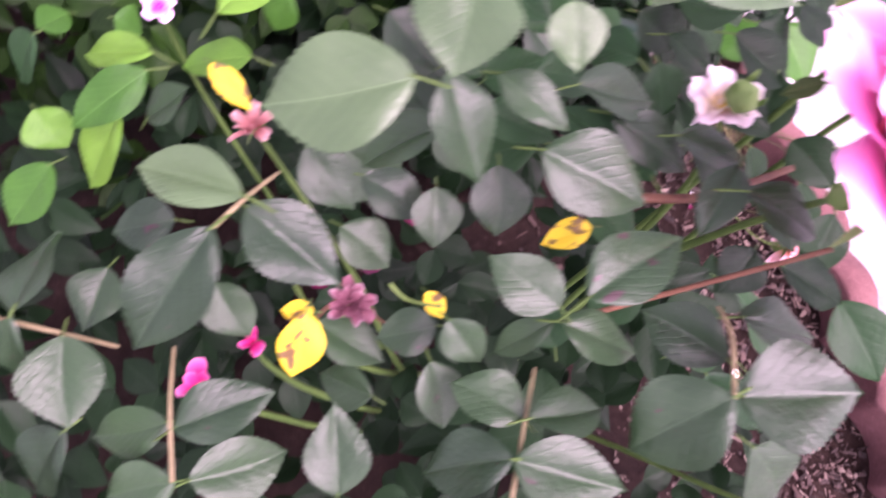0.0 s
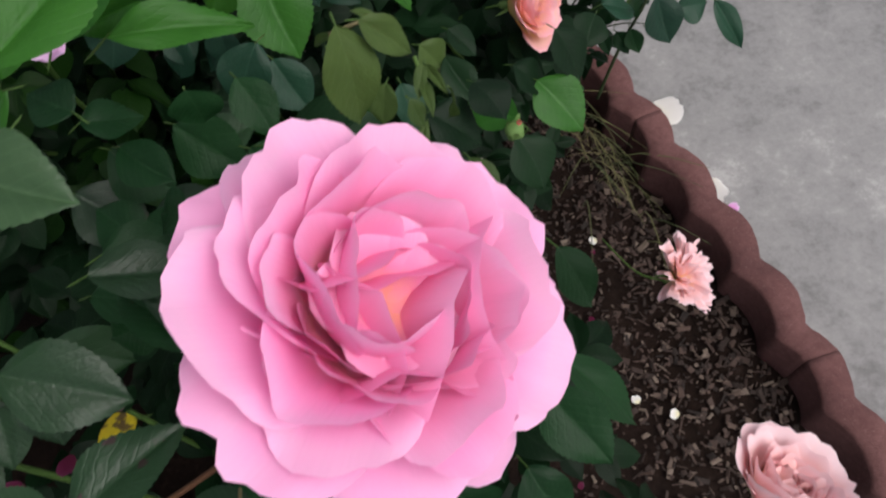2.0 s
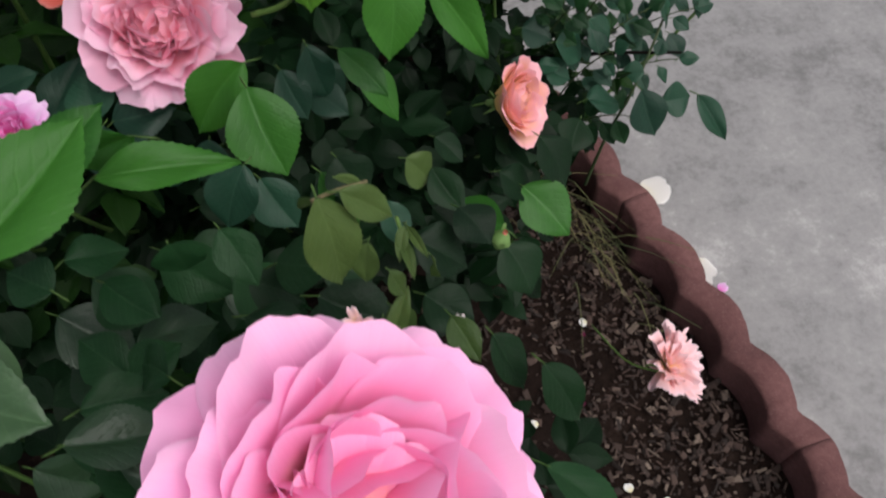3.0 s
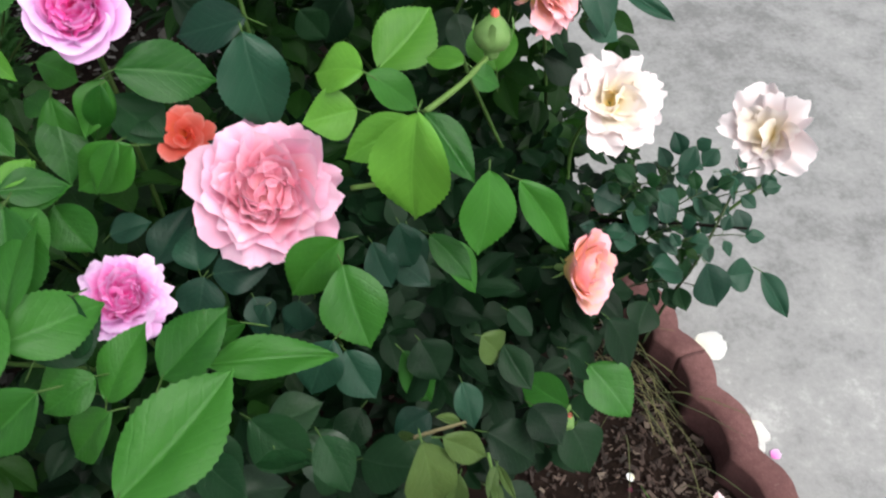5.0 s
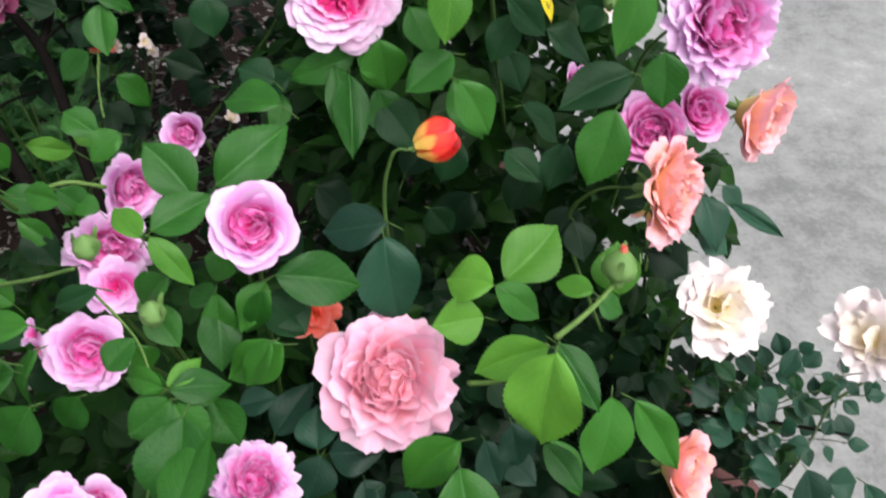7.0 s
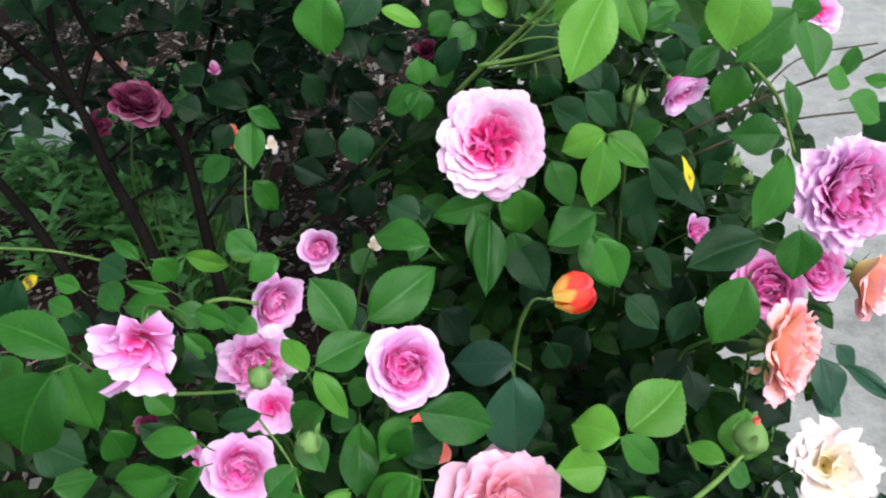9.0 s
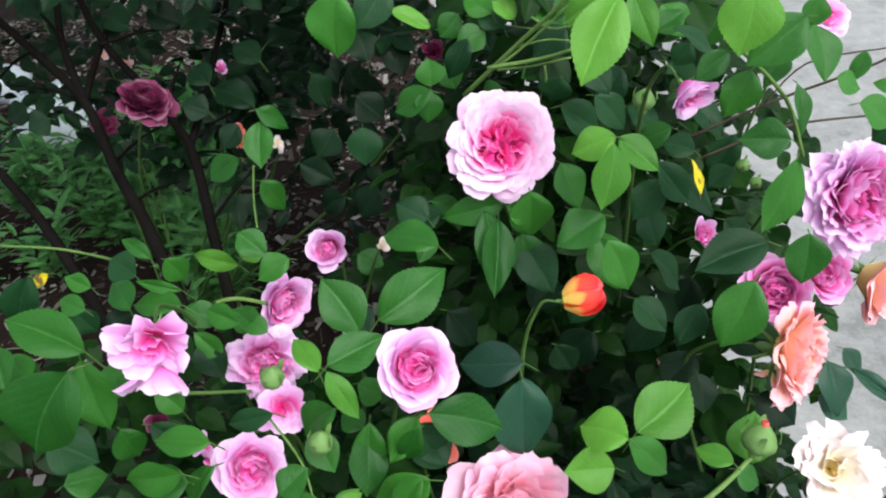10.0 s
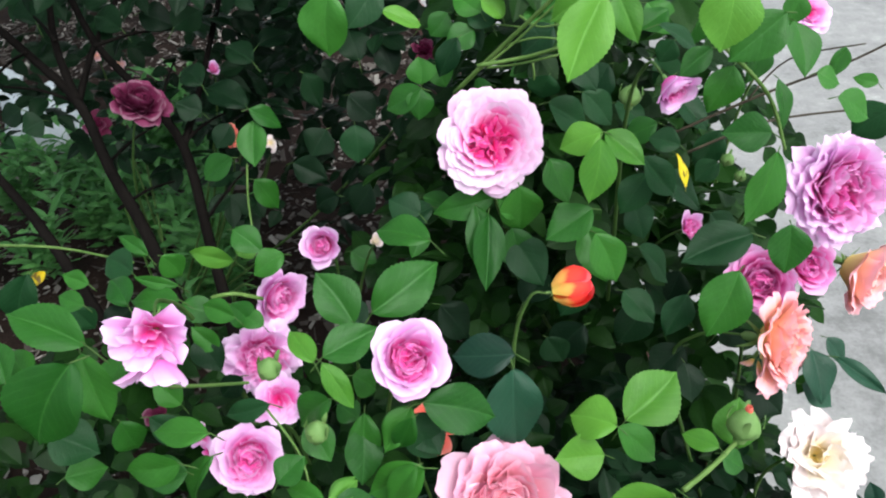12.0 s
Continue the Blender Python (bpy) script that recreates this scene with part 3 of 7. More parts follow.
def sprig(bush, tone, root, end, size, pairs, seed):
    """A thin leafy twig from root to end: pairs of small leaflets along it and one at its end."""
    r = random.Random(seed)
    root, end = Vector(root), Vector(end)
    cane(bush, arc(root, end, (0, 0, 0.012), 6), 0.0011, 0.0006, STEM_DARK, "twig", 5)
    way = (end - root).normalized()
    side = way.cross(Vector((0, -0.5, 0.85))).normalized()
    for k in range(pairs):
        at = root.lerp(end, 0.35 + 0.6 * k / pairs) + Vector((0, 0, 0.008))
        for sign in (-1, 1):
            out = (side * sign + way * r.uniform(0.3, 0.8) + Vector((0, 0, r.uniform(-0.5, 0.1)))).normalized()
            long = size * r.uniform(0.75, 1.2)
            leaf(bush, tone, at + out * 0.006, at + out * (0.006 + long), long * r.uniform(0.62, 0.8), (r.uniform(-0.3, 0.3), -0.5 + r.uniform(-0.3, 0.3), 0.8), r.randrange(7))
    leaf(bush, tone, end, end + (way + Vector((0, 0, -0.3))) * size, size * 0.7, (r.uniform(-0.2, 0.2), -0.5, 0.8), r.randrange(7))


def foliage(bush, material, count, box, size, seed, lean=(0, -0.3, 0.9)):
    """Joined small leaves, five to a leaf stalk, filling a box of the plan."""
    r = random.Random(seed)
    shapes = [leaf_shape(900 + k, fine=False) for k in range(5)]
    verts, faces, uvs = [], [], []
    (x0, x1), (y0, y1), (z0, z1) = box
    for _ in range(count // 5):
        c = Vector((r.uniform(x0, x1), r.uniform(y0, y1), r.uniform(z0, z1)))
        q = Vector(((c.x - (x0 + x1) / 2) / (x1 - x0), (c.y - (y0 + y1) / 2) / (y1 - y0), (c.z - (z0 + z1) / 2) / (z1 - z0))) * 2
        if q.length > 1.25:
            continue
        a = r.uniform(0, 6.283)
        way = Vector((math.cos(a), math.sin(a), r.uniform(-0.6, 0.3))).normalized()
        up = (Vector(lean) + Vector((r.uniform(-0.6, 0.6), r.uniform(-0.6, 0.6), 0))).normalized()
        sx, sy, sz = frame_of(way, up)
        s = size * r.uniform(0.7, 1.2)
        for k, (along, side) in enumerate(((0.9, 0), (0.75, 1), (0.75, -1), (0.25, 1), (0.25, -1))):
            d = (sy + sx * side * 1.3).normalized() if side else sy
            lx, ly, lz = frame_of(d + Vector((r.uniform(-0.2, 0.2), r.uniform(-0.2, 0.2), r.uniform(-0.3, 0.1))), sz + sx * side * 0.2)
            b = c + sy * s * along * 1.6 - bush.location
            w, shape = r.uniform(0.55, 0.72) * s, shapes[r.randrange(5)]
            n0 = len(verts)
            size_k = s * (1.0 if k < 3 else 0.8)
            for vx, vy, vz in shape[0]:
                verts.append(b + lx * (vx * w) + ly * (vy * size_k) + lz * (vz * size_k))
            uvs.extend(shape[2])
            faces.extend(tuple(n0 + i for i in f) for f in shape[1])
    ob = part("foliage", mesh_of("foliage", verts, faces, material, uvs), bush)
    return tagged(ob, kind="stuff")


# ---- ground, bed and edging ----
def kerb_x(y):
    """The kerb's middle line across the plan."""
    f = min(y, 1.05) - 0.4
    bend = 0.795 - 0.13 * f - (0.135 * f * f if f > 0 else 0) - max(0.0, y - 1.05) * 0.34
    return bend + 0.0085 * (2 * abs(math.sin(math.pi * (y - 0.4675) / 0.095)) ** 0.8 - 1.35)


def build_ground():
    verts, faces = [], []
    steps = 48
    span = [(-1 + 2 * i / steps) for i in range(steps + 1)]
    reach = [math.copysign(abs(s) ** 4 * 60 + abs(s) * 2.0, s) for s in span]
    for y in reach:
        for x in reach:
            verts.append((x, y, 0.004 * noise.noise(Vector((x * 0.9, y * 0.9, 0)))))
    w = steps + 1
    faces = [(j * w + i, j * w + i + 1, (j + 1) * w + i + 1, (j + 1) * w + i) for j in range(steps) for i in range(steps)]
    tagged(new("ground", mesh_of("ground", verts, faces, CONCRETE)), "weathered grey concrete driveway beside the rose bed", "driveway", kind="structure")


def build_bed():
    """The soil inside the kerb, a hand's width deep with an uneven top."""
    verts, faces, top = [], [], 0.014
    nx, ny = 100, 90
    for j in range(ny + 1):
        y = -1.2 + 5.2 * j / ny
        for i in range(nx + 1):
            x = -2.8 + (kerb_x(y) - 0.01 + 2.8) * (1 - (1 - i / nx) ** 1.6)
            bump = 0.012 * noise.noise(Vector((x * 9, y * 9, 1))) + 0.006 * noise.noise(Vector((x * 31, y * 31, 5)))
            verts.append((x, y, top + bump))
    faces = [(j * (nx + 1) + i, j * (nx + 1) + i + 1, (j + 1) * (nx + 1) + i + 1, (j + 1) * (nx + 1) + i) for j in range(ny) for i in range(nx)]
    tagged(new("garden_bed", mesh_of("garden_bed", verts, faces, SOIL)), "dark bare garden soil in the raised rose bed", "soil", kind="structure")


def build_edging():
    """Scalloped cast edging stones, set end to end along the bed."""
    kerb = thing("edging", kerb_x(0.6), 0.6, 0.0, "reddish-brown scalloped concrete edging along the bed", "edging", kind="structure")
    pitch, width, rise = 0.095, 0.045, 0.085
    per_stone = 4
    stone_length = pitch * per_stone
    for k in range(-3, 9):
        y0 = 0.05 + k * stone_length
        n, verts, faces = per_stone * 12, [], []
        for i in range(n + 1):
            f = i / n
            y = y0 + 0.0004 + (stone_length - 0.0008) * f
            top = rise + 0.002 * math.sin(2 * math.pi * f * per_stone + 1.0)
            x = kerb_x(y)
            slope = (kerb_x(y + 0.06) - kerb_x(y - 0.06)) / 0.12
            for dx, z in ((-0.5, -0.02), (-0.5, top - 0.006), (-0.42, top), (0.0, top + 0.001), (0.42, top), (0.5, top - 0.006), (0.5, -0.02)):
                ux, uy = 1 / math.hypot(1, slope), -slope / math.hypot(1, slope)
                rough = 0.0012 * noise.noise(Vector((x * 60 + dx * 9, y * 60, z * 60)))
                verts.append((x + dx * width * ux + rough - kerb.location.x, y + dx * width * uy - kerb.location.y, z + rough))
        for i in range(n):
            for j in range(6):
                a = i * 7 + j
                faces.append((a, a + 1, a + 8, a + 7))
        faces.append(tuple(range(7))[::-1])
        faces.append(tuple(range(n * 7, n * 7 + 7)))
        part("edging_stone", mesh_of("edging_stone", verts, faces, EDGING), kerb)


build_ground()
build_bed()
build_edging()


def build_mulch():
    """Bark chips and dry bits lying flat on the soil."""
    r = random.Random(77)
    verts, faces = [], []
    for k in range(16000):
        if k < 5200:
            y = r.uniform(0.0, 1.2)
            x = kerb_x(y) - 0.03 - abs(r.gauss(0, 0.16))
        else:
            y = r.uniform(0.9, 3.9)
            x = r.uniform(-1.9, kerb_x(y) - 0.05)
        z = 0.020 + 0.012 * noise.noise(Vector((x * 9, y * 9, 1)))
        big = 1.0 if k < 5200 else 2.3
        long, wide, thick = 0.0016 + 0.009 * r.random() ** 3, 0.0008 + 0.0046 * r.random() ** 2, r.uniform(0.0005, 0.0014)
        long, wide = long * big, wide * big
        turn = Euler((r.gauss(0, 0.35), r.gauss(0, 0.35), r.uniform(0, 6.3))).to_matrix()
        n0 = len(verts)
        for dx, dy, dz in ((-1, -0.7, 0), (1, -1, 0), (0.8, 1, 0), (-0.9, 0.8, 0), (-0.8, -0.5, 1), (0.9, -0.7, 1), (0.6, 0.8, 1), (-0.8, 0.6, 1)):
            verts.append(turn @ Vector((dx * long, dy * wide, dz * thick)) + Vector((x, y, z)))
        for f in ((4, 5, 6, 7), (0, 1, 5, 4), (1, 2, 6, 5), (2, 3, 7, 6), (3, 0, 4, 7)):
            faces.append(tuple(n0 + i for i in f))
        if k == 5199:
            ob = new("mulch", mesh_of("mulch", verts, faces, MULCH, smooth=False))
            tagged(ob, "brown bark chips and dry litter beside the edging", "mulch", kind="stuff")
            verts, faces = [], []
    ob = new("mulch", mesh_of("mulch", verts, faces, LITTER, smooth=False))
    tagged(ob, "pale dry leaf litter behind the rose bushes", "mulch", kind="stuff")


def build_grass():
    """Dry narrow blades that lean over the edging's inner side."""
    r = random.Random(78)
    verts, faces = [], []
    for _ in range(55):
        y = r.gauss(0.82, 0.07)
        x = kerb_x(y) - 0.05 - abs(r.gauss(0, 0.04))
        root = Vector((x, y, 0.03))
        way = Vector((r.gauss(0.05, 0.3), r.gauss(-0.8, 0.35), 0)).normalized()
        long, w = r.uniform(0.05, 0.15), r.uniform(0.0008, 0.0018)
        side = Vector((-way.y, way.x, 0))
        n0 = len(verts)
        for k in range(5):
            f = k / 4
            p = root + way * long * f * f * 0.9 + Vector((0, 0, long * (f - 0.55 * f * f)))
            verts += [p - side * w * (1 - f * 0.8), p + side * w * (1 - f * 0.8)]
        for k in range(4):
            faces.append((n0 + 2 * k, n0 + 2 * k + 1, n0 + 2 * k + 3, n0 + 2 * k + 2))
    ob = new("grass", mesh_of("grass", verts, faces, GRASS))
    tagged(ob, "thin dry grass blades leaning against the edging", "grass", kind="stuff")


def build_herbs():
    """Low feathery weeds on the litter behind the bushes."""
    r = random.Random(79)
    verts, faces, uvs = [], [], []
    shape = leaf_shape(950, fine=False)
    for _ in range(32):
        c = Vector((r.uniform(-1.3, -0.35), r.uniform(1.5, 2.0), 0.03)) if r.random() < 0.8 else Vector((r.uniform(-0.75, -0.55), r.uniform(2.05, 2.2), 0.03))
        for s in range(r.randint(6, 12)):
            a = r.uniform(0, 6.3)
            lean = Vector((math.cos(a) * 0.3, math.sin(a) * 0.3, 1)).normalized()
            tall = r.uniform(0.10, 0.24)
            for k in range(12):
                f = 0.25 + 0.75 * k / 8
                p = c + lean * tall * f
                b = a + k * 2.4
                x, y, z = frame_of(Vector((math.cos(b), math.sin(b), 0.8)), (0, 0, 1))
                n0, size = len(verts), r.uniform(0.045, 0.075)
                for vx, vy, vz in shape[0]:
                    verts.append(p + x * (vx * size * 0.26) + y * (vy * size) + z * (vz * size))
                uvs.extend(shape[2])
                faces.extend(tuple(n0 + i for i in q) for q in shape[1])
    ob = new("weeds", mesh_of("weeds", verts, faces, HERB, uvs))
    tagged(ob, "low feathery green weeds in the litter", "weeds", kind="stuff")


def fallen_petal(colour, x, y, z, size, turn, tilt, label, seed):
    shape = petal_shape(random.Random(seed), size, 0.0, 86, -22, size, size * 0.5, 0.25, size * 0.06, 0.0, 0.0, size * 0.1)
    ob = new("fallen_petal", mesh_of("fallen_petal", *shape[:2], PETALS[colour], shape[2]))
    ob.matrix_basis = pose(x, y, z, tilt, 0, turn)
    tagged(ob, label, "petal", "fallen rose petals")


for px, py, pz, size, turn in ((0.165, 0.395, 0.575, 0.016, 20), (0.125, 0.355, 0.575, 0.013, 140), (0.150, 0.372, 0.575, 0.012, 250)):
    fallen_petal("magenta", px, py, pz, size, turn, 15, "magenta petal caught on the leaves of the bush", int(px * 1000))
def build_stone(x, y, size, seed):
    """A pale rounded stone half sunk in the litter."""
    bm = bmesh.new()
    bmesh.ops.create_icosphere(bm, subdivisions=3, radius=1.0)
    for v in bm.verts:
        k = 1 + 0.35 * noise.noise(v.co * 1.3 + Vector((seed, 0, 0))) + 0.08 * noise.noise(v.co * 5)
        v.co = Vector((v.co.x * size * k, v.co.y * size * 0.8 * k, v.co.z * size * 0.75 * k))
    me = bpy.data.meshes.new("stone")
    bm.to_mesh(me)
    bm.free()
    me.polygons.foreach_set("use_smooth", np.ones(len(me.polygons), dtype=bool))
    me.materials.append(STONE)
    ob = new("stone", me)
    ob.location = (x, y, 0.03 + size * 0.3)
    tagged(ob, "pale bluish-white garden stone on the litter", "stone", "pale stones behind the bushes")


build_mulch()
build_stone(-1.17, 2.36, 0.15, 3)
build_stone(-1.50, 2.62, 0.085, 8)
build_grass()
build_herbs()
fallen_petal("white", 0.764, 0.857, 0.003, 0.050, 10, 0, "creamy white rose petal lying on the concrete", 1)
fallen_petal("white", 0.784, 0.735, 0.003, 0.056, -65, 0, "creamy white rose petal beside the edging", 2)
fallen_petal("mauve", 0.812, 0.676, 0.003, 0.015, 30, 0, "small pink petal scrap on the concrete", 3)
for k in range(9):
    r = random.Random(300 + k)
    py = r.uniform(0.35, 0.85)
    fallen_petal("white" if k % 3 else "magenta", kerb_x(py) - r.uniform(0.06, 0.32), py, 0.030, r.uniform(0.007, 0.014), r.uniform(0, 360), r.uniform(-20, 20),
                 "small withered petal on the soil", 310 + k)

# ---- rose bushes ----
near_bush = thing("rose_bush", 0.24, 0.38, 0.03, "dark-leaved rose bush with one large pink bloom", "rose bush", "rose bushes in the bed")
middle_bush = thing("rose_bush", 0.27, 0.86, 0.03, "fresh green rose bush with salmon-pink and red blooms", "rose bush", "rose bushes in the bed")
left_bush = thing("rose_bush", 0.02, 1.0, 0.03, "leafy rose bush with many mauve-pink rosettes", "rose bush", "rose bushes in the bed")
kerb_bush = thing("rose_bush", 0.58, 0.95, 0.03, "small-leaved rose bush with cream and apricot blooms over the edging", "rose bush", "rose bushes in the bed")
back_bush = thing("rose_bush", 0.45, 1.35, 0.03, "tall rose bush with arching green canes and mauve blooms", "rose bush", "rose bushes in the bed")
shade_bush = thing("rose_bush", -0.45, 1.5, 0.03, "shaded shrub rose with bare dark stems and few blooms", "rose bush", "rose bushes in the bed")


# blooms
bloom(near_bush, 'big_pink', (0.327, 0.330, 0.766), (0.44, -0.16, 0.88), 0.0605, count=32, ruffle=1.6, frill=1.0, seed=4, style='cup', depth=0.32, folds=6, fold_size=1.9, label='large open rose-pink bloom')
bloom(middle_bush, 'salmon', (0.239, 0.719, 0.615), (0.16, -0.64, 0.732), 0.0565, count=42, slim=0.86, ruffle=2.4, seed=5, style='cup', frill=1.2, folds=16, fold_size=1.3)
bloom(kerb_bush, 'blush', (0.645, 0.528, 0.195), (0.62, -0.26, 0.74), 0.0440, count=30, seed=6, stem=0, style='loose', ruffle=1.6, slim=0.55, frill=1.8, opening=0.9)
bloom(kerb_bush, 'apricot', (0.512, 0.741, 0.424), (0.70, -0.55, 0.42), 0.0400, count=24, seed=7, style='goblet', opening=0.84, frill=1.4, ruffle=1.9)
bloom(kerb_bush, 'cream', (0.552, 0.832, 0.560), (0.12, -0.640, 0.759), 0.0490, count=17, seed=8, style='loose', ruffle=1.9, frill=2.2, slim=1.15)
bloom(kerb_bush, 'cream', (0.757, 0.899, 0.426), (-0.62, -0.28, 0.72), 0.0560, count=13, seed=9, style='loose', ruffle=1.7, frill=2.0, slim=1.05, folds=2)
bloom(kerb_bush, 'apricot', (0.494, 0.866, 0.676), (0.76, -0.56, 0.28), 0.0490, count=38, ruffle=2.0, slim=0.85, seed=10, style='cup', opening=0.9, frill=1.6)
bloom(kerb_bush, 'apricot', (0.462, 0.856, 0.655), (-0.50, -0.55, -0.65), 0.0200, count=2, ruffle=1.6, seed=90, style='loose', folds=0, opening=0.5, stem=0)
bloom(kerb_bush, 'apricot', (0.606, 0.983, 0.671), (0.66, -0.72, 0.02), 0.0440, count=22, seed=11, style='goblet', opening=0.84, frill=1.4, ruffle=1.8)
bloom(back_bush, 'mauve', (0.539, 0.946, 0.794), (0.30, -0.86, 0.36), 0.0540, count=58, seed=12, style='cup', ruffle=1.9, slim=0.78, frill=1.8)
bloom(left_bush, 'mauve', (0.164, 0.723, 0.781), (0.26, -0.70, 0.66), 0.0285, count=24, seed=13, style='goblet', ruffle=1.2)
bloom(left_bush, 'mauve', (0.046, 0.676, 0.715), (0.30, -0.76, 0.57), 0.0275, count=34, seed=14, style='cup', opening=0.9, ruffle=1.6)
bloom(left_bush, 'mauve', (0.022, 0.868, 0.703), (0.75, -0.57, 0.12), 0.0290, count=26, seed=15, style='goblet', depth=0.7, frill=1.4)
bloom(left_bush, 'mauve', (0.022, 0.792, 0.702), (0.388, -0.783, 0.486), 0.0340, count=40, seed=16, style='cup', ruffle=2.2, frill=2.0, slim=0.7)
bloom(left_bush, 'mauve', (0.005, 0.671, 0.840), (0.30, -0.86, 0.10), 0.0270, count=16, ruffle=2.0, seed=17, style='loose', frill=1.4, opening=0.75, slim=0.9)
bloom(left_bush, 'mauve', (0.002, 0.668, 0.812), (0.02, -0.62, -0.78), 0.0230, count=6, ruffle=2.6, seed=27, style='loose', folds=0, opening=0.45, slim=1.2, stem=0)
bloom(left_bush, 'mauve', (0.153, 0.618, 0.642), (0.20, -0.30, 0.93), 0.0300, count=48, seed=18, style='cup', ruffle=2.0, slim=0.75, frill=1.8)
bloom(middle_bush, 'coral', (0.167, 0.815, 0.595), (0.284, -0.470, 0.836), 0.0267, count=12, seed=19, style='loose')
bloom(middle_bush, 'flame', (0.282, 0.813, 0.777), (0.95, 0.04, 0.22), 0.0148, count=9, seed=20, style='bud', depth=0.8, stem=0.02)
bloom(back_bush, 'rosette', (0.216, 0.932, 0.847), (0.090, -0.793, 0.602), 0.0490, count=66, seed=21, style='rosette', ruffle=1.0, frill=0.6)
bloom(left_bush, 'mauve', (0.031, 0.991, 0.677), (0.10, -0.86, 0.40), 0.0225, count=18, seed=22, style='goblet', opening=0.6)
bloom(shade_bush, 'magenta', (-0.255, 1.225, 0.733), (0.42, -0.08, 0.82), 0.0390, count=34, seed=23, style='cup', ruffle=1.6)
bloom(back_bush, 'mauve', (0.355, 0.883, 0.922), (0.45, -0.74, -0.30), 0.0190, count=16, seed=24, style='goblet', opening=0.5, stem=0.03)
bloom(left_bush, 'mauve', (0.045, 0.579, 0.680), (0.111, -0.454, 0.884), 0.0237, count=24, seed=31, style='loose')
bloom(left_bush, 'mauve', (0.060, 0.592, 0.666), (0.304, -0.524, 0.795), 0.0170, count=22, seed=32, style='cup', opening=0.8)
bloom(back_bush, 'mauve_core', (0.486, 0.940, 0.690), (-0.25, -0.66, 0.50), 0.0330, count=26, seed=33, style='goblet', opening=0.7, frill=1.6, ruffle=1.8)
bloom(back_bush, 'mauve_core', (0.540, 0.970, 0.690), (0.25, -0.66, 0.50), 0.0270, count=18, seed=34, style='goblet', opening=0.65, frill=1.6, ruffle=1.8)
bloom(back_bush, 'mauve', (0.424, 0.997, 0.713), (0.379, -0.663, 0.646), 0.0172, count=12, seed=35, style='cup', opening=0.4)
bloom(back_bush, 'mauve', (0.570, 1.216, 0.864), (0.276, -0.621, 0.734), 0.0282, count=20, seed=36, style='loose')
bloom(shade_bush, 'magenta', (0.112, 1.338, 0.760), (0.072, -0.576, 0.814), 0.0201, count=16, seed=37, style='rosette')
bloom(left_bush, 'mauve', (0.008, 0.684, 0.728), (-0.438, -0.514, 0.738), 0.0115, count=5, seed=46, style='loose', folds=0)
bloom(left_bush, 'mauve', (0.014, 0.677, 0.718), (-0.306, -0.934, 0.185), 0.0091, count=4, seed=47, style='loose', folds=0)
bloom(left_bush, 'mauve', (0.063, 0.713, 0.741), (0.276, -0.621, 0.734), 0.0210, count=18, seed=38, style='loose')
bloom(left_bush, 'magenta', (-0.049, 0.727, 0.693), (0.287, -0.757, 0.587), 0.0119, count=10, seed=39, style='loose')
bloom(near_bush, 'blush', (0.502, 0.270, 0.545), (0.35, 0.40, 0.84), 0.0350, count=22, seed=40, style='goblet', opening=0.75, frill=1.6, ruffle=1.5)
bloom(near_bush, 'mauve', (0.036, 0.495, 0.620), (-0.008, -0.167, 0.986), 0.0094, count=14, seed=41, style='loose')
bloom(near_bush, 'faded', (0.098, 0.382, 0.696), (-0.390, 0.184, 0.902), 0.0115, slim=0.5, frill=2, count=9, seed=42, style='loose')
bloom(shade_bush, 'mauve', (-0.233, 1.430, 0.683), (0.269, -0.540, 0.798), 0.0124, count=8, seed=43, style='cup', opening=0.4)
bloom(back_bush, 'cream', (0.483, 1.200, 0.689), (0.269, -0.540, 0.798), 0.0210, count=10, seed=44, style='loose')
bloom(left_bush, 'cream', (0.108, 0.911, 0.746), (0.366, -0.508, 0.780), 0.0080, count=8, seed=45, style='cup', opening=0.3)
bloom(near_bush, 'wilted', (0.138, 0.319, 0.664), (0.157, -0.062, 0.986), 0.0108, count=14, seed=51, style='loose', slim=0.6, frill=2, ruffle=2)
bloom(near_bush, 'crimson', (0.065, 0.302, 0.595), (-0.228, 0.095, 0.969), 0.0125, count=5, seed=52, style='loose', folds=0, stem=0.02)
bloom(near_bush, 'crimson', (0.093, 0.315, 0.621), (-0.287, 0.287, 0.914), 0.0085, count=4, seed=53, style='loose', folds=0, stem=0.02)
green_bud(middle_bush, (0.409, 0.715, 0.735), (0.129, 0.296, 0.946), 0.0122, seed=2, tip='coral')
green_bud(left_bush, (0.070, 0.691, 0.797), (0.124, -0.058, 0.991), 0.0084, seed=3)
green_bud(left_bush, (0.102, 0.674, 0.753), (0.107, 0.111, 0.988), 0.0086, seed=4)
green_bud(back_bush, (0.336, 0.961, 0.876), (0.097, 0.214, 0.972), 0.0097, seed=5)
green_bud(middle_bush, (0.439, 0.551, 0.505), (0.359, 0.054, 0.932), 0.0074, seed=6, tip='coral')

bloom(near_bush, 'blush', (0.334, 0.405, 0.722), (-0.2, -0.2, 0.9), 0.0085, count=7, seed=73, style='loose', folds=0, ruffle=2.4, frill=2.4, slim=0.7, stem=0.02)
bloom(near_bush, 'cream', (0.373, 0.399, 0.706), (0.2, -0.3, 0.9), 0.0080, count=7, seed=74, style='loose', folds=0, ruffle=2.4, frill=2.4, slim=0.7, stem=0.02)

bloom(kerb_bush, 'blush', (0.628, 0.530, 0.192), (-0.45, -0.25, 0.80), 0.0350, count=6, seed=75, style='loose', folds=0, ruffle=1.4, slim=0.45, stem=0)

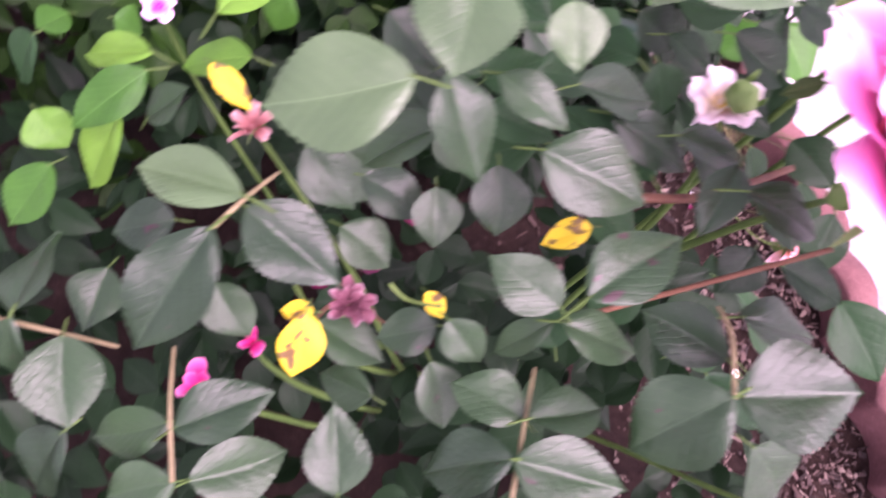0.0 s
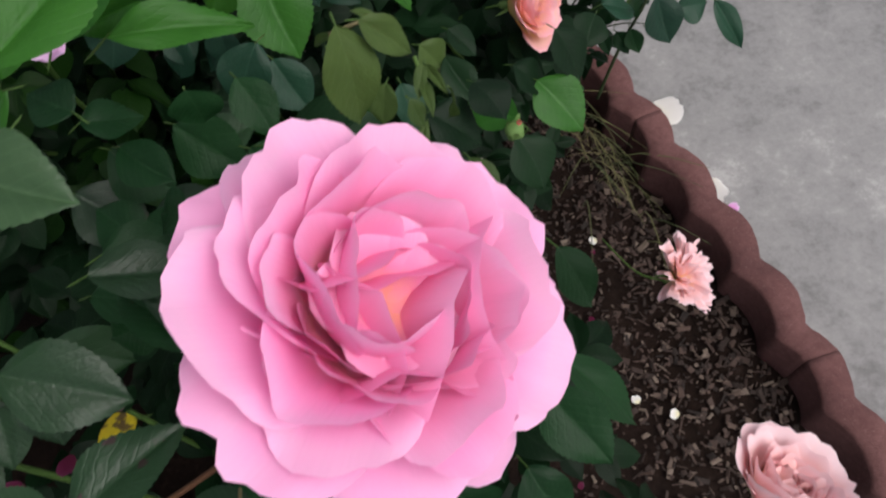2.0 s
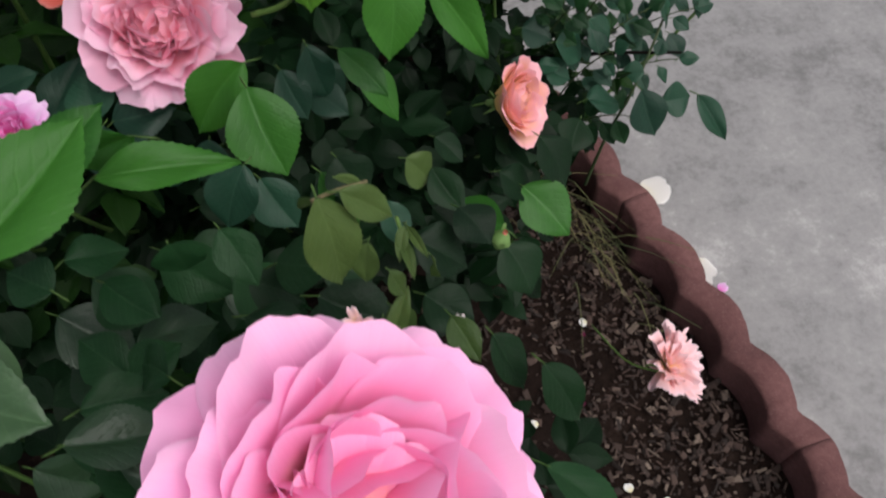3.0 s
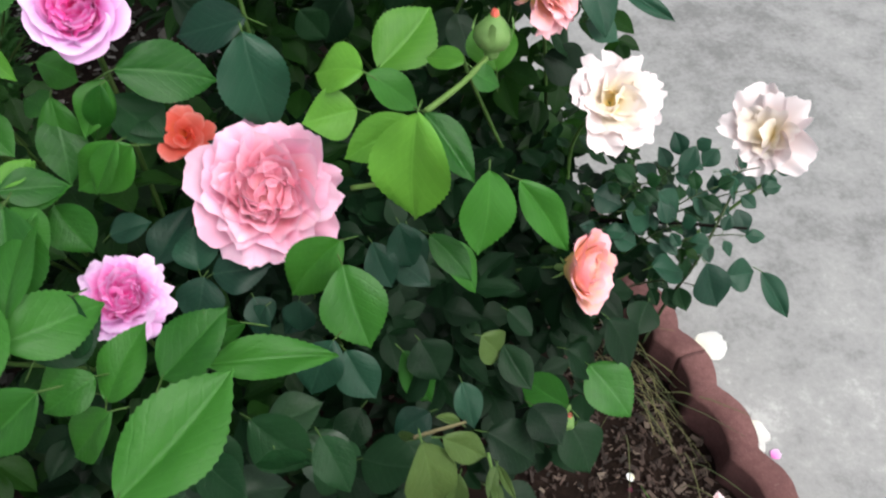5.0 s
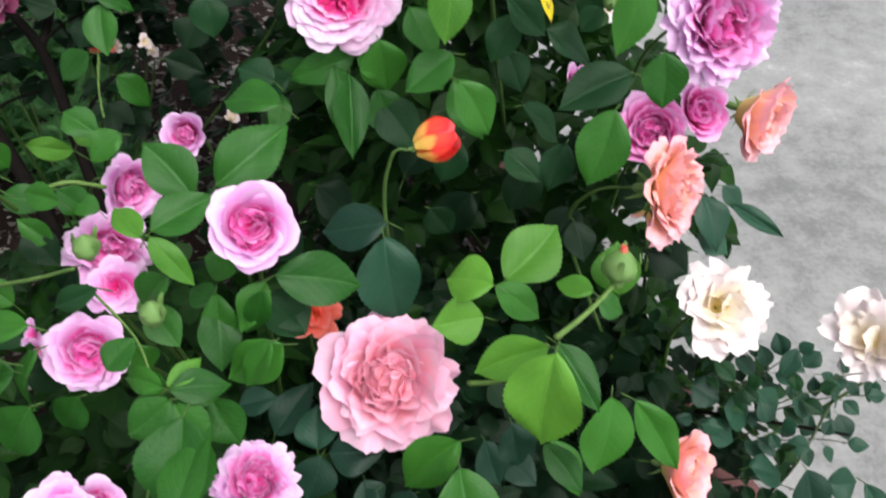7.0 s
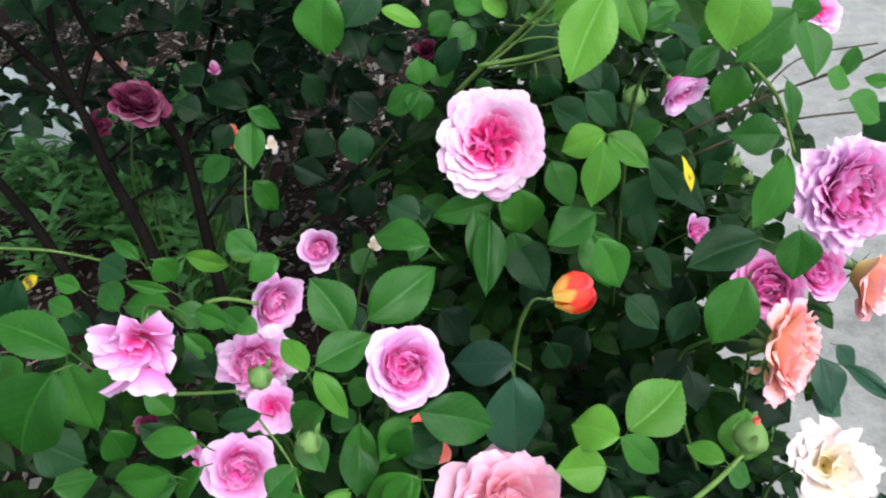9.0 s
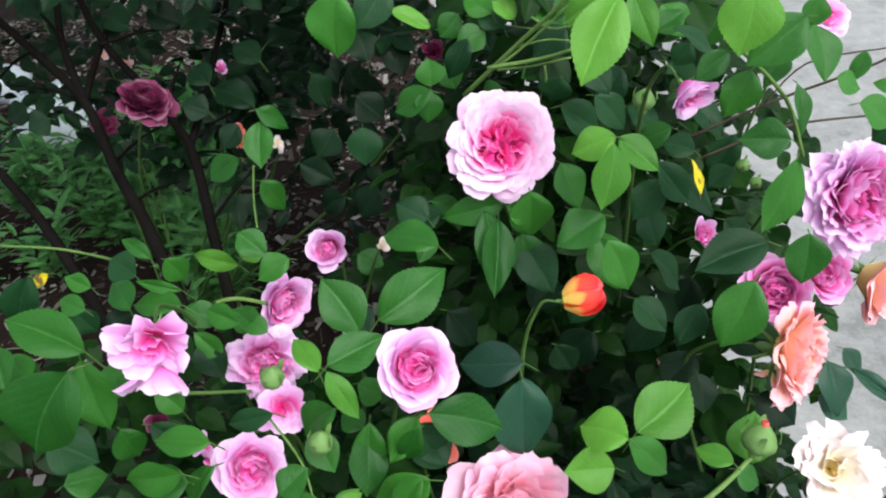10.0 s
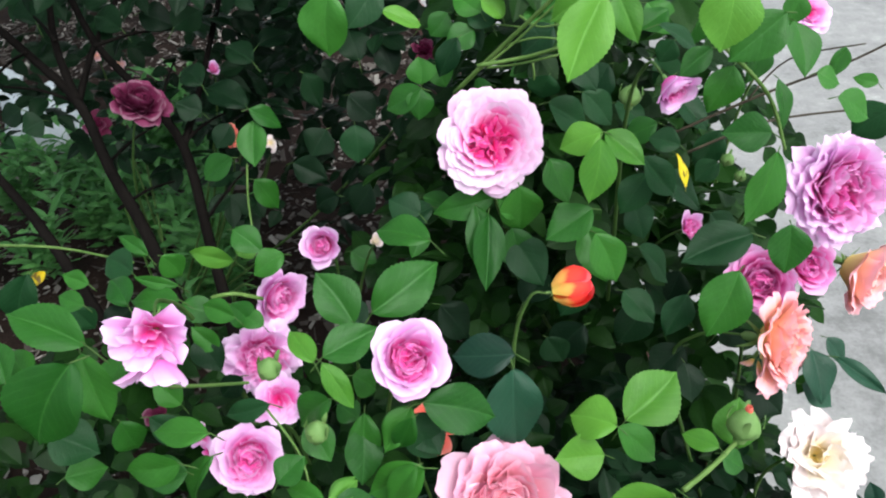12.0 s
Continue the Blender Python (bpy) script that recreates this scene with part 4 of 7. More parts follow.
# leaves of the back bush
leaf(back_bush, 'mid', (0.080, 0.944, 0.972), (0.072, 0.925, 0.925), 0.041, (-0.167, -0.716, 0.678), 3)
leaf(back_bush, 'fresh', (0.296, 0.900, 0.989), (0.272, 0.861, 0.936), 0.041, (0.136, -0.758, 0.638), 6)
leaf(back_bush, 'fresh', (0.295, 0.908, 0.990), (0.256, 0.903, 0.969), 0.029, (0.073, -0.744, 0.664), 2)
leaf(back_bush, 'fresh', (0.306, 0.911, 0.987), (0.325, 0.894, 0.953), 0.025, (-0.154, -0.661, 0.734), 5)
leaf(back_bush, 'fresh', (0.376, 0.859, 1.013), (0.374, 0.841, 0.969), 0.044, (0.031, -0.585, 0.810), 1)
leaf(back_bush, 'mid', (0.434, 0.912, 0.972), (0.396, 0.895, 0.940), 0.035, (0.351, -0.642, 0.682), 4)
leaf(back_bush, 'mid', (0.458, 0.959, 0.948), (0.469, 0.925, 0.919), 0.032, (0.198, -0.679, 0.706), 0)
leaf(back_bush, 'mid', (0.452, 0.991, 0.916), (0.442, 0.969, 0.890), 0.029, (0.361, -0.633, 0.685), 3)
leaf(back_bush, 'mid', (0.390, 0.932, 0.935), (0.366, 0.920, 0.915), 0.021, (0.304, -0.536, 0.788), 6)
leaf(back_bush, 'mid', (0.407, 0.922, 0.925), (0.395, 0.907, 0.889), 0.032, (0.251, -0.757, 0.603), 2)
leaf(back_bush, 'mid', (0.433, 0.875, 0.891), (0.396, 0.880, 0.887), 0.031, (0.012, -0.770, 0.638), 5)
leaf(back_bush, 'mid', (0.438, 0.867, 0.879), (0.425, 0.837, 0.826), 0.038, (0.339, -0.674, 0.657), 1)
leaf(back_bush, 'mid', (0.457, 0.850, 0.823), (0.459, 0.834, 0.783), 0.034, (-0.055, -0.519, 0.853), 4)
leaf(back_bush, 'mid', (0.424, 0.841, 0.781), (0.400, 0.812, 0.731), 0.042, (-0.107, -0.476, 0.873), 0)
leaf(back_bush, 'dark', (0.390, 0.851, 0.745), (0.376, 0.829, 0.712), 0.030, (0.172, -0.461, 0.871), 3)
leaf(back_bush, 'dark', (0.450, 0.901, 0.776), (0.386, 0.875, 0.762), 0.041, (0.214, -0.422, 0.881), 6)
leaf(back_bush, 'fresh', (0.305, 0.883, 0.884), (0.271, 0.877, 0.873), 0.028, (0.286, -0.620, 0.730), 2)
leaf(back_bush, 'fresh', (0.307, 0.886, 0.882), (0.341, 0.872, 0.861), 0.027, (-0.145, -0.535, 0.832), 5)
leaf(back_bush, 'fresh', (0.301, 0.861, 0.890), (0.299, 0.835, 0.845), 0.034, (0.302, -0.661, 0.687), 1)
leaf(back_bush, 'mid', (0.302, 0.866, 0.821), (0.264, 0.845, 0.805), 0.032, (0.011, -0.575, 0.818), 4)
leaf(back_bush, 'mid', (0.305, 0.855, 0.804), (0.329, 0.841, 0.761), 0.033, (-0.127, -0.514, 0.848), 0)
leaf(back_bush, 'mid', (0.268, 0.940, 0.825), (0.292, 0.917, 0.796), 0.036, (0.098, -0.423, 0.901), 3)
leaf(back_bush, 'dark', (0.266, 0.979, 0.861), (0.305, 0.987, 0.835), 0.034, (0.293, -0.701, 0.650), 6)
leaf(back_bush, 'mid', (0.242, 0.913, 0.811), (0.249, 0.902, 0.764), 0.040, (0.145, -0.564, 0.813), 2)
leaf(back_bush, 'mid', (0.215, 0.907, 0.784), (0.216, 0.858, 0.733), 0.032, (0.234, -0.461, 0.856), 5)
leaf(back_bush, 'mid', (0.220, 0.923, 0.792), (0.165, 0.906, 0.785), 0.028, (0.009, -0.772, 0.635), 1)
leaf(back_bush, 'dark', (0.237, 0.912, 0.756), (0.269, 0.882, 0.723), 0.039, (-0.111, -0.462, 0.880), 4)
leaf(back_bush, 'mid', (0.144, 1.023, 0.851), (0.104, 1.022, 0.830), 0.030, (-0.046, -0.627, 0.778), 0)
leaf(back_bush, 'mid', (0.143, 1.031, 0.847), (0.144, 1.011, 0.825), 0.030, (0.342, -0.468, 0.815), 3)
leaf(back_bush, 'mid', (0.142, 1.036, 0.849), (0.139, 1.044, 0.875), 0.030, (0.095, -0.527, 0.845), 6)
leaf(back_bush, 'dark', (0.177, 1.060, 0.889), (0.159, 1.042, 0.855), 0.025, (0.187, -0.654, 0.734), 2)
leaf(back_bush, 'fresh', (0.093, 1.119, 0.894), (0.137, 1.118, 0.877), 0.025, (0.170, -0.532, 0.830), 5)
leaf(back_bush, 'dark', (0.069, 1.044, 0.798), (0.073, 1.024, 0.763), 0.037, (0.117, -0.726, 0.678), 1)
leaf(back_bush, 'dark', (0.162, 0.933, 0.772), (0.115, 0.922, 0.755), 0.031, (-0.150, -0.627, 0.765), 4)
leaf(back_bush, 'mid', (0.152, 0.929, 0.755), (0.144, 0.901, 0.736), 0.021, (0.241, -0.632, 0.736), 0)
leaf(back_bush, 'dark', (0.267, 1.016, 0.871), (0.260, 1.012, 0.846), 0.032, (0.101, -0.726, 0.681), 3)
leaf(back_bush, 'dark', (0.344, 0.904, 0.850), (0.377, 0.902, 0.813), 0.028, (0.013, -0.669, 0.743), 6)
leaf(back_bush, 'dark', (0.354, 0.921, 0.823), (0.332, 0.899, 0.796), 0.029, (0.016, -0.681, 0.732), 2)
leaf(back_bush, 'dark', (0.348, 0.936, 0.783), (0.361, 0.921, 0.750), 0.031, (0.076, -0.765, 0.639), 5)
leaf(back_bush, 'dark', (0.365, 1.035, 0.914), (0.415, 1.039, 0.892), 0.026, (0.322, -0.540, 0.778), 1)
leaf(back_bush, 'dark', (0.363, 0.949, 0.934), (0.353, 0.948, 0.915), 0.021, (0.325, -0.408, 0.853), 4)
leaf(back_bush, 'mid', (0.445, 0.926, 0.913), (0.455, 0.901, 0.882), 0.018, (0.248, -0.443, 0.862), 0)
leaf(back_bush, 'mid', (0.484, 0.951, 0.907), (0.506, 0.947, 0.902), 0.023, (0.070, -0.679, 0.730), 3)
leaf(back_bush, 'dark', (0.381, 0.935, 0.844), (0.354, 0.944, 0.846), 0.024, (0.124, -0.683, 0.720), 6)
leaf(back_bush, 'dark', (0.305, 0.890, 0.725), (0.287, 0.869, 0.695), 0.031, (0.136, -0.755, 0.642), 2)
leaf(back_bush, 'dark', (0.346, 0.907, 0.699), (0.377, 0.885, 0.679), 0.032, (0.002, -0.534, 0.845), 5)
leaf(back_bush, 'mid', (0.471, 0.871, 0.924), (0.501, 0.868, 0.911), 0.028, (-0.125, -0.616, 0.778), 1)
leaf(back_bush, 'dark', (0.282, 0.978, 0.905), (0.307, 0.960, 0.885), 0.029, (0.179, -0.668, 0.722), 4)
leaf(back_bush, 'dark', (0.113, 0.983, 0.969), (0.092, 0.952, 0.941), 0.033, (0.338, -0.661, 0.670), 0)
leaf(back_bush, 'mid', (0.159, 1.179, 0.873), (0.141, 1.163, 0.860), 0.025, (-0.052, -0.686, 0.726), 3)

# leaves of the left bush
leaf(left_bush, 'mid', (-0.071, 1.128, 0.755), (-0.066, 1.090, 0.714), 0.036, (0.079, -0.417, 0.906), 6)
leaf(left_bush, 'mid', (-0.074, 1.126, 0.771), (-0.036, 1.134, 0.749), 0.025, (0.018, -0.551, 0.834), 2)
leaf(left_bush, 'fresh', (-0.022, 0.888, 0.740), (-0.007, 0.904, 0.749), 0.024, (0.380, -0.682, 0.625), 5)
leaf(left_bush, 'fresh', (-0.024, 0.884, 0.736), (-0.075, 0.891, 0.741), 0.020, (0.314, -0.733, 0.603), 1)
leaf(left_bush, 'mid', (-0.031, 0.781, 0.777), (-0.083, 0.791, 0.768), 0.024, (-0.131, -0.504, 0.853), 4)
leaf(left_bush, 'mid', (-0.037, 0.797, 0.778), (-0.072, 0.792, 0.789), 0.011, (0.112, -0.788, 0.605), 0)
leaf(left_bush, 'mid', (-0.062, 0.808, 0.800), (-0.087, 0.815, 0.817), 0.012, (0.011, -0.468, 0.884), 3)
leaf(left_bush, 'mid', (0.116, 0.760, 0.778), (0.085, 0.780, 0.812), 0.036, (0.179, -0.641, 0.747), 6)
leaf(left_bush, 'mid', (0.126, 0.780, 0.772), (0.177, 0.811, 0.803), 0.041, (0.203, -0.673, 0.711), 2)
leaf(left_bush, 'mid', (0.103, 0.710, 0.792), (0.141, 0.737, 0.799), 0.029, (0.233, -0.593, 0.770), 5)
leaf(left_bush, 'fresh', (0.104, 0.704, 0.793), (0.127, 0.687, 0.762), 0.017, (0.095, -0.742, 0.664), 1)
leaf(left_bush, 'fresh', (0.098, 0.705, 0.791), (0.074, 0.732, 0.799), 0.018, (0.293, -0.548, 0.783), 4)
leaf(left_bush, 'mid', (0.172, 0.717, 0.741), (0.231, 0.723, 0.719), 0.039, (-0.221, -0.672, 0.707), 0)
leaf(left_bush, 'mid', (-0.025, 0.633, 0.857), (-0.063, 0.602, 0.805), 0.046, (0.184, -0.576, 0.796), 3)
leaf(left_bush, 'mid', (-0.044, 0.675, 0.829), (-0.102, 0.687, 0.843), 0.031, (0.291, -0.496, 0.818), 6)
leaf(left_bush, 'mid', (-0.060, 0.687, 0.808), (-0.042, 0.658, 0.768), 0.031, (0.107, -0.543, 0.833), 2)
leaf(left_bush, 'dark', (-0.082, 0.654, 0.763), (-0.052, 0.656, 0.739), 0.033, (0.172, -0.556, 0.814), 5)
leaf(left_bush, 'mid', (0.009, 0.651, 0.740), (-0.038, 0.646, 0.729), 0.026, (0.077, -0.786, 0.613), 1)
leaf(left_bush, 'mid', (0.028, 0.665, 0.758), (-0.018, 0.668, 0.753), 0.022, (0.282, -0.518, 0.807), 4)
leaf(left_bush, 'dark', (0.067, 0.687, 0.766), (0.028, 0.686, 0.751), 0.017, (0.015, -0.678, 0.735), 0)
leaf(left_bush, 'mid', (0.108, 0.698, 0.762), (0.073, 0.695, 0.735), 0.025, (-0.194, -0.451, 0.871), 3)
leaf(left_bush, 'mid', (0.088, 0.702, 0.734), (0.107, 0.680, 0.713), 0.025, (0.359, -0.692, 0.627), 6)
leaf(left_bush, 'mid', (0.126, 0.720, 0.723), (0.129, 0.688, 0.684), 0.026, (0.311, -0.610, 0.729), 2)
leaf(left_bush, 'mid', (0.163, 0.721, 0.732), (0.144, 0.694, 0.708), 0.024, (-0.001, -0.555, 0.832), 5)
leaf(left_bush, 'dark', (0.158, 0.723, 0.716), (0.186, 0.712, 0.679), 0.031, (0.062, -0.551, 0.832), 1)
leaf(left_bush, 'mid', (0.084, 0.632, 0.751), (0.099, 0.647, 0.763), 0.023, (-0.232, -0.472, 0.850), 4)
leaf(left_bush, 'mid', (-0.035, 0.785, 0.767), (-0.002, 0.782, 0.760), 0.023, (0.035, -0.595, 0.803), 0)
leaf(left_bush, 'dark', (-0.175, 0.808, 0.775), (-0.191, 0.783, 0.733), 0.029, (0.313, -0.680, 0.663), 3)
leaf(left_bush, 'dark', (-0.107, 0.850, 0.745), (-0.141, 0.869, 0.747), 0.031, (-0.129, -0.572, 0.810), 6)
leaf(left_bush, 'dark', (-0.163, 0.829, 0.719), (-0.146, 0.824, 0.696), 0.026, (0.312, -0.707, 0.635), 2)
leaf(left_bush, 'mid', (-0.129, 0.816, 0.759), (-0.155, 0.822, 0.765), 0.017, (0.316, -0.683, 0.658), 5)
leaf(left_bush, 'mid', (0.119, 0.628, 0.726), (0.152, 0.636, 0.729), 0.022, (0.161, -0.452, 0.877), 1)
leaf(left_bush, 'mid', (0.117, 0.629, 0.725), (0.087, 0.613, 0.707), 0.030, (0.116, -0.489, 0.865), 4)
leaf(left_bush, 'fresh', (0.116, 0.635, 0.725), (0.131, 0.656, 0.732), 0.015, (0.123, -0.530, 0.839), 0)
leaf(left_bush, 'mid', (0.113, 0.637, 0.722), (0.087, 0.645, 0.727), 0.016, (0.036, -0.633, 0.773), 3)
leaf(left_bush, 'mid', (0.121, 0.622, 0.728), (0.140, 0.601, 0.711), 0.029, (0.280, -0.665, 0.693), 6)
leaf(left_bush, 'mid', (0.030, 0.656, 0.744), (-0.003, 0.641, 0.698), 0.027, (-0.259, -0.367, 0.893), 2)
leaf(left_bush, 'mid', (0.009, 0.655, 0.725), (-0.025, 0.649, 0.726), 0.027, (-0.130, -0.651, 0.748), 5)
leaf(left_bush, 'mid', (0.040, 0.616, 0.740), (0.007, 0.604, 0.704), 0.033, (0.091, -0.571, 0.816), 1)
leaf(left_bush, 'mid', (0.171, 0.676, 0.719), (0.148, 0.659, 0.694), 0.023, (-0.140, -0.377, 0.915), 4)
leaf(left_bush, 'mid', (0.167, 0.701, 0.743), (0.151, 0.694, 0.709), 0.019, (0.218, -0.414, 0.884), 0)
leaf(left_bush, 'dark', (0.133, 0.714, 0.705), (0.118, 0.694, 0.672), 0.025, (0.031, -0.519, 0.854), 3)
leaf(left_bush, 'dark', (-0.044, 0.710, 0.716), (-0.013, 0.711, 0.689), 0.023, (-0.155, -0.553, 0.819), 6)
leaf(left_bush, 'mid', (0.067, 0.693, 0.701), (0.075, 0.686, 0.678), 0.028, (0.270, -0.724, 0.635), 2)
leaf(left_bush, 'mid', (0.146, 0.585, 0.768), (0.140, 0.539, 0.730), 0.043, (-0.107, -0.640, 0.760), 5)
leaf(left_bush, 'dark', (0.173, 0.548, 0.739), (0.146, 0.530, 0.714), 0.038, (0.199, -0.268, 0.943), 1)
leaf(left_bush, 'mid', (0.120, 0.626, 0.738), (0.152, 0.636, 0.728), 0.022, (-0.062, -0.489, 0.870), 4)
leaf(left_bush, 'mid', (0.121, 0.621, 0.734), (0.094, 0.604, 0.722), 0.027, (0.142, -0.676, 0.724), 0)
leaf(left_bush, 'mid', (0.116, 0.628, 0.736), (0.081, 0.642, 0.736), 0.016, (0.228, -0.495, 0.839), 3)
leaf(left_bush, 'fresh', (0.118, 0.628, 0.738), (0.135, 0.647, 0.740), 0.014, (0.178, -0.434, 0.883), 6)
leaf(left_bush, 'mid', (0.136, 0.639, 0.709), (0.152, 0.615, 0.692), 0.030, (0.027, -0.614, 0.789), 2)
leaf(left_bush, 'mid', (0.176, 0.683, 0.708), (0.133, 0.673, 0.683), 0.035, (0.289, -0.678, 0.676), 5)
leaf(left_bush, 'mid', (0.125, 0.716, 0.712), (0.129, 0.679, 0.688), 0.030, (0.228, -0.604, 0.763), 1)
leaf(left_bush, 'mid', (0.159, 0.731, 0.721), (0.141, 0.707, 0.693), 0.026, (-0.058, -0.568, 0.821), 4)
leaf(left_bush, 'dark', (0.160, 0.736, 0.705), (0.186, 0.711, 0.690), 0.033, (-0.022, -0.278, 0.960), 0)
leaf(left_bush, 'mid', (0.243, 0.555, 0.686), (0.191, 0.560, 0.665), 0.024, (0.260, -0.670, 0.695), 3)
leaf(left_bush, 'mid', (0.077, 0.570, 0.679), (0.046, 0.562, 0.685), 0.017, (-0.085, -0.384, 0.920), 6)
leaf(left_bush, 'mid', (0.167, 0.855, 0.790), (0.114, 0.874, 0.796), 0.034, (-0.018, -0.414, 0.910), 2)
leaf(left_bush, 'mid', (-0.016, 0.878, 0.778), (0.013, 0.865, 0.763), 0.027, (0.181, -0.639, 0.747), 5)
leaf(left_bush, 'mid', (0.045, 0.649, 0.704), (0.021, 0.641, 0.675), 0.026, (0.061, -0.691, 0.721), 1)
leaf(left_bush, 'dark', (0.152, 0.909, 0.779), (0.122, 0.917, 0.791), 0.032, (-0.050, -0.603, 0.796), 4)
leaf(left_bush, 'mid', (0.203, 0.916, 0.787), (0.218, 0.864, 0.740), 0.033, (0.084, -0.684, 0.725), 0)
leaf(left_bush, 'mid', (0.237, 0.913, 0.766), (0.252, 0.892, 0.729), 0.035, (-0.117, -0.591, 0.798), 3)
leaf(left_bush, 'mid', (0.277, 0.913, 0.794), (0.293, 0.902, 0.768), 0.035, (0.076, -0.303, 0.950), 6)
leaf(left_bush, 'mid', (0.303, 0.906, 0.776), (0.323, 0.867, 0.746), 0.035, (-0.121, -0.563, 0.818), 2)
leaf(left_bush, 'mid', (0.223, 0.915, 0.796), (0.248, 0.915, 0.780), 0.032, (-0.143, -0.435, 0.889), 5)
leaf(left_bush, 'mid', (0.150, 0.948, 0.773), (0.185, 0.952, 0.758), 0.024, (-0.119, -0.555, 0.823), 1)
leaf(left_bush, 'dark', (0.075, 0.897, 0.679), (0.096, 0.872, 0.666), 0.030, (0.270, -0.655, 0.706), 4)

# leaves of the middle bush
leaf(middle_bush, 'teal', (0.243, 0.810, 0.704), (0.185, 0.815, 0.697), 0.040, (0.064, -0.487, 0.871), 0)
leaf(middle_bush, 'teal', (0.241, 0.791, 0.706), (0.251, 0.749, 0.641), 0.052, (0.072, -0.576, 0.814), 3)
leaf(middle_bush, 'fresh', (0.334, 0.757, 0.686), (0.378, 0.794, 0.708), 0.047, (0.026, -0.566, 0.824), 6)
leaf(middle_bush, 'fresh', (0.324, 0.738, 0.701), (0.286, 0.755, 0.698), 0.039, (-0.204, -0.401, 0.893), 2)
leaf(middle_bush, 'fresh', (0.316, 0.730, 0.675), (0.276, 0.723, 0.674), 0.036, (0.027, -0.634, 0.773), 5)
leaf(middle_bush, 'mid', (0.325, 0.742, 0.696), (0.363, 0.731, 0.666), 0.027, (0.137, -0.721, 0.679), 1)
leaf(middle_bush, 'fresh', (0.388, 0.696, 0.733), (0.364, 0.711, 0.731), 0.018, (0.314, -0.567, 0.762), 4)
leaf(middle_bush, 'fresh', (0.414, 0.724, 0.699), (0.413, 0.742, 0.733), 0.035, (-0.133, -0.449, 0.884), 0)
leaf(middle_bush, 'mid', (0.392, 0.699, 0.723), (0.412, 0.693, 0.714), 0.019, (-0.106, -0.528, 0.843), 3)
leaf(middle_bush, 'fresh', (0.355, 0.662, 0.719), (0.305, 0.660, 0.697), 0.029, (-0.233, -0.638, 0.734), 6)
leaf(middle_bush, 'fresh', (0.351, 0.620, 0.765), (0.336, 0.588, 0.708), 0.048, (-0.293, -0.635, 0.714), 2)
leaf(middle_bush, 'mid', (0.357, 0.650, 0.737), (0.382, 0.616, 0.709), 0.026, (0.173, -0.553, 0.815), 5)
leaf(middle_bush, 'mid', (0.394, 0.639, 0.694), (0.386, 0.604, 0.646), 0.040, (0.237, -0.354, 0.905), 1)
leaf(middle_bush, 'mid', (0.419, 0.663, 0.655), (0.457, 0.635, 0.600), 0.027, (0.027, -0.488, 0.872), 4)
leaf(middle_bush, 'mid', (0.355, 0.651, 0.623), (0.380, 0.620, 0.604), 0.022, (0.008, -0.669, 0.743), 0)
leaf(middle_bush, 'mid', (0.294, 0.655, 0.624), (0.244, 0.636, 0.592), 0.036, (0.072, -0.391, 0.918), 3)
leaf(middle_bush, 'mid', (0.293, 0.633, 0.625), (0.305, 0.590, 0.582), 0.047, (0.147, -0.586, 0.797), 6)
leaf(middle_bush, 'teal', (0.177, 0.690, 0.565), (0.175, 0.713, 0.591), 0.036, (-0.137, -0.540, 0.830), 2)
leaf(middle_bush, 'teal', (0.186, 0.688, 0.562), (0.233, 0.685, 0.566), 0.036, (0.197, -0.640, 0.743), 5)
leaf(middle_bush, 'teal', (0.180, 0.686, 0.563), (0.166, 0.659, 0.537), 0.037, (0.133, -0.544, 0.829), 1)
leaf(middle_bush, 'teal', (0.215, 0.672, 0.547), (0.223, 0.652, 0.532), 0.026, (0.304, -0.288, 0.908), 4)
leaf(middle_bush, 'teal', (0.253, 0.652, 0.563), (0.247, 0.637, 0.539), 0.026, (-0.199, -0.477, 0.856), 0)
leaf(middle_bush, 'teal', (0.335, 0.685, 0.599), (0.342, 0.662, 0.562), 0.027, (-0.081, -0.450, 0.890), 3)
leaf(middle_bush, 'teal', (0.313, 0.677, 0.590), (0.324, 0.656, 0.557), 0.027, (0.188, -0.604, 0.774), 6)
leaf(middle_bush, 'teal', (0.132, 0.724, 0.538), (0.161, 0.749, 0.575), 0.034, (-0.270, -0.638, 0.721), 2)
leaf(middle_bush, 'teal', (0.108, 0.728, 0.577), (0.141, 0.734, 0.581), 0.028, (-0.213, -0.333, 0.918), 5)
leaf(middle_bush, 'deep', (0.405, 0.862, 0.651), (0.413, 0.833, 0.628), 0.030, (0.002, -0.520, 0.854), 1)
leaf(middle_bush, 'deep', (0.275, 0.883, 0.656), (0.294, 0.876, 0.627), 0.031, (-0.274, -0.592, 0.758), 4)
leaf(middle_bush, 'deep', (0.221, 0.659, 0.480), (0.259, 0.649, 0.474), 0.029, (-0.092, -0.526, 0.846), 0)
leaf(middle_bush, 'teal', (0.283, 0.582, 0.613), (0.260, 0.555, 0.588), 0.032, (0.133, -0.308, 0.942), 3)
leaf(middle_bush, 'teal', (0.288, 0.585, 0.593), (0.304, 0.560, 0.566), 0.031, (-0.029, -0.442, 0.896), 6)
leaf(middle_bush, 'mid', (0.326, 0.577, 0.596), (0.345, 0.550, 0.556), 0.024, (0.036, -0.364, 0.931), 2)
leaf(middle_bush, 'teal', (0.363, 0.559, 0.575), (0.368, 0.533, 0.554), 0.022, (0.214, -0.602, 0.769), 5)
leaf(middle_bush, 'mid', (0.447, 0.567, 0.495), (0.413, 0.598, 0.498), 0.032, (-0.305, -0.390, 0.869), 1)
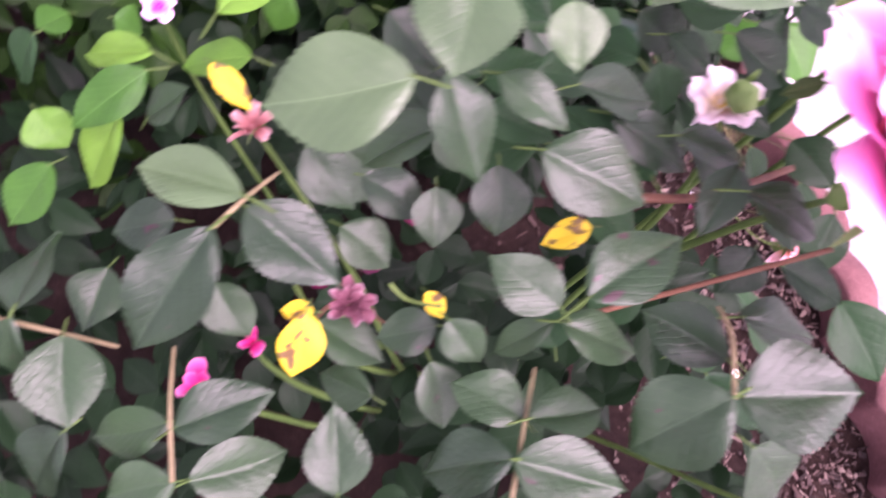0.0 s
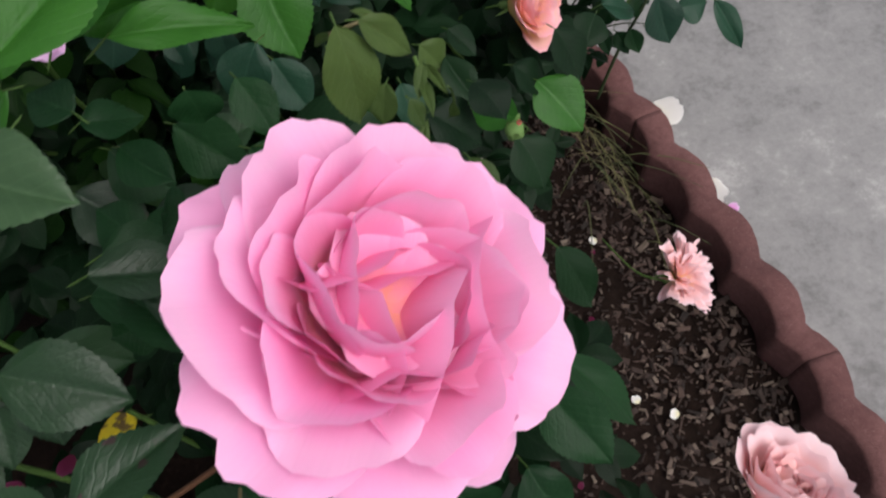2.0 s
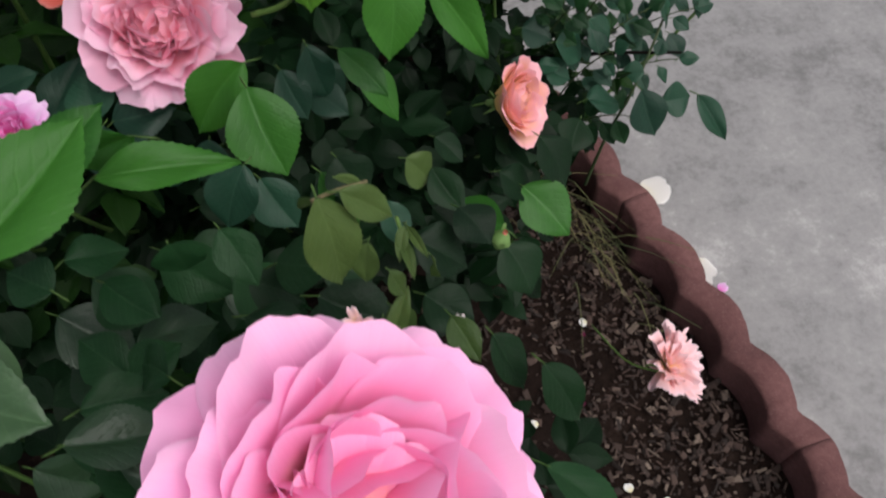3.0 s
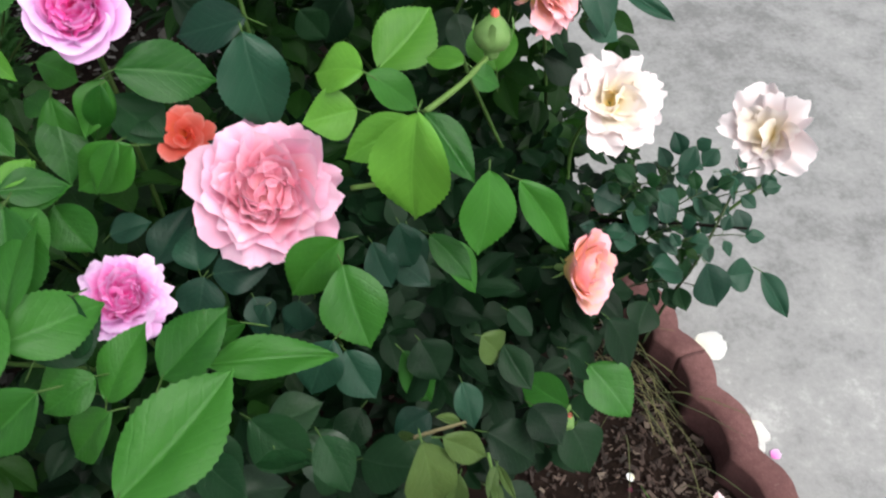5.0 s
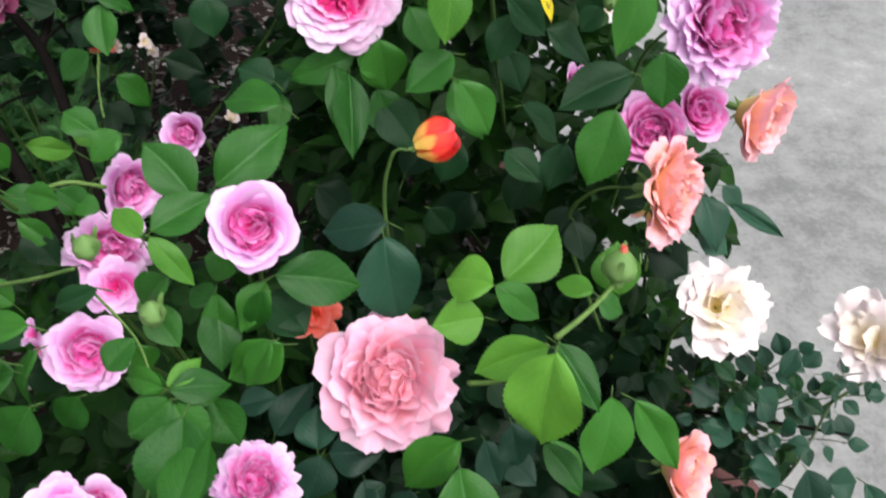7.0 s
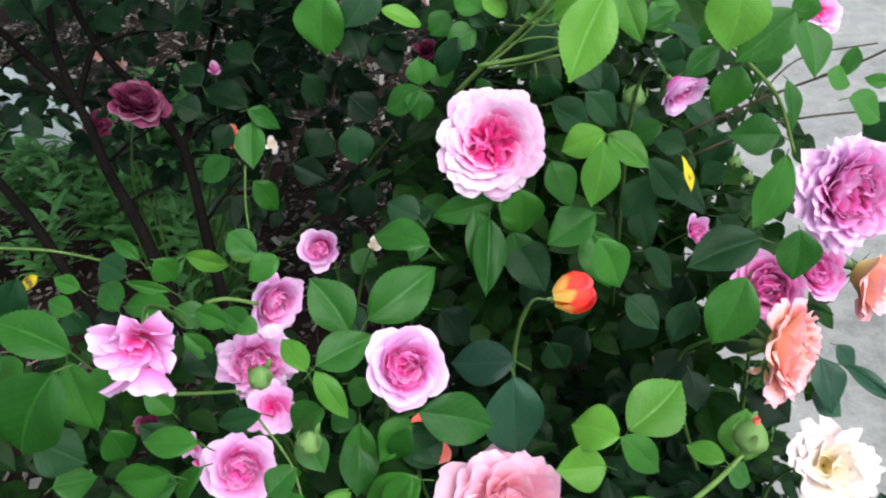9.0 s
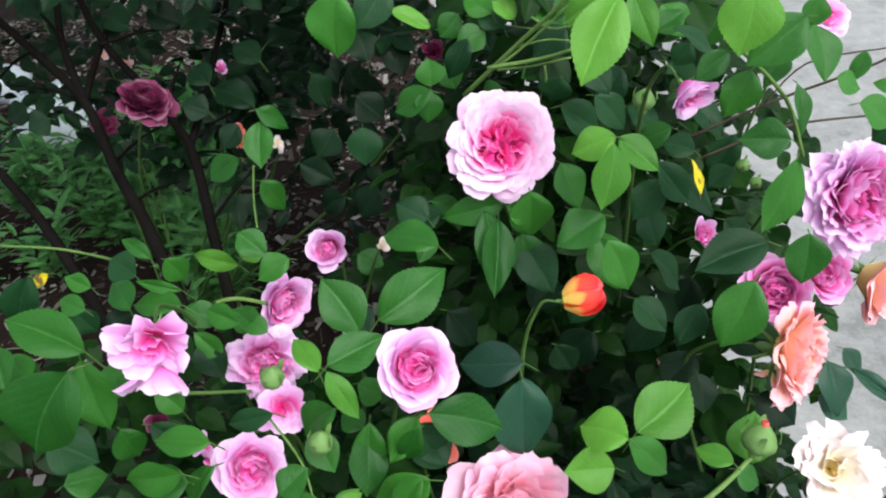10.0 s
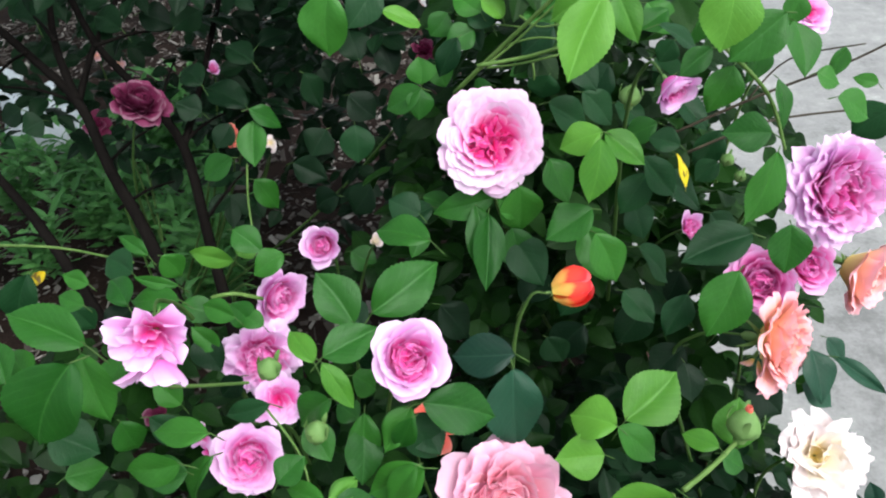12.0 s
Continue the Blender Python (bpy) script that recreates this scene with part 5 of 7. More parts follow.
leaf(middle_bush, 'mid', (0.473, 0.605, 0.487), (0.502, 0.564, 0.467), 0.043, (0.086, -0.373, 0.924), 4)
leaf(middle_bush, 'deep', (0.445, 0.562, 0.481), (0.461, 0.526, 0.456), 0.042, (0.168, -0.354, 0.920), 0)
leaf(middle_bush, 'teal', (0.340, 0.565, 0.524), (0.313, 0.550, 0.516), 0.029, (0.114, -0.607, 0.786), 3)
leaf(middle_bush, 'deep', (0.402, 0.607, 0.534), (0.418, 0.574, 0.518), 0.026, (0.117, -0.605, 0.788), 6)
leaf(middle_bush, 'teal', (0.225, 0.662, 0.547), (0.207, 0.648, 0.525), 0.027, (-0.010, -0.291, 0.957), 2)
leaf(middle_bush, 'teal', (0.255, 0.657, 0.548), (0.233, 0.648, 0.525), 0.022, (-0.314, -0.434, 0.845), 5)
leaf(middle_bush, 'deep', (0.289, 0.585, 0.507), (0.269, 0.556, 0.496), 0.030, (-0.136, -0.515, 0.846), 1)
leaf(middle_bush, 'teal', (0.329, 0.681, 0.559), (0.353, 0.658, 0.554), 0.027, (-0.134, -0.148, 0.980), 4)
leaf(middle_bush, 'mid', (0.366, 0.684, 0.576), (0.392, 0.652, 0.540), 0.027, (0.036, -0.190, 0.981), 0)
leaf(middle_bush, 'teal', (0.342, 0.713, 0.560), (0.346, 0.679, 0.543), 0.028, (-0.145, -0.299, 0.943), 3)

# leaves of the near bush
leaf(near_bush, 'mid', (0.229, 0.418, 0.794), (0.269, 0.456, 0.806), 0.032, (-0.043, -0.500, 0.865), 6)
leaf(near_bush, 'mid', (0.225, 0.528, 0.692), (0.291, 0.527, 0.695), 0.023, (0.212, -0.279, 0.937), 2)
leaf(near_bush, 'mid', (0.211, 0.509, 0.715), (0.246, 0.533, 0.735), 0.033, (0.188, -0.160, 0.969), 5)
leaf(near_bush, 'mid', (0.178, 0.511, 0.697), (0.200, 0.535, 0.725), 0.026, (-0.034, -0.545, 0.838), 1)
leaf(near_bush, 'dark', (0.148, 0.528, 0.716), (0.179, 0.550, 0.725), 0.034, (0.076, -0.597, 0.798), 4)
leaf(near_bush, 'mid', (0.148, 0.531, 0.747), (0.156, 0.581, 0.770), 0.030, (-0.241, -0.263, 0.934), 0)
leaf(near_bush, 'mid', (0.153, 0.536, 0.669), (0.120, 0.542, 0.668), 0.029, (0.231, -0.458, 0.858), 3)
leaf(near_bush, 'dark', (0.194, 0.523, 0.618), (0.221, 0.505, 0.590), 0.037, (-0.070, -0.284, 0.956), 6)
leaf(near_bush, 'dark', (0.230, 0.533, 0.615), (0.261, 0.501, 0.603), 0.037, (-0.265, -0.426, 0.865), 2)
leaf(near_bush, 'dark', (0.269, 0.506, 0.614), (0.292, 0.494, 0.583), 0.034, (-0.165, -0.249, 0.954), 5)
leaf(near_bush, 'olive', (0.331, 0.438, 0.762), (0.334, 0.416, 0.727), 0.023, (0.104, -0.148, 0.983), 1)
leaf(near_bush, 'olive', (0.339, 0.439, 0.761), (0.358, 0.435, 0.742), 0.013, (-0.293, -0.243, 0.925), 4)
leaf(near_bush, 'olive', (0.330, 0.445, 0.750), (0.319, 0.454, 0.739), 0.004, (-0.049, -0.348, 0.936), 0)
leaf(near_bush, 'olive', (0.350, 0.409, 0.750), (0.355, 0.402, 0.740), 0.008, (0.138, -0.480, 0.866), 3)
leaf(near_bush, 'olive', (0.348, 0.408, 0.726), (0.354, 0.400, 0.715), 0.013, (-0.275, -0.361, 0.891), 6)
leaf(near_bush, 'olive', (0.345, 0.436, 0.728), (0.339, 0.424, 0.719), 0.013, (-0.136, -0.082, 0.987), 2)
leaf(near_bush, 'olive', (0.370, 0.405, 0.711), (0.377, 0.386, 0.703), 0.013, (-0.200, -0.157, 0.967), 5)
leaf(near_bush, 'olive', (0.360, 0.434, 0.737), (0.354, 0.422, 0.734), 0.005, (-0.214, 0.065, 0.975), 1)
leaf(near_bush, 'olive', (0.361, 0.435, 0.735), (0.365, 0.419, 0.737), 0.004, (-0.247, -0.219, 0.944), 4)
leaf(near_bush, 'olive', (0.358, 0.432, 0.733), (0.359, 0.414, 0.733), 0.005, (0.085, -0.504, 0.860), 0)
leaf(near_bush, 'olive', (0.366, 0.417, 0.741), (0.371, 0.416, 0.720), 0.004, (0.244, -0.317, 0.917), 3)
leaf(near_bush, 'olive', (0.348, 0.452, 0.743), (0.338, 0.452, 0.753), 0.005, (0.231, -0.204, 0.951), 6)
leaf(near_bush, 'olive', (0.345, 0.396, 0.722), (0.354, 0.404, 0.739), 0.008, (-0.002, -0.493, 0.870), 2)
leaf(near_bush, 'gloss', (0.157, 0.527, 0.581), (0.195, 0.498, 0.554), 0.041, (0.145, -0.407, 0.902), 5)
leaf(near_bush, 'gloss', (0.198, 0.502, 0.569), (0.245, 0.509, 0.568), 0.037, (0.022, -0.139, 0.990), 1)
leaf(near_bush, 'gloss', (0.187, 0.471, 0.554), (0.156, 0.515, 0.558), 0.037, (0.243, -0.337, 0.910), 4)
leaf(near_bush, 'gloss', (0.193, 0.474, 0.550), (0.210, 0.445, 0.529), 0.037, (0.167, -0.272, 0.948), 0)
leaf(near_bush, 'gloss', (0.251, 0.551, 0.549), (0.288, 0.513, 0.536), 0.037, (-0.055, -0.195, 0.979), 3)
leaf(near_bush, 'gloss', (0.227, 0.559, 0.554), (0.267, 0.565, 0.562), 0.033, (-0.049, -0.196, 0.979), 6)
leaf(near_bush, 'gloss', (0.133, 0.447, 0.556), (0.167, 0.428, 0.532), 0.042, (-0.244, -0.407, 0.880), 2)
leaf(near_bush, 'deep', (0.412, 0.479, 0.511), (0.427, 0.446, 0.480), 0.031, (0.232, -0.150, 0.961), 5)
leaf(near_bush, 'deep', (0.436, 0.447, 0.521), (0.458, 0.409, 0.482), 0.029, (-0.026, -0.491, 0.871), 1)
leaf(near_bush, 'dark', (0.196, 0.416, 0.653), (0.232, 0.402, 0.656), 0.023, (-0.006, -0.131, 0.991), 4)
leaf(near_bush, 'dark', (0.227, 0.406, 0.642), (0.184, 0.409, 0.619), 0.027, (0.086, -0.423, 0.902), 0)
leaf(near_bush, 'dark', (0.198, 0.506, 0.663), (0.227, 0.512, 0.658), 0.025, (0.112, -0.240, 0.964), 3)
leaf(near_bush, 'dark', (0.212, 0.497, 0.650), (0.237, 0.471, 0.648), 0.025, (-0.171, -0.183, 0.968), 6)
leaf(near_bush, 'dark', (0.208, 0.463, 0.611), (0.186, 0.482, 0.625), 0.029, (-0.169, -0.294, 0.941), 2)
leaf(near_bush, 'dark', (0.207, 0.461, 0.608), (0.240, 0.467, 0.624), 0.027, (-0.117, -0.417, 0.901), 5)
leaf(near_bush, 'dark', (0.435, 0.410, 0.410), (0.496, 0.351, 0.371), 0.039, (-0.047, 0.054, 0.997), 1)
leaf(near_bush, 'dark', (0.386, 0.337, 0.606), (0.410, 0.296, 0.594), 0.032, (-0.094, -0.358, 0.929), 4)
leaf(near_bush, 'pale', (0.155, 0.335, 0.799), (0.114, 0.333, 0.791), 0.030, (-0.109, -0.265, 0.958), 0)
leaf(near_bush, 'gloss', (0.166, 0.353, 0.776), (0.179, 0.325, 0.763), 0.022, (-0.010, 0.056, 0.998), 3)
leaf(near_bush, 'gloss', (0.168, 0.351, 0.750), (0.141, 0.347, 0.728), 0.018, (0.110, 0.051, 0.993), 6)
leaf(near_bush, 'gloss', (0.183, 0.360, 0.765), (0.203, 0.343, 0.767), 0.014, (-0.207, -0.127, 0.970), 2)
leaf(near_bush, 'pale', (0.199, 0.364, 0.795), (0.201, 0.347, 0.785), 0.017, (-0.058, -0.341, 0.938), 5)
leaf(near_bush, 'pale', (0.169, 0.355, 0.816), (0.161, 0.331, 0.810), 0.027, (-0.306, -0.112, 0.946), 1)
leaf(near_bush, 'gloss', (0.202, 0.350, 0.736), (0.240, 0.333, 0.730), 0.029, (-0.400, -0.128, 0.908), 4)
leaf(near_bush, 'gloss', (0.195, 0.364, 0.698), (0.195, 0.339, 0.683), 0.024, (-0.084, -0.302, 0.950), 0)
leaf(near_bush, 'gloss', (0.123, 0.360, 0.719), (0.138, 0.338, 0.710), 0.019, (-0.228, -0.315, 0.921), 3)
leaf(near_bush, 'pale', (0.108, 0.324, 0.752), (0.072, 0.339, 0.741), 0.019, (-0.008, -0.216, 0.976), 6)
leaf(near_bush, 'gloss', (0.099, 0.315, 0.750), (0.074, 0.280, 0.737), 0.025, (0.065, -0.353, 0.933), 2)
leaf(near_bush, 'gloss', (0.107, 0.323, 0.747), (0.136, 0.301, 0.737), 0.024, (-0.234, -0.060, 0.970), 5)
leaf(near_bush, 'mid', (0.064, 0.393, 0.712), (0.033, 0.375, 0.703), 0.017, (-0.068, -0.326, 0.943), 1)
leaf(near_bush, 'fresh', (0.049, 0.386, 0.692), (0.030, 0.365, 0.671), 0.029, (-0.303, 0.029, 0.952), 4)
leaf(near_bush, 'mid', (0.028, 0.363, 0.694), (0.012, 0.342, 0.690), 0.023, (-0.216, 0.092, 0.972), 0)
leaf(near_bush, 'gloss', (0.031, 0.300, 0.711), (0.034, 0.332, 0.713), 0.026, (-0.391, -0.154, 0.907), 3)
leaf(near_bush, 'gloss', (0.044, 0.296, 0.702), (0.048, 0.266, 0.697), 0.027, (0.163, -0.106, 0.981), 6)
leaf(near_bush, 'gloss', (0.031, 0.299, 0.713), (0.024, 0.279, 0.688), 0.015, (-0.051, -0.353, 0.934), 2)
leaf(near_bush, 'gloss', (0.043, 0.334, 0.663), (0.034, 0.309, 0.658), 0.022, (-0.214, -0.306, 0.928), 5)
leaf(near_bush, 'spot', (0.074, 0.342, 0.692), (0.051, 0.339, 0.693), 0.021, (0.098, 0.103, 0.990), 1)
leaf(near_bush, 'gloss', (0.076, 0.268, 0.677), (0.110, 0.280, 0.685), 0.022, (0.202, 0.085, 0.976), 4)
leaf(near_bush, 'gloss', (0.073, 0.272, 0.669), (0.041, 0.268, 0.660), 0.019, (-0.373, -0.266, 0.889), 0)
leaf(near_bush, 'gloss', (0.077, 0.251, 0.669), (0.049, 0.245, 0.665), 0.020, (-0.283, -0.262, 0.923), 3)
leaf(near_bush, 'gloss', (0.081, 0.251, 0.669), (0.115, 0.262, 0.658), 0.025, (0.119, -0.341, 0.933), 6)
leaf(near_bush, 'gloss', (0.043, 0.267, 0.686), (0.023, 0.247, 0.670), 0.025, (-0.134, 0.011, 0.991), 2)
leaf(near_bush, 'gloss', (0.134, 0.244, 0.673), (0.133, 0.275, 0.687), 0.023, (0.161, -0.269, 0.950), 5)
leaf(near_bush, 'spot', (0.172, 0.307, 0.671), (0.147, 0.304, 0.667), 0.019, (-0.102, -0.111, 0.989), 1)
leaf(near_bush, 'gloss', (0.173, 0.303, 0.694), (0.186, 0.288, 0.684), 0.017, (-0.224, -0.311, 0.923), 4)
leaf(near_bush, 'spot', (0.168, 0.292, 0.676), (0.175, 0.267, 0.665), 0.020, (0.099, 0.081, 0.992), 0)
leaf(near_bush, 'gloss', (0.199, 0.267, 0.690), (0.176, 0.283, 0.694), 0.020, (0.193, 0.144, 0.971), 3)
leaf(near_bush, 'gloss', (0.199, 0.266, 0.700), (0.230, 0.272, 0.686), 0.019, (-0.327, 0.081, 0.941), 6)
leaf(near_bush, 'gloss', (0.193, 0.253, 0.698), (0.161, 0.252, 0.689), 0.024, (-0.009, 0.133, 0.991), 2)
leaf(near_bush, 'gloss', (0.193, 0.253, 0.696), (0.233, 0.241, 0.695), 0.026, (-0.095, -0.325, 0.941), 5)
leaf(near_bush, 'gloss', (0.210, 0.301, 0.713), (0.187, 0.317, 0.723), 0.021, (0.148, -0.308, 0.940), 1)
leaf(near_bush, 'spot', (0.217, 0.302, 0.721), (0.253, 0.325, 0.726), 0.025, (-0.381, -0.093, 0.920), 4)
leaf(near_bush, 'gloss', (0.213, 0.303, 0.690), (0.190, 0.296, 0.674), 0.013, (-0.081, 0.086, 0.993), 0)
leaf(near_bush, 'gloss', (0.211, 0.298, 0.707), (0.244, 0.289, 0.702), 0.020, (-0.024, -0.063, 0.998), 3)
leaf(near_bush, 'gloss', (0.273, 0.285, 0.701), (0.245, 0.306, 0.695), 0.023, (-0.359, -0.294, 0.886), 6)
leaf(near_bush, 'gloss', (0.261, 0.268, 0.725), (0.229, 0.253, 0.705), 0.032, (-0.278, -0.147, 0.949), 2)
leaf(near_bush, 'gloss', (0.265, 0.269, 0.719), (0.306, 0.268, 0.726), 0.036, (-0.049, -0.244, 0.968), 5)
leaf(near_bush, 'gloss', (0.281, 0.256, 0.692), (0.302, 0.235, 0.673), 0.027, (-0.317, -0.014, 0.948), 1)
leaf(near_bush, 'gloss', (0.281, 0.354, 0.720), (0.264, 0.329, 0.714), 0.017, (-0.325, -0.214, 0.921), 4)
leaf(near_bush, 'gloss', (0.272, 0.336, 0.735), (0.313, 0.326, 0.718), 0.019, (-0.041, -0.219, 0.975), 0)
leaf(near_bush, 'gloss', (0.287, 0.305, 0.688), (0.330, 0.300, 0.682), 0.025, (-0.243, -0.032, 0.969), 3)
leaf(near_bush, 'gloss', (0.223, 0.388, 0.718), (0.259, 0.391, 0.704), 0.025, (0.164, 0.007, 0.986), 6)
leaf(near_bush, 'gloss', (0.239, 0.382, 0.708), (0.272, 0.361, 0.703), 0.020, (-0.058, -0.359, 0.931), 2)
leaf(near_bush, 'gloss', (0.263, 0.371, 0.711), (0.294, 0.364, 0.702), 0.018, (0.036, -0.195, 0.980), 5)
leaf(near_bush, 'gloss', (0.142, 0.372, 0.671), (0.170, 0.356, 0.667), 0.022, (-0.330, -0.021, 0.944), 1)
leaf(near_bush, 'gloss', (0.172, 0.362, 0.682), (0.172, 0.339, 0.672), 0.021, (0.161, -0.322, 0.933), 4)
leaf(near_bush, 'gloss', (0.133, 0.356, 0.655), (0.155, 0.340, 0.647), 0.024, (0.053, -0.170, 0.984), 0)
leaf(near_bush, 'gloss', (0.080, 0.336, 0.638), (0.092, 0.312, 0.631), 0.022, (-0.207, -0.309, 0.928), 3)
leaf(near_bush, 'gloss', (0.124, 0.316, 0.646), (0.152, 0.299, 0.644), 0.021, (0.125, 0.028, 0.992), 6)
leaf(near_bush, 'gloss', (0.104, 0.346, 0.653), (0.083, 0.354, 0.638), 0.022, (-0.001, 0.039, 0.999), 2)
leaf(near_bush, 'gloss', (0.147, 0.286, 0.637), (0.123, 0.300, 0.620), 0.022, (-0.370, -0.260, 0.892), 5)
leaf(near_bush, 'fresh', (0.103, 0.393, 0.722), (0.072, 0.400, 0.712), 0.015, (-0.233, 0.039, 0.972), 1)
leaf(near_bush, 'fresh', (0.063, 0.405, 0.706), (0.026, 0.419, 0.687), 0.016, (0.116, -0.321, 0.940), 4)
leaf(near_bush, 'mid', (0.115, 0.414, 0.733), (0.108, 0.407, 0.717), 0.013, (0.118, -0.244, 0.963), 0)
leaf(near_bush, 'fresh', (0.015, 0.391, 0.686), (0.025, 0.378, 0.679), 0.020, (-0.390, 0.107, 0.915), 3)
leaf(near_bush, 'gloss', (0.057, 0.389, 0.684), (0.075, 0.395, 0.699), 0.018, (0.042, 0.040, 0.998), 6)
leaf(near_bush, 'yellow', (0.124, 0.300, 0.714), (0.119, 0.279, 0.700), 0.0155, (0.08, -0.45, 0.90), 1)
leaf(near_bush, 'yellow', (0.126, 0.302, 0.708), (0.115, 0.302, 0.709), 0.008, (-0.1, -0.3, 0.901), 1)
leaf(near_bush, 'yellow', (0.230, 0.339, 0.696), (0.211, 0.335, 0.692), 0.012, (-0.251, -0.029, 0.968), 1)
leaf(near_bush, 'yellow', (0.167, 0.319, 0.677), (0.174, 0.309, 0.675), 0.009, (-0.029, 0.021, 0.999), 1)
leaf(near_bush, 'yellow', (0.090, 0.384, 0.731), (0.103, 0.370, 0.724), 0.009, (-0.168, -0.220, 0.961), 1)

# small leaves of the kerb bush
leaf(kerb_bush, 'teal', (0.605, 0.780, 0.357), (0.651, 0.779, 0.346), 0.038, (0.112, -0.292, 0.950), 3)
leaf(kerb_bush, 'teal', (0.661, 0.770, 0.365), (0.675, 0.740, 0.319), 0.044, (-0.036, -0.583, 0.812), 6)
leaf(kerb_bush, 'teal', (0.684, 0.762, 0.348), (0.720, 0.759, 0.348), 0.038, (0.077, -0.675, 0.734), 2)
leaf(kerb_bush, 'teal', (0.724, 0.760, 0.349), (0.752, 0.720, 0.308), 0.028, (-0.192, -0.477, 0.858), 5)
leaf(kerb_bush, 'teal', (0.584, 0.832, 0.396), (0.621, 0.825, 0.375), 0.039, (-0.196, -0.460, 0.866), 1)
leaf(kerb_bush, 'teal', (0.556, 0.861, 0.397), (0.585, 0.844, 0.391), 0.039, (-0.077, -0.330, 0.941), 4)
leaf(kerb_bush, 'teal', (0.664, 0.842, 0.390), (0.691, 0.834, 0.372), 0.029, (-0.251, -0.362, 0.898), 0)
leaf(kerb_bush, 'teal', (0.710, 0.856, 0.403), (0.723, 0.836, 0.376), 0.024, (0.172, -0.283, 0.944), 3)
leaf(kerb_bush, 'teal', (0.703, 0.885, 0.418), (0.686, 0.876, 0.401), 0.023, (0.202, -0.426, 0.882), 6)
leaf(kerb_bush, 'teal', (0.760, 0.864, 0.394), (0.760, 0.843, 0.373), 0.018, (0.025, -0.254, 0.967), 2)
leaf(kerb_bush, 'teal', (0.626, 0.850, 0.399), (0.650, 0.836, 0.373), 0.032, (-0.038, -0.507, 0.861), 5)
leaf(kerb_bush, 'teal', (0.717, 0.833, 0.371), (0.724, 0.807, 0.358), 0.023, (-0.250, -0.390, 0.886), 1)
leaf(kerb_bush, 'teal', (0.680, 0.803, 0.352), (0.658, 0.812, 0.351), 0.025, (-0.066, -0.519, 0.852), 4)
leaf(kerb_bush, 'teal', (0.647, 0.832, 0.369), (0.625, 0.841, 0.390), 0.025, (0.054, -0.453, 0.890), 0)
leaf(kerb_bush, 'teal', (0.698, 0.862, 0.407), (0.724, 0.853, 0.395), 0.019, (-0.088, -0.378, 0.922), 3)
leaf(kerb_bush, 'teal', (0.568, 0.826, 0.374), (0.600, 0.815, 0.353), 0.032, (0.204, -0.475, 0.856), 6)
leaf(kerb_bush, 'teal', (0.523, 0.876, 0.662), (0.537, 0.836, 0.636), 0.034, (0.129, -0.259, 0.957), 2)
leaf(kerb_bush, 'teal', (0.561, 0.898, 0.632), (0.608, 0.870, 0.611), 0.019, (-0.233, -0.637, 0.734), 5)
leaf(kerb_bush, 'teal', (0.521, 0.865, 0.626), (0.549, 0.848, 0.618), 0.031, (-0.264, -0.208, 0.942), 1)
leaf(kerb_bush, 'teal', (0.559, 0.923, 0.634), (0.581, 0.908, 0.613), 0.022, (0.004, -0.312, 0.950), 4)
leaf(kerb_bush, 'teal', (0.666, 0.871, 0.443), (0.647, 0.851, 0.420), 0.022, (-0.150, -0.572, 0.806), 0)

for k, (root, end, pairs) in enumerate((((0.60, 0.84, 0.30), (0.640, 0.806, 0.392), 3), ((0.61, 0.85, 0.32), (0.690, 0.842, 0.405), 3), ((0.63, 0.84, 0.30), (0.716, 0.800, 0.365), 3),
                                        ((0.62, 0.88, 0.34), (0.668, 0.868, 0.440), 3), ((0.58, 0.86, 0.36), (0.600, 0.830, 0.440), 3), ((0.64, 0.86, 0.33), (0.745, 0.842, 0.392), 3),
                                        ((0.56, 0.86, 0.33), (0.556, 0.812, 0.385), 2), ((0.60, 0.82, 0.26), (0.660, 0.772, 0.320), 3), ((0.70, 0.86, 0.39), (0.775, 0.872, 0.385), 2))):
    sprig(kerb_bush, "dark" if k % 3 == 1 else "teal", root, end, 0.024, pairs, 400 + k)

# canes
cane(near_bush, smooth_path((0.221, 0.305, 0.686), (0.259, 0.309, 0.714), (0.288, 0.309, 0.750)), 0.0012, 0.0009, STEM_RED)
cane(near_bush, smooth_path((0.250, 0.351, 0.697), (0.281, 0.355, 0.691), (0.326, 0.373, 0.682)), 0.0022, 0.0016, STEM_RED)
cane(near_bush, smooth_path((0.097, 0.315, 0.746), (0.107, 0.326, 0.746), (0.115, 0.342, 0.732)), 0.0009, 0.0006, STEM_TAN)
cane(near_bush, smooth_path((0.076, 0.251, 0.670), (0.075, 0.276, 0.679), (0.074, 0.298, 0.677)), 0.0009, 0.0006, STEM_TAN)
cane(near_bush, smooth_path((0.193, 0.241, 0.691), (0.198, 0.263, 0.694), (0.205, 0.286, 0.688)), 0.0009, 0.0006, STEM_TAN)
cane(near_bush, smooth_path((0.263, 0.268, 0.720), (0.267, 0.289, 0.718), (0.267, 0.302, 0.712)), 0.0009, 0.0006, STEM_TAN)
cane(near_bush, smooth_path((0.023, 0.301, 0.705), (0.043, 0.297, 0.700), (0.057, 0.296, 0.685)), 0.0009, 0.0006, STEM_TAN)
cane(middle_bush, smooth_path((0.359, 0.664, 0.725), (0.385, 0.689, 0.722), (0.407, 0.712, 0.724)), 0.0021, 0.0017, STEM_GREEN)
cane(middle_bush, smooth_path((0.302, 0.724, 0.601), (0.333, 0.713, 0.619), (0.354, 0.667, 0.714)), 0.0022, 0.0022, STEM_GREEN)
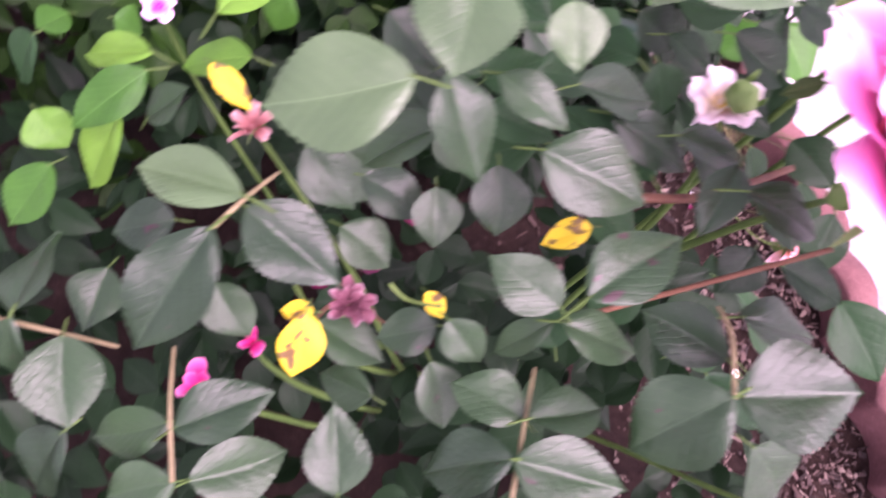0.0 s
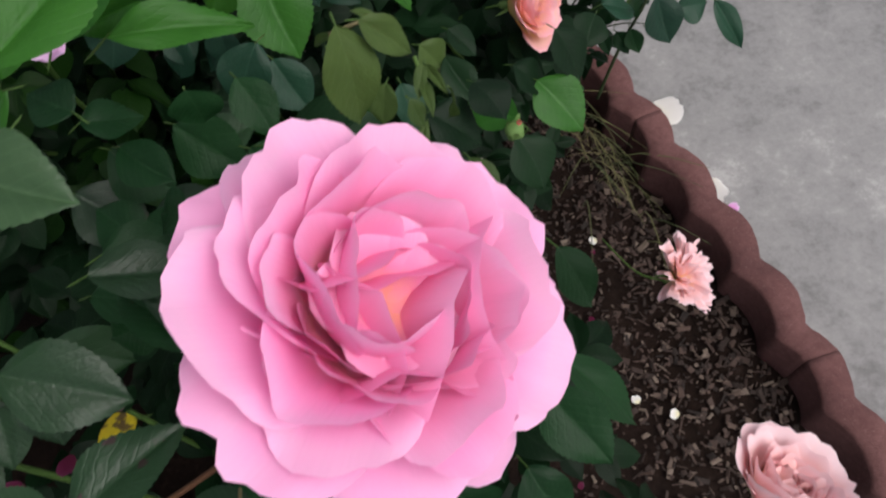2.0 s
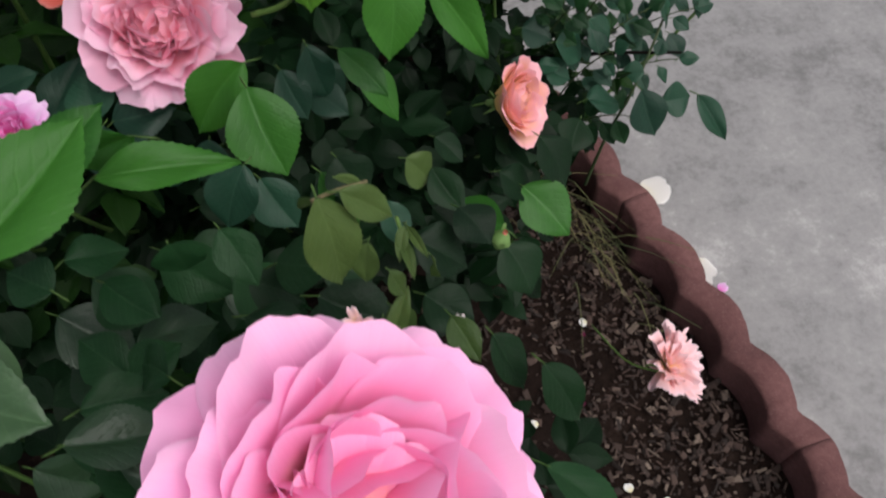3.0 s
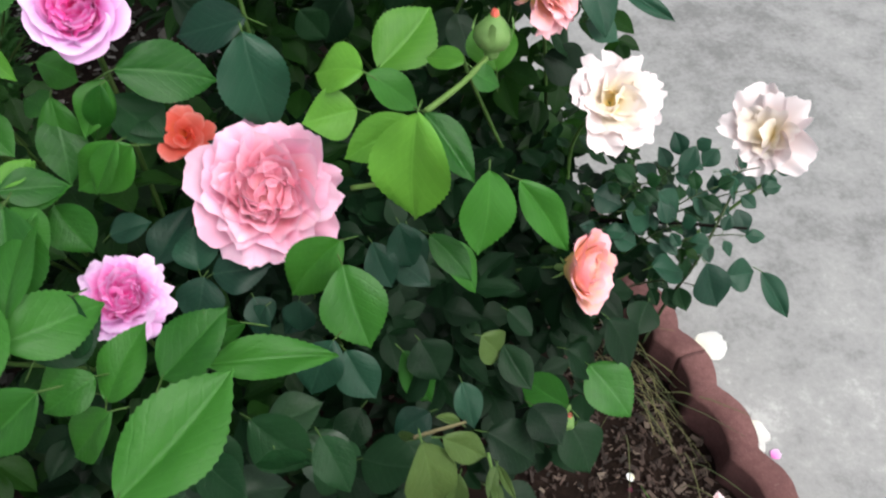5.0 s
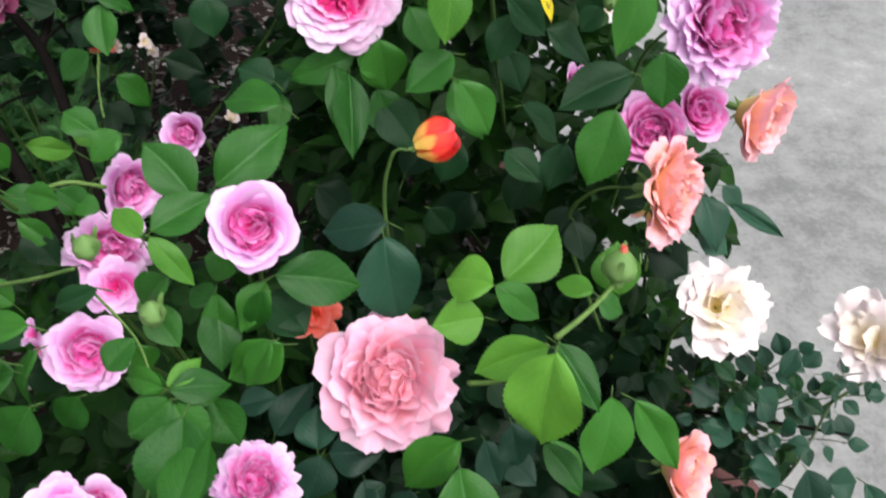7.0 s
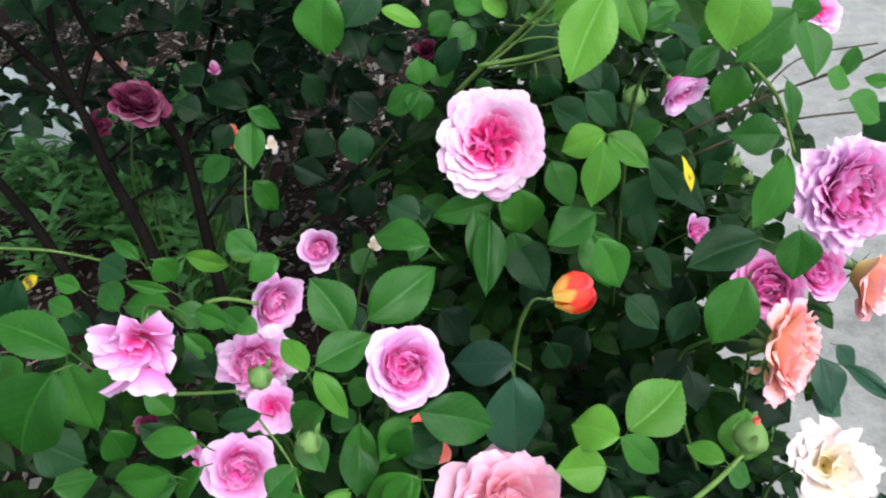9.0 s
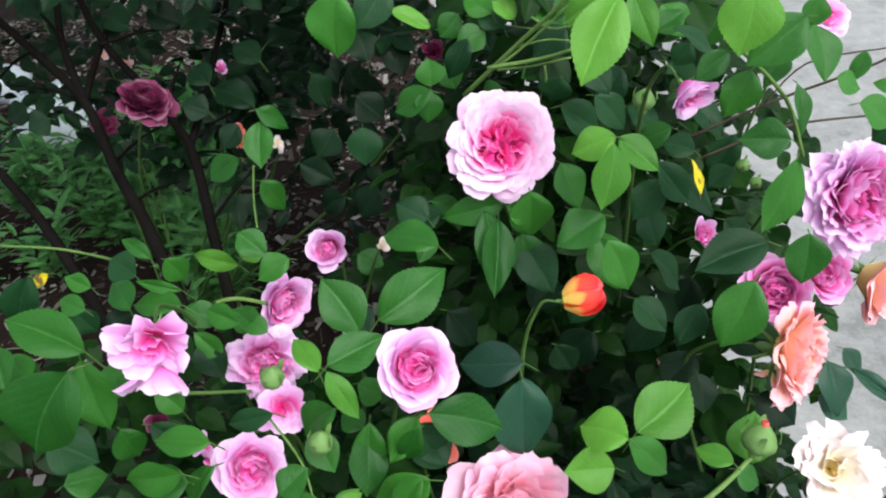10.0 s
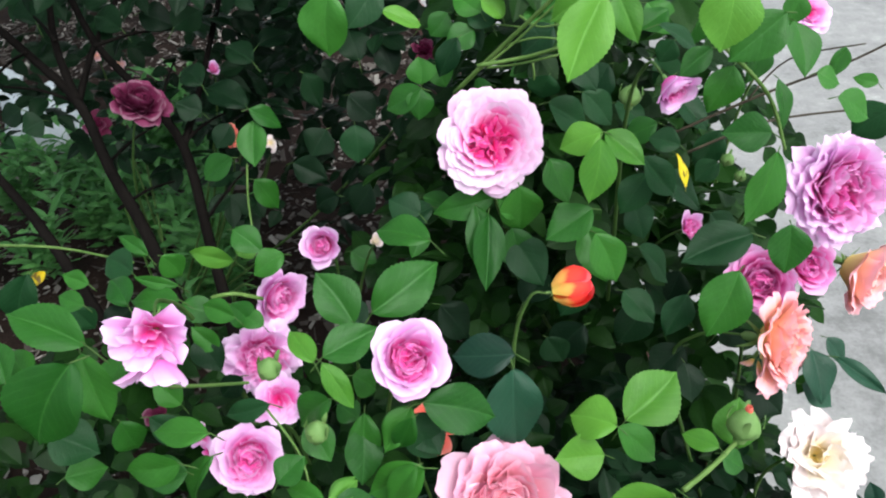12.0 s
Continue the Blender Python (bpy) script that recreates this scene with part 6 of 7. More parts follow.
cane(back_bush, smooth_path((0.174, 1.058, 0.830), (0.223, 1.035, 0.892), (0.265, 1.007, 0.948), (0.277, 1.002, 0.974)), 0.0026, 0.0016, STEM_GREEN)
cane(back_bush, smooth_path((0.199, 1.002, 0.885), (0.244, 1.001, 0.895), (0.272, 0.981, 0.913)), 0.0021, 0.0015, STEM_GREEN)
cane(back_bush, smooth_path((0.392, 1.067, 0.777), (0.479, 1.057, 0.834), (0.552, 1.039, 0.882), (0.610, 1.030, 0.930)), 0.0017, 0.0010, STEM_TWIG)
cane(back_bush, smooth_path((0.422, 1.061, 0.765), (0.501, 1.071, 0.799), (0.587, 1.069, 0.816)), 0.0017, 0.0010, STEM_TWIG)
cane(back_bush, smooth_path((0.400, 0.936, 0.935), (0.444, 0.935, 0.894), (0.467, 0.927, 0.847)), 0.0020, 0.0014, STEM_GREEN)
cane(left_bush, smooth_path((-0.307, 0.934, 0.705), (-0.207, 0.901, 0.731), (-0.111, 0.862, 0.748)), 0.0016, 0.0012, STEM_GREEN)
cane(left_bush, smooth_path((-0.032, 0.731, 0.729), (0.006, 0.721, 0.744), (0.046, 0.705, 0.767)), 0.0016, 0.0012, STEM_GREEN)
cane(left_bush, smooth_path((-0.023, 0.820, 0.746), (-0.004, 0.824, 0.748), (0.015, 0.838, 0.731)), 0.002, 0.0018, STEM_GREEN)
cane(left_bush, smooth_path((0.062, 0.689, 0.760), (0.089, 0.666, 0.742), (0.101, 0.645, 0.729)), 0.0010, 0.0008, STEM_GREEN)
cane(kerb_bush, smooth_path((0.623, 0.778, 0.196), (0.642, 0.786, 0.275), (0.668, 0.796, 0.340), (0.728, 0.863, 0.393)), 0.0022, 0.0014, STEM_DARK)
cane(kerb_bush, smooth_path((0.569, 0.861, 0.347), (0.642, 0.833, 0.362), (0.726, 0.814, 0.358)), 0.003, 0.0015, BARK)
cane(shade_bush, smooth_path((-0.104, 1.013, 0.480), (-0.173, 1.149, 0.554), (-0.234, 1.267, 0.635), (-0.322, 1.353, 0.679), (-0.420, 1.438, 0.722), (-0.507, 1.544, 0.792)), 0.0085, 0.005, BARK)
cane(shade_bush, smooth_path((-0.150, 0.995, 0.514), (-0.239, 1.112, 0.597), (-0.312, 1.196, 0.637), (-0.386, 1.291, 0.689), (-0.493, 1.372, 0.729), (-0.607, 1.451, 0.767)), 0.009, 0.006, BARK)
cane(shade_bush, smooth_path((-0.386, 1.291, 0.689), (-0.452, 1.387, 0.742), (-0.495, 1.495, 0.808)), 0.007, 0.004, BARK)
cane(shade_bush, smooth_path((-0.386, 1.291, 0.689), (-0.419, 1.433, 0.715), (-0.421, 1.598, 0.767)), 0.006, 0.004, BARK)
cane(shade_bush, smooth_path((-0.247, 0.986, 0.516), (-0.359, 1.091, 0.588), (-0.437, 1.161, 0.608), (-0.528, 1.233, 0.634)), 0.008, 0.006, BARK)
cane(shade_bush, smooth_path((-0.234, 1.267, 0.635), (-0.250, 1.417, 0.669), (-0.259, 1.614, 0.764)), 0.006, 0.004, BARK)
leaf(back_bush, 'yellow', (0.365, 0.881, 0.867), (0.378, 0.864, 0.844), 0.011, (0.373, -0.590, 0.716), 1)
leaf(near_bush, 'pale', (0.221, 0.382, 0.805), (0.259, 0.359, 0.803), 0.027, (-0.001, -0.249, 0.968), 6)
leaf(near_bush, 'pale', (0.200, 0.387, 0.782), (0.161, 0.390, 0.775), 0.025, (0.285, 0.019, 0.958), 2)
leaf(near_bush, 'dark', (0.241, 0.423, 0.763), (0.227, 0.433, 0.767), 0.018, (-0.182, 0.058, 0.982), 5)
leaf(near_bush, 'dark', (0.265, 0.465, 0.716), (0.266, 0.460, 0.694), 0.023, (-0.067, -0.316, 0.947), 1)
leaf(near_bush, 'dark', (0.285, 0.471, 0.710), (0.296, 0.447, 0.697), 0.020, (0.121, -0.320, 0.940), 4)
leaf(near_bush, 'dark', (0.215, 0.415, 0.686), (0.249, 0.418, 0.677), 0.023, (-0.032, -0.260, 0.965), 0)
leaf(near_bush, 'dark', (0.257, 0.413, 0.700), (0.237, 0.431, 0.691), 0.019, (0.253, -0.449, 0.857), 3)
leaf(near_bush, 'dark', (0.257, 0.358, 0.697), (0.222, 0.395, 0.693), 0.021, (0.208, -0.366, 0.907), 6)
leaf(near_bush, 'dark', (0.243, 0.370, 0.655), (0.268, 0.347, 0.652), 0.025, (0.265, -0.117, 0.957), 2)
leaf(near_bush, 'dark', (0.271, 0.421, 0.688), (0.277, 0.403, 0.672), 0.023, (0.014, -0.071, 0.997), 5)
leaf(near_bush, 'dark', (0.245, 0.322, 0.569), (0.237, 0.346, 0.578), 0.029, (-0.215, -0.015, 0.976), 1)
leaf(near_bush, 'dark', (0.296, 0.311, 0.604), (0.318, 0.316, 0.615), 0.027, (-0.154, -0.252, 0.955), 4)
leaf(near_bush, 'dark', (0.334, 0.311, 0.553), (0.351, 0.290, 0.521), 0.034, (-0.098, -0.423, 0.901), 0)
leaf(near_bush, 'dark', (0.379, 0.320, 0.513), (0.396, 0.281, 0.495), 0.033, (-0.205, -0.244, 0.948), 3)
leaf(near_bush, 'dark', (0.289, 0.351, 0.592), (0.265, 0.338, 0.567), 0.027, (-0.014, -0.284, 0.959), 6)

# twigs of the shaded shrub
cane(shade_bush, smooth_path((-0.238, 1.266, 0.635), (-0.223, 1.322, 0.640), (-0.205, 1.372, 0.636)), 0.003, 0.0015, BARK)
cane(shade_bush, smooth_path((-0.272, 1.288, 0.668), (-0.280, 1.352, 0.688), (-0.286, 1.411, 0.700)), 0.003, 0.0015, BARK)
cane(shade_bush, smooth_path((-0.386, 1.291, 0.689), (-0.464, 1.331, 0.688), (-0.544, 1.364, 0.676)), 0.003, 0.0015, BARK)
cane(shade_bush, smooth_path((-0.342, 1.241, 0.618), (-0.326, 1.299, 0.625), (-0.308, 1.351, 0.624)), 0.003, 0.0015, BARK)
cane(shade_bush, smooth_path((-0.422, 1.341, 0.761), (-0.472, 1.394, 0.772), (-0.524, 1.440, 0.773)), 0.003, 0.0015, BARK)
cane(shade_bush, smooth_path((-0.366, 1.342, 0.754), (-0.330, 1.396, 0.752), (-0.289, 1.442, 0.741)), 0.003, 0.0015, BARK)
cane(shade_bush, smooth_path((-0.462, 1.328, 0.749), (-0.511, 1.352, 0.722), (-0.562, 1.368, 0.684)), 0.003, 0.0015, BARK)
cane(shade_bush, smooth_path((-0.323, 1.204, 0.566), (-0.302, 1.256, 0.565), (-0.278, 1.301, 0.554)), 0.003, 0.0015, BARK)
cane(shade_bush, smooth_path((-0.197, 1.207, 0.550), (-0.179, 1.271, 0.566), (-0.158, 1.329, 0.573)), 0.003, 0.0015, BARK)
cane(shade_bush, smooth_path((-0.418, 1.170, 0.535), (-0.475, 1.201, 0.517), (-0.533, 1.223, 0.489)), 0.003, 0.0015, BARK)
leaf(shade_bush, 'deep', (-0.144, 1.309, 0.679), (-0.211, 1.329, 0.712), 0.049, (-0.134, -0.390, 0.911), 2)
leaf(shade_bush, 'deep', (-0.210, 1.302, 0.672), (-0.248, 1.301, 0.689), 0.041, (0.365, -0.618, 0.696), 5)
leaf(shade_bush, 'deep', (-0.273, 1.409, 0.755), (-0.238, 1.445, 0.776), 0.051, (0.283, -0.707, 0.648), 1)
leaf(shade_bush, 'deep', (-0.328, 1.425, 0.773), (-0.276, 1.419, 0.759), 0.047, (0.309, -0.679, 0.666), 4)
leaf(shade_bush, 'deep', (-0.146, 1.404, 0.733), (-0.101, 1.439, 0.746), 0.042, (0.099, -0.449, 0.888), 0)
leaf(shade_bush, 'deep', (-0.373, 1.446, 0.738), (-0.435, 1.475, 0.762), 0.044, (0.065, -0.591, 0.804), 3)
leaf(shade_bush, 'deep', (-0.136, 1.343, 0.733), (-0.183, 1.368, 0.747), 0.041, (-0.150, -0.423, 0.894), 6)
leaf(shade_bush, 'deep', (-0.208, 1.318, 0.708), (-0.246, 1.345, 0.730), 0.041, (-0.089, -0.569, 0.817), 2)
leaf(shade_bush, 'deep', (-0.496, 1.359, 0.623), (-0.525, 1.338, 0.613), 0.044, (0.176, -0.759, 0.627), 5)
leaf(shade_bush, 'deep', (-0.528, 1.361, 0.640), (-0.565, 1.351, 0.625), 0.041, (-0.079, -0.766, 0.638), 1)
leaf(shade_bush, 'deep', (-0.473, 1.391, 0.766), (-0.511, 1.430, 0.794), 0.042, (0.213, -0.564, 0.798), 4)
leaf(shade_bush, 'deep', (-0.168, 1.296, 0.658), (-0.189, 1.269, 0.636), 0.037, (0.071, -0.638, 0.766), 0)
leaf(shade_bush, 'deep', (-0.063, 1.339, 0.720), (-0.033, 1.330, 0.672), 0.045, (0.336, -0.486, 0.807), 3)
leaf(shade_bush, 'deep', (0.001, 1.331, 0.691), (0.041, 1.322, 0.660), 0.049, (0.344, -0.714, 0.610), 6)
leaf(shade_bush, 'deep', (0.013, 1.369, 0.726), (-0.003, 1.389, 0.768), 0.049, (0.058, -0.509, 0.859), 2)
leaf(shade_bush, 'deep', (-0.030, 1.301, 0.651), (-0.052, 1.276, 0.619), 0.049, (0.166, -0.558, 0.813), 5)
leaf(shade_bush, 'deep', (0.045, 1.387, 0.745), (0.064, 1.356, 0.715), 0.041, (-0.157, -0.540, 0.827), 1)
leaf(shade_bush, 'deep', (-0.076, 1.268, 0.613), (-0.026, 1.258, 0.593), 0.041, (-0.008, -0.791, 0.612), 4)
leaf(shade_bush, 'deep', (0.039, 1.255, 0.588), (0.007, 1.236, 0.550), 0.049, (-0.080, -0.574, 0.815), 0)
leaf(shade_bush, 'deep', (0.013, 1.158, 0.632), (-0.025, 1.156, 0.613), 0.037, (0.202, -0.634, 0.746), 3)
leaf(shade_bush, 'mid', (-0.127, 1.175, 0.675), (-0.167, 1.165, 0.645), 0.037, (0.170, -0.590, 0.789), 6)
leaf(shade_bush, 'mid', (-0.096, 1.158, 0.653), (-0.063, 1.155, 0.612), 0.034, (0.354, -0.564, 0.746), 2)
leaf(shade_bush, 'mid', (0.031, 1.119, 0.570), (0.067, 1.113, 0.549), 0.037, (0.153, -0.652, 0.742), 5)
leaf(shade_bush, 'mid', (0.107, 1.347, 0.787), (0.151, 1.378, 0.792), 0.039, (0.174, -0.676, 0.716), 1)
leaf(shade_bush, 'mid', (0.179, 1.293, 0.787), (0.207, 1.324, 0.798), 0.029, (0.003, -0.570, 0.821), 4)
cane(near_bush, smooth_path((0.123, 0.320, 0.638), (0.135, 0.327, 0.642), (0.153, 0.319, 0.630)), 0.0012, 0.0006, STEM_RED)
cane(near_bush, smooth_path((0.133, 0.337, 0.634), (0.143, 0.327, 0.632), (0.132, 0.319, 0.617)), 0.001, 0.0005, STEM_RED)
cane(near_bush, smooth_path((0.153, 0.323, 0.675), (0.160, 0.317, 0.673), (0.172, 0.311, 0.683)), 0.0008, 0.0005, STEM_GREEN)
cane(near_bush, smooth_path((0.118, 0.317, 0.690), (0.123, 0.307, 0.697), (0.128, 0.298, 0.705)), 0.0008, 0.0005, STEM_GREEN)
cane(near_bush, smooth_path((0.358, 0.442, 0.732), (0.359, 0.430, 0.731), (0.360, 0.418, 0.730)), 0.0009, 0.0005, STEM_GREEN)
cane(near_bush, smooth_path((0.328, 0.446, 0.749), (0.339, 0.447, 0.751), (0.350, 0.450, 0.748)), 0.0009, 0.0006, STEM_TAN)
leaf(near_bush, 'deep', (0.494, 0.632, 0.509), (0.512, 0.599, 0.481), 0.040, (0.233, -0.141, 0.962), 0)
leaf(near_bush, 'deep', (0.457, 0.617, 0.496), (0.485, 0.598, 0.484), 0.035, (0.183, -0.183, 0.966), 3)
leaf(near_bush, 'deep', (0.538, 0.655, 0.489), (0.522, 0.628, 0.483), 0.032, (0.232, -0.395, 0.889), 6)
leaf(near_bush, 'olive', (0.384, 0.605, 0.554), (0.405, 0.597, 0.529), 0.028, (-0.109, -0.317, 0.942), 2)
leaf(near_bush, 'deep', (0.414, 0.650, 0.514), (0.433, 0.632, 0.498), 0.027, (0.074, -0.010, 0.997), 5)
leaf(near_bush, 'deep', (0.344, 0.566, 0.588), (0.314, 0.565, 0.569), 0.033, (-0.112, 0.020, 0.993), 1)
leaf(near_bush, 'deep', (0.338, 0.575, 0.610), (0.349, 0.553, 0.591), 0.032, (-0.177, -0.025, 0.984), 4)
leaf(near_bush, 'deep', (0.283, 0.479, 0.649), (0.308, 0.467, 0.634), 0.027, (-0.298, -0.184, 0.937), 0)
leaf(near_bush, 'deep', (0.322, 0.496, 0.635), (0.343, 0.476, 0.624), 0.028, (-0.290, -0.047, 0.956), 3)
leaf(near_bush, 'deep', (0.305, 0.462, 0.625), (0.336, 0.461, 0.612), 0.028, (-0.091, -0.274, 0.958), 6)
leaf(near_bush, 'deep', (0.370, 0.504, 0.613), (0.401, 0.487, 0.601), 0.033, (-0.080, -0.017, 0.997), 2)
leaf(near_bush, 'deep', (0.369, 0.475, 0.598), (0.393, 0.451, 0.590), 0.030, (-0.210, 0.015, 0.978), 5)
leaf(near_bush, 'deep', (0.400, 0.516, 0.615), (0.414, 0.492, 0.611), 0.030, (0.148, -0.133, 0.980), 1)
leaf(near_bush, 'dark', (-0.024, 0.477, 0.616), (-0.044, 0.466, 0.589), 0.029, (-0.129, -0.168, 0.977), 4)
leaf(near_bush, 'mid', (-0.012, 0.496, 0.609), (-0.026, 0.485, 0.614), 0.027, (-0.214, 0.099, 0.972), 0)
leaf(near_bush, 'mid', (0.028, 0.459, 0.655), (0.040, 0.459, 0.643), 0.021, (-0.324, -0.202, 0.924), 3)
bloom(shade_bush, 'coral', (-0.225, 1.415, 0.579), (0.163, -0.472, 0.866), 0.0184, count=10, seed=61, style='loose')
bloom(shade_bush, 'cream', (-0.146, 1.385, 0.579), (0.373, -0.590, 0.716), 0.0126, count=8, seed=62, style='loose')
bloom(shade_bush, 'magenta', (-0.462, 1.446, 0.573), (0.366, -0.508, 0.780), 0.0249, count=12, seed=63, style='loose')
leaf(left_bush, 'yellow', (-0.190, 0.849, 0.744), (-0.209, 0.840, 0.732), 0.010, (0.139, -0.643, 0.753), 1)
leaf(left_bush, 'deep', (0.138, 0.747, 0.769), (0.119, 0.741, 0.742), 0.021, (0.286, -0.686, 0.669), 2)
leaf(left_bush, 'mid', (0.009, 0.784, 0.772), (0.027, 0.785, 0.747), 0.023, (-0.008, -0.541, 0.841), 5)
leaf(left_bush, 'deep', (-0.020, 0.771, 0.745), (0.000, 0.754, 0.724), 0.027, (0.043, -0.734, 0.677), 1)
leaf(left_bush, 'mid', (-0.142, 0.724, 0.738), (-0.162, 0.737, 0.754), 0.031, (-0.065, -0.769, 0.636), 4)
leaf(left_bush, 'mid', (-0.064, 0.831, 0.782), (-0.052, 0.835, 0.754), 0.024, (0.165, -0.650, 0.742), 0)
leaf(left_bush, 'deep', (0.045, 0.777, 0.690), (0.019, 0.763, 0.653), 0.024, (0.324, -0.441, 0.837), 3)
leaf(left_bush, 'mid', (-0.024, 0.726, 0.714), (-0.044, 0.729, 0.735), 0.022, (-0.047, -0.512, 0.858), 6)
leaf(left_bush, 'deep', (-0.103, 0.782, 0.740), (-0.085, 0.795, 0.755), 0.026, (-0.202, -0.767, 0.609), 2)
leaf(back_bush, 'mid', (0.243, 1.080, 0.917), (0.272, 1.068, 0.894), 0.033, (0.224, -0.763, 0.607), 5)
leaf(back_bush, 'dark', (0.211, 1.080, 0.893), (0.188, 1.098, 0.909), 0.031, (0.119, -0.457, 0.881), 1)
leaf(back_bush, 'dark', (0.270, 1.048, 0.907), (0.240, 1.034, 0.884), 0.032, (-0.065, -0.772, 0.632), 4)
leaf(back_bush, 'dark', (0.332, 1.087, 0.852), (0.306, 1.071, 0.821), 0.038, (0.244, -0.438, 0.865), 0)
leaf(back_bush, 'mid', (0.363, 1.097, 0.913), (0.390, 1.075, 0.894), 0.035, (-0.105, -0.774, 0.624), 3)
leaf(back_bush, 'dark', (0.411, 1.123, 0.910), (0.383, 1.098, 0.890), 0.034, (-0.064, -0.610, 0.790), 6)
leaf(back_bush, 'dark', (0.377, 1.092, 0.857), (0.416, 1.085, 0.818), 0.037, (0.153, -0.680, 0.718), 2)
leaf(back_bush, 'dark', (0.408, 1.097, 0.812), (0.444, 1.077, 0.784), 0.037, (0.083, -0.500, 0.862), 5)
leaf(back_bush, 'dark', (0.341, 1.072, 0.816), (0.375, 1.053, 0.801), 0.034, (0.102, -0.440, 0.892), 1)
leaf(back_bush, 'mid', (0.436, 1.149, 0.895), (0.419, 1.138, 0.850), 0.037, (0.327, -0.526, 0.785), 4)
leaf(back_bush, 'dark', (0.301, 1.029, 0.848), (0.336, 1.022, 0.817), 0.033, (-0.054, -0.628, 0.776), 0)
leaf(back_bush, 'dark', (0.454, 1.072, 0.787), (0.437, 1.055, 0.742), 0.035, (0.127, -0.560, 0.818), 3)
leaf(back_bush, 'mid', (0.258, 1.063, 0.861), (0.230, 1.057, 0.851), 0.026, (-0.136, -0.527, 0.839), 6)
leaf(back_bush, 'dark', (0.398, 1.060, 0.737), (0.454, 1.051, 0.710), 0.042, (0.300, -0.361, 0.883), 2)
leaf(back_bush, 'dark', (0.446, 1.017, 0.718), (0.483, 1.010, 0.674), 0.041, (-0.026, -0.443, 0.896), 5)
leaf(back_bush, 'dark', (0.368, 0.972, 0.704), (0.414, 0.970, 0.664), 0.040, (0.221, -0.407, 0.886), 1)
leaf(back_bush, 'dark', (0.175, 1.130, 0.885), (0.200, 1.103, 0.860), 0.029, (0.071, -0.673, 0.736), 4)
leaf(back_bush, 'deep', (0.373, 0.926, 0.670), (0.350, 0.905, 0.627), 0.039, (0.047, -0.726, 0.686), 0)
leaf(back_bush, 'deep', (0.316, 0.922, 0.639), (0.284, 0.905, 0.604), 0.040, (0.124, -0.411, 0.903), 3)
leaf(back_bush, 'deep', (0.425, 0.935, 0.602), (0.393, 0.914, 0.571), 0.041, (-0.070, -0.672, 0.737), 6)
leaf(back_bush, 'deep', (0.167, 0.921, 0.659), (0.203, 0.911, 0.625), 0.040, (0.079, -0.415, 0.906), 2)
leaf(back_bush, 'deep', (0.144, 0.913, 0.618), (0.110, 0.894, 0.585), 0.041, (-0.022, -0.709, 0.705), 5)
leaf(back_bush, 'deep', (0.252, 0.927, 0.660), (0.280, 0.964, 0.676), 0.037, (-0.174, -0.633, 0.754), 1)
bloom(near_bush, 'cream', (0.300, 0.408, 0.683), (-0.35, 0.10, 0.93), 0.0180, count=12, seed=71, style='loose', ruffle=2.4, frill=2.4, slim=0.8, stem=0.03, label='spent whitish bloom, half withered')
green_bud(near_bush, (0.306, 0.404, 0.688), (0.1, -0.3, 0.9), 0.0075, seed=72)
leaf(near_bush, 'olive', (0.290, 0.361, 0.764), (0.278, 0.361, 0.757), 0.007, (0.276, -0.202, 0.940), 4)
leaf(left_bush, 'mid', (-0.100, 0.762, 0.784), (-0.125, 0.768, 0.789), 0.018, (-0.029, -0.587, 0.809), 0)
leaf(left_bush, 'mid', (-0.073, 0.776, 0.773), (-0.098, 0.800, 0.787), 0.023, (0.146, -0.398, 0.906), 3)
leaf(left_bush, 'mid', (0.020, 0.765, 0.775), (-0.011, 0.776, 0.777), 0.020, (-0.133, -0.741, 0.658), 6)
leaf(left_bush, 'mid', (-0.047, 0.681, 0.745), (-0.037, 0.677, 0.713), 0.025, (0.351, -0.514, 0.782), 2)
leaf(left_bush, 'mid', (-0.096, 0.663, 0.698), (-0.072, 0.682, 0.688), 0.026, (-0.050, -0.720, 0.692), 5)
leaf(left_bush, 'mid', (0.110, 0.758, 0.723), (0.131, 0.762, 0.701), 0.027, (0.300, -0.594, 0.746), 1)
leaf(left_bush, 'mid', (0.119, 0.727, 0.707), (0.100, 0.738, 0.712), 0.022, (0.150, -0.484, 0.862), 4)
leaf(left_bush, 'mid', (0.035, 0.780, 0.753), (0.015, 0.788, 0.762), 0.018, (0.166, -0.400, 0.901), 0)
leaf(left_bush, 'mid', (0.037, 0.852, 0.772), (0.012, 0.834, 0.766), 0.024, (0.197, -0.384, 0.902), 3)
leaf(left_bush, 'mid', (-0.145, 0.705, 0.752), (-0.164, 0.729, 0.774), 0.030, (-0.069, -0.679, 0.731), 6)
leaf(left_bush, 'mid', (-0.070, 0.744, 0.748), (-0.084, 0.721, 0.727), 0.027, (0.031, -0.419, 0.908), 2)
leaf(left_bush, 'mid', (-0.002, 0.768, 0.736), (-0.024, 0.773, 0.755), 0.021, (-0.029, -0.776, 0.631), 5)
leaf(left_bush, 'deep', (-0.004, 0.675, 0.700), (0.023, 0.684, 0.677), 0.026, (0.145, -0.770, 0.621), 1)
leaf(left_bush, 'deep', (0.027, 0.737, 0.739), (0.005, 0.733, 0.715), 0.020, (0.241, -0.742, 0.626), 4)
leaf(near_bush, 'fresh', (0.095, 0.389, 0.751), (0.125, 0.406, 0.766), 0.021, (-0.282, -0.160, 0.946), 0)
leaf(near_bush, 'fresh', (0.090, 0.410, 0.760), (0.102, 0.435, 0.755), 0.018, (-0.252, -0.158, 0.955), 3)
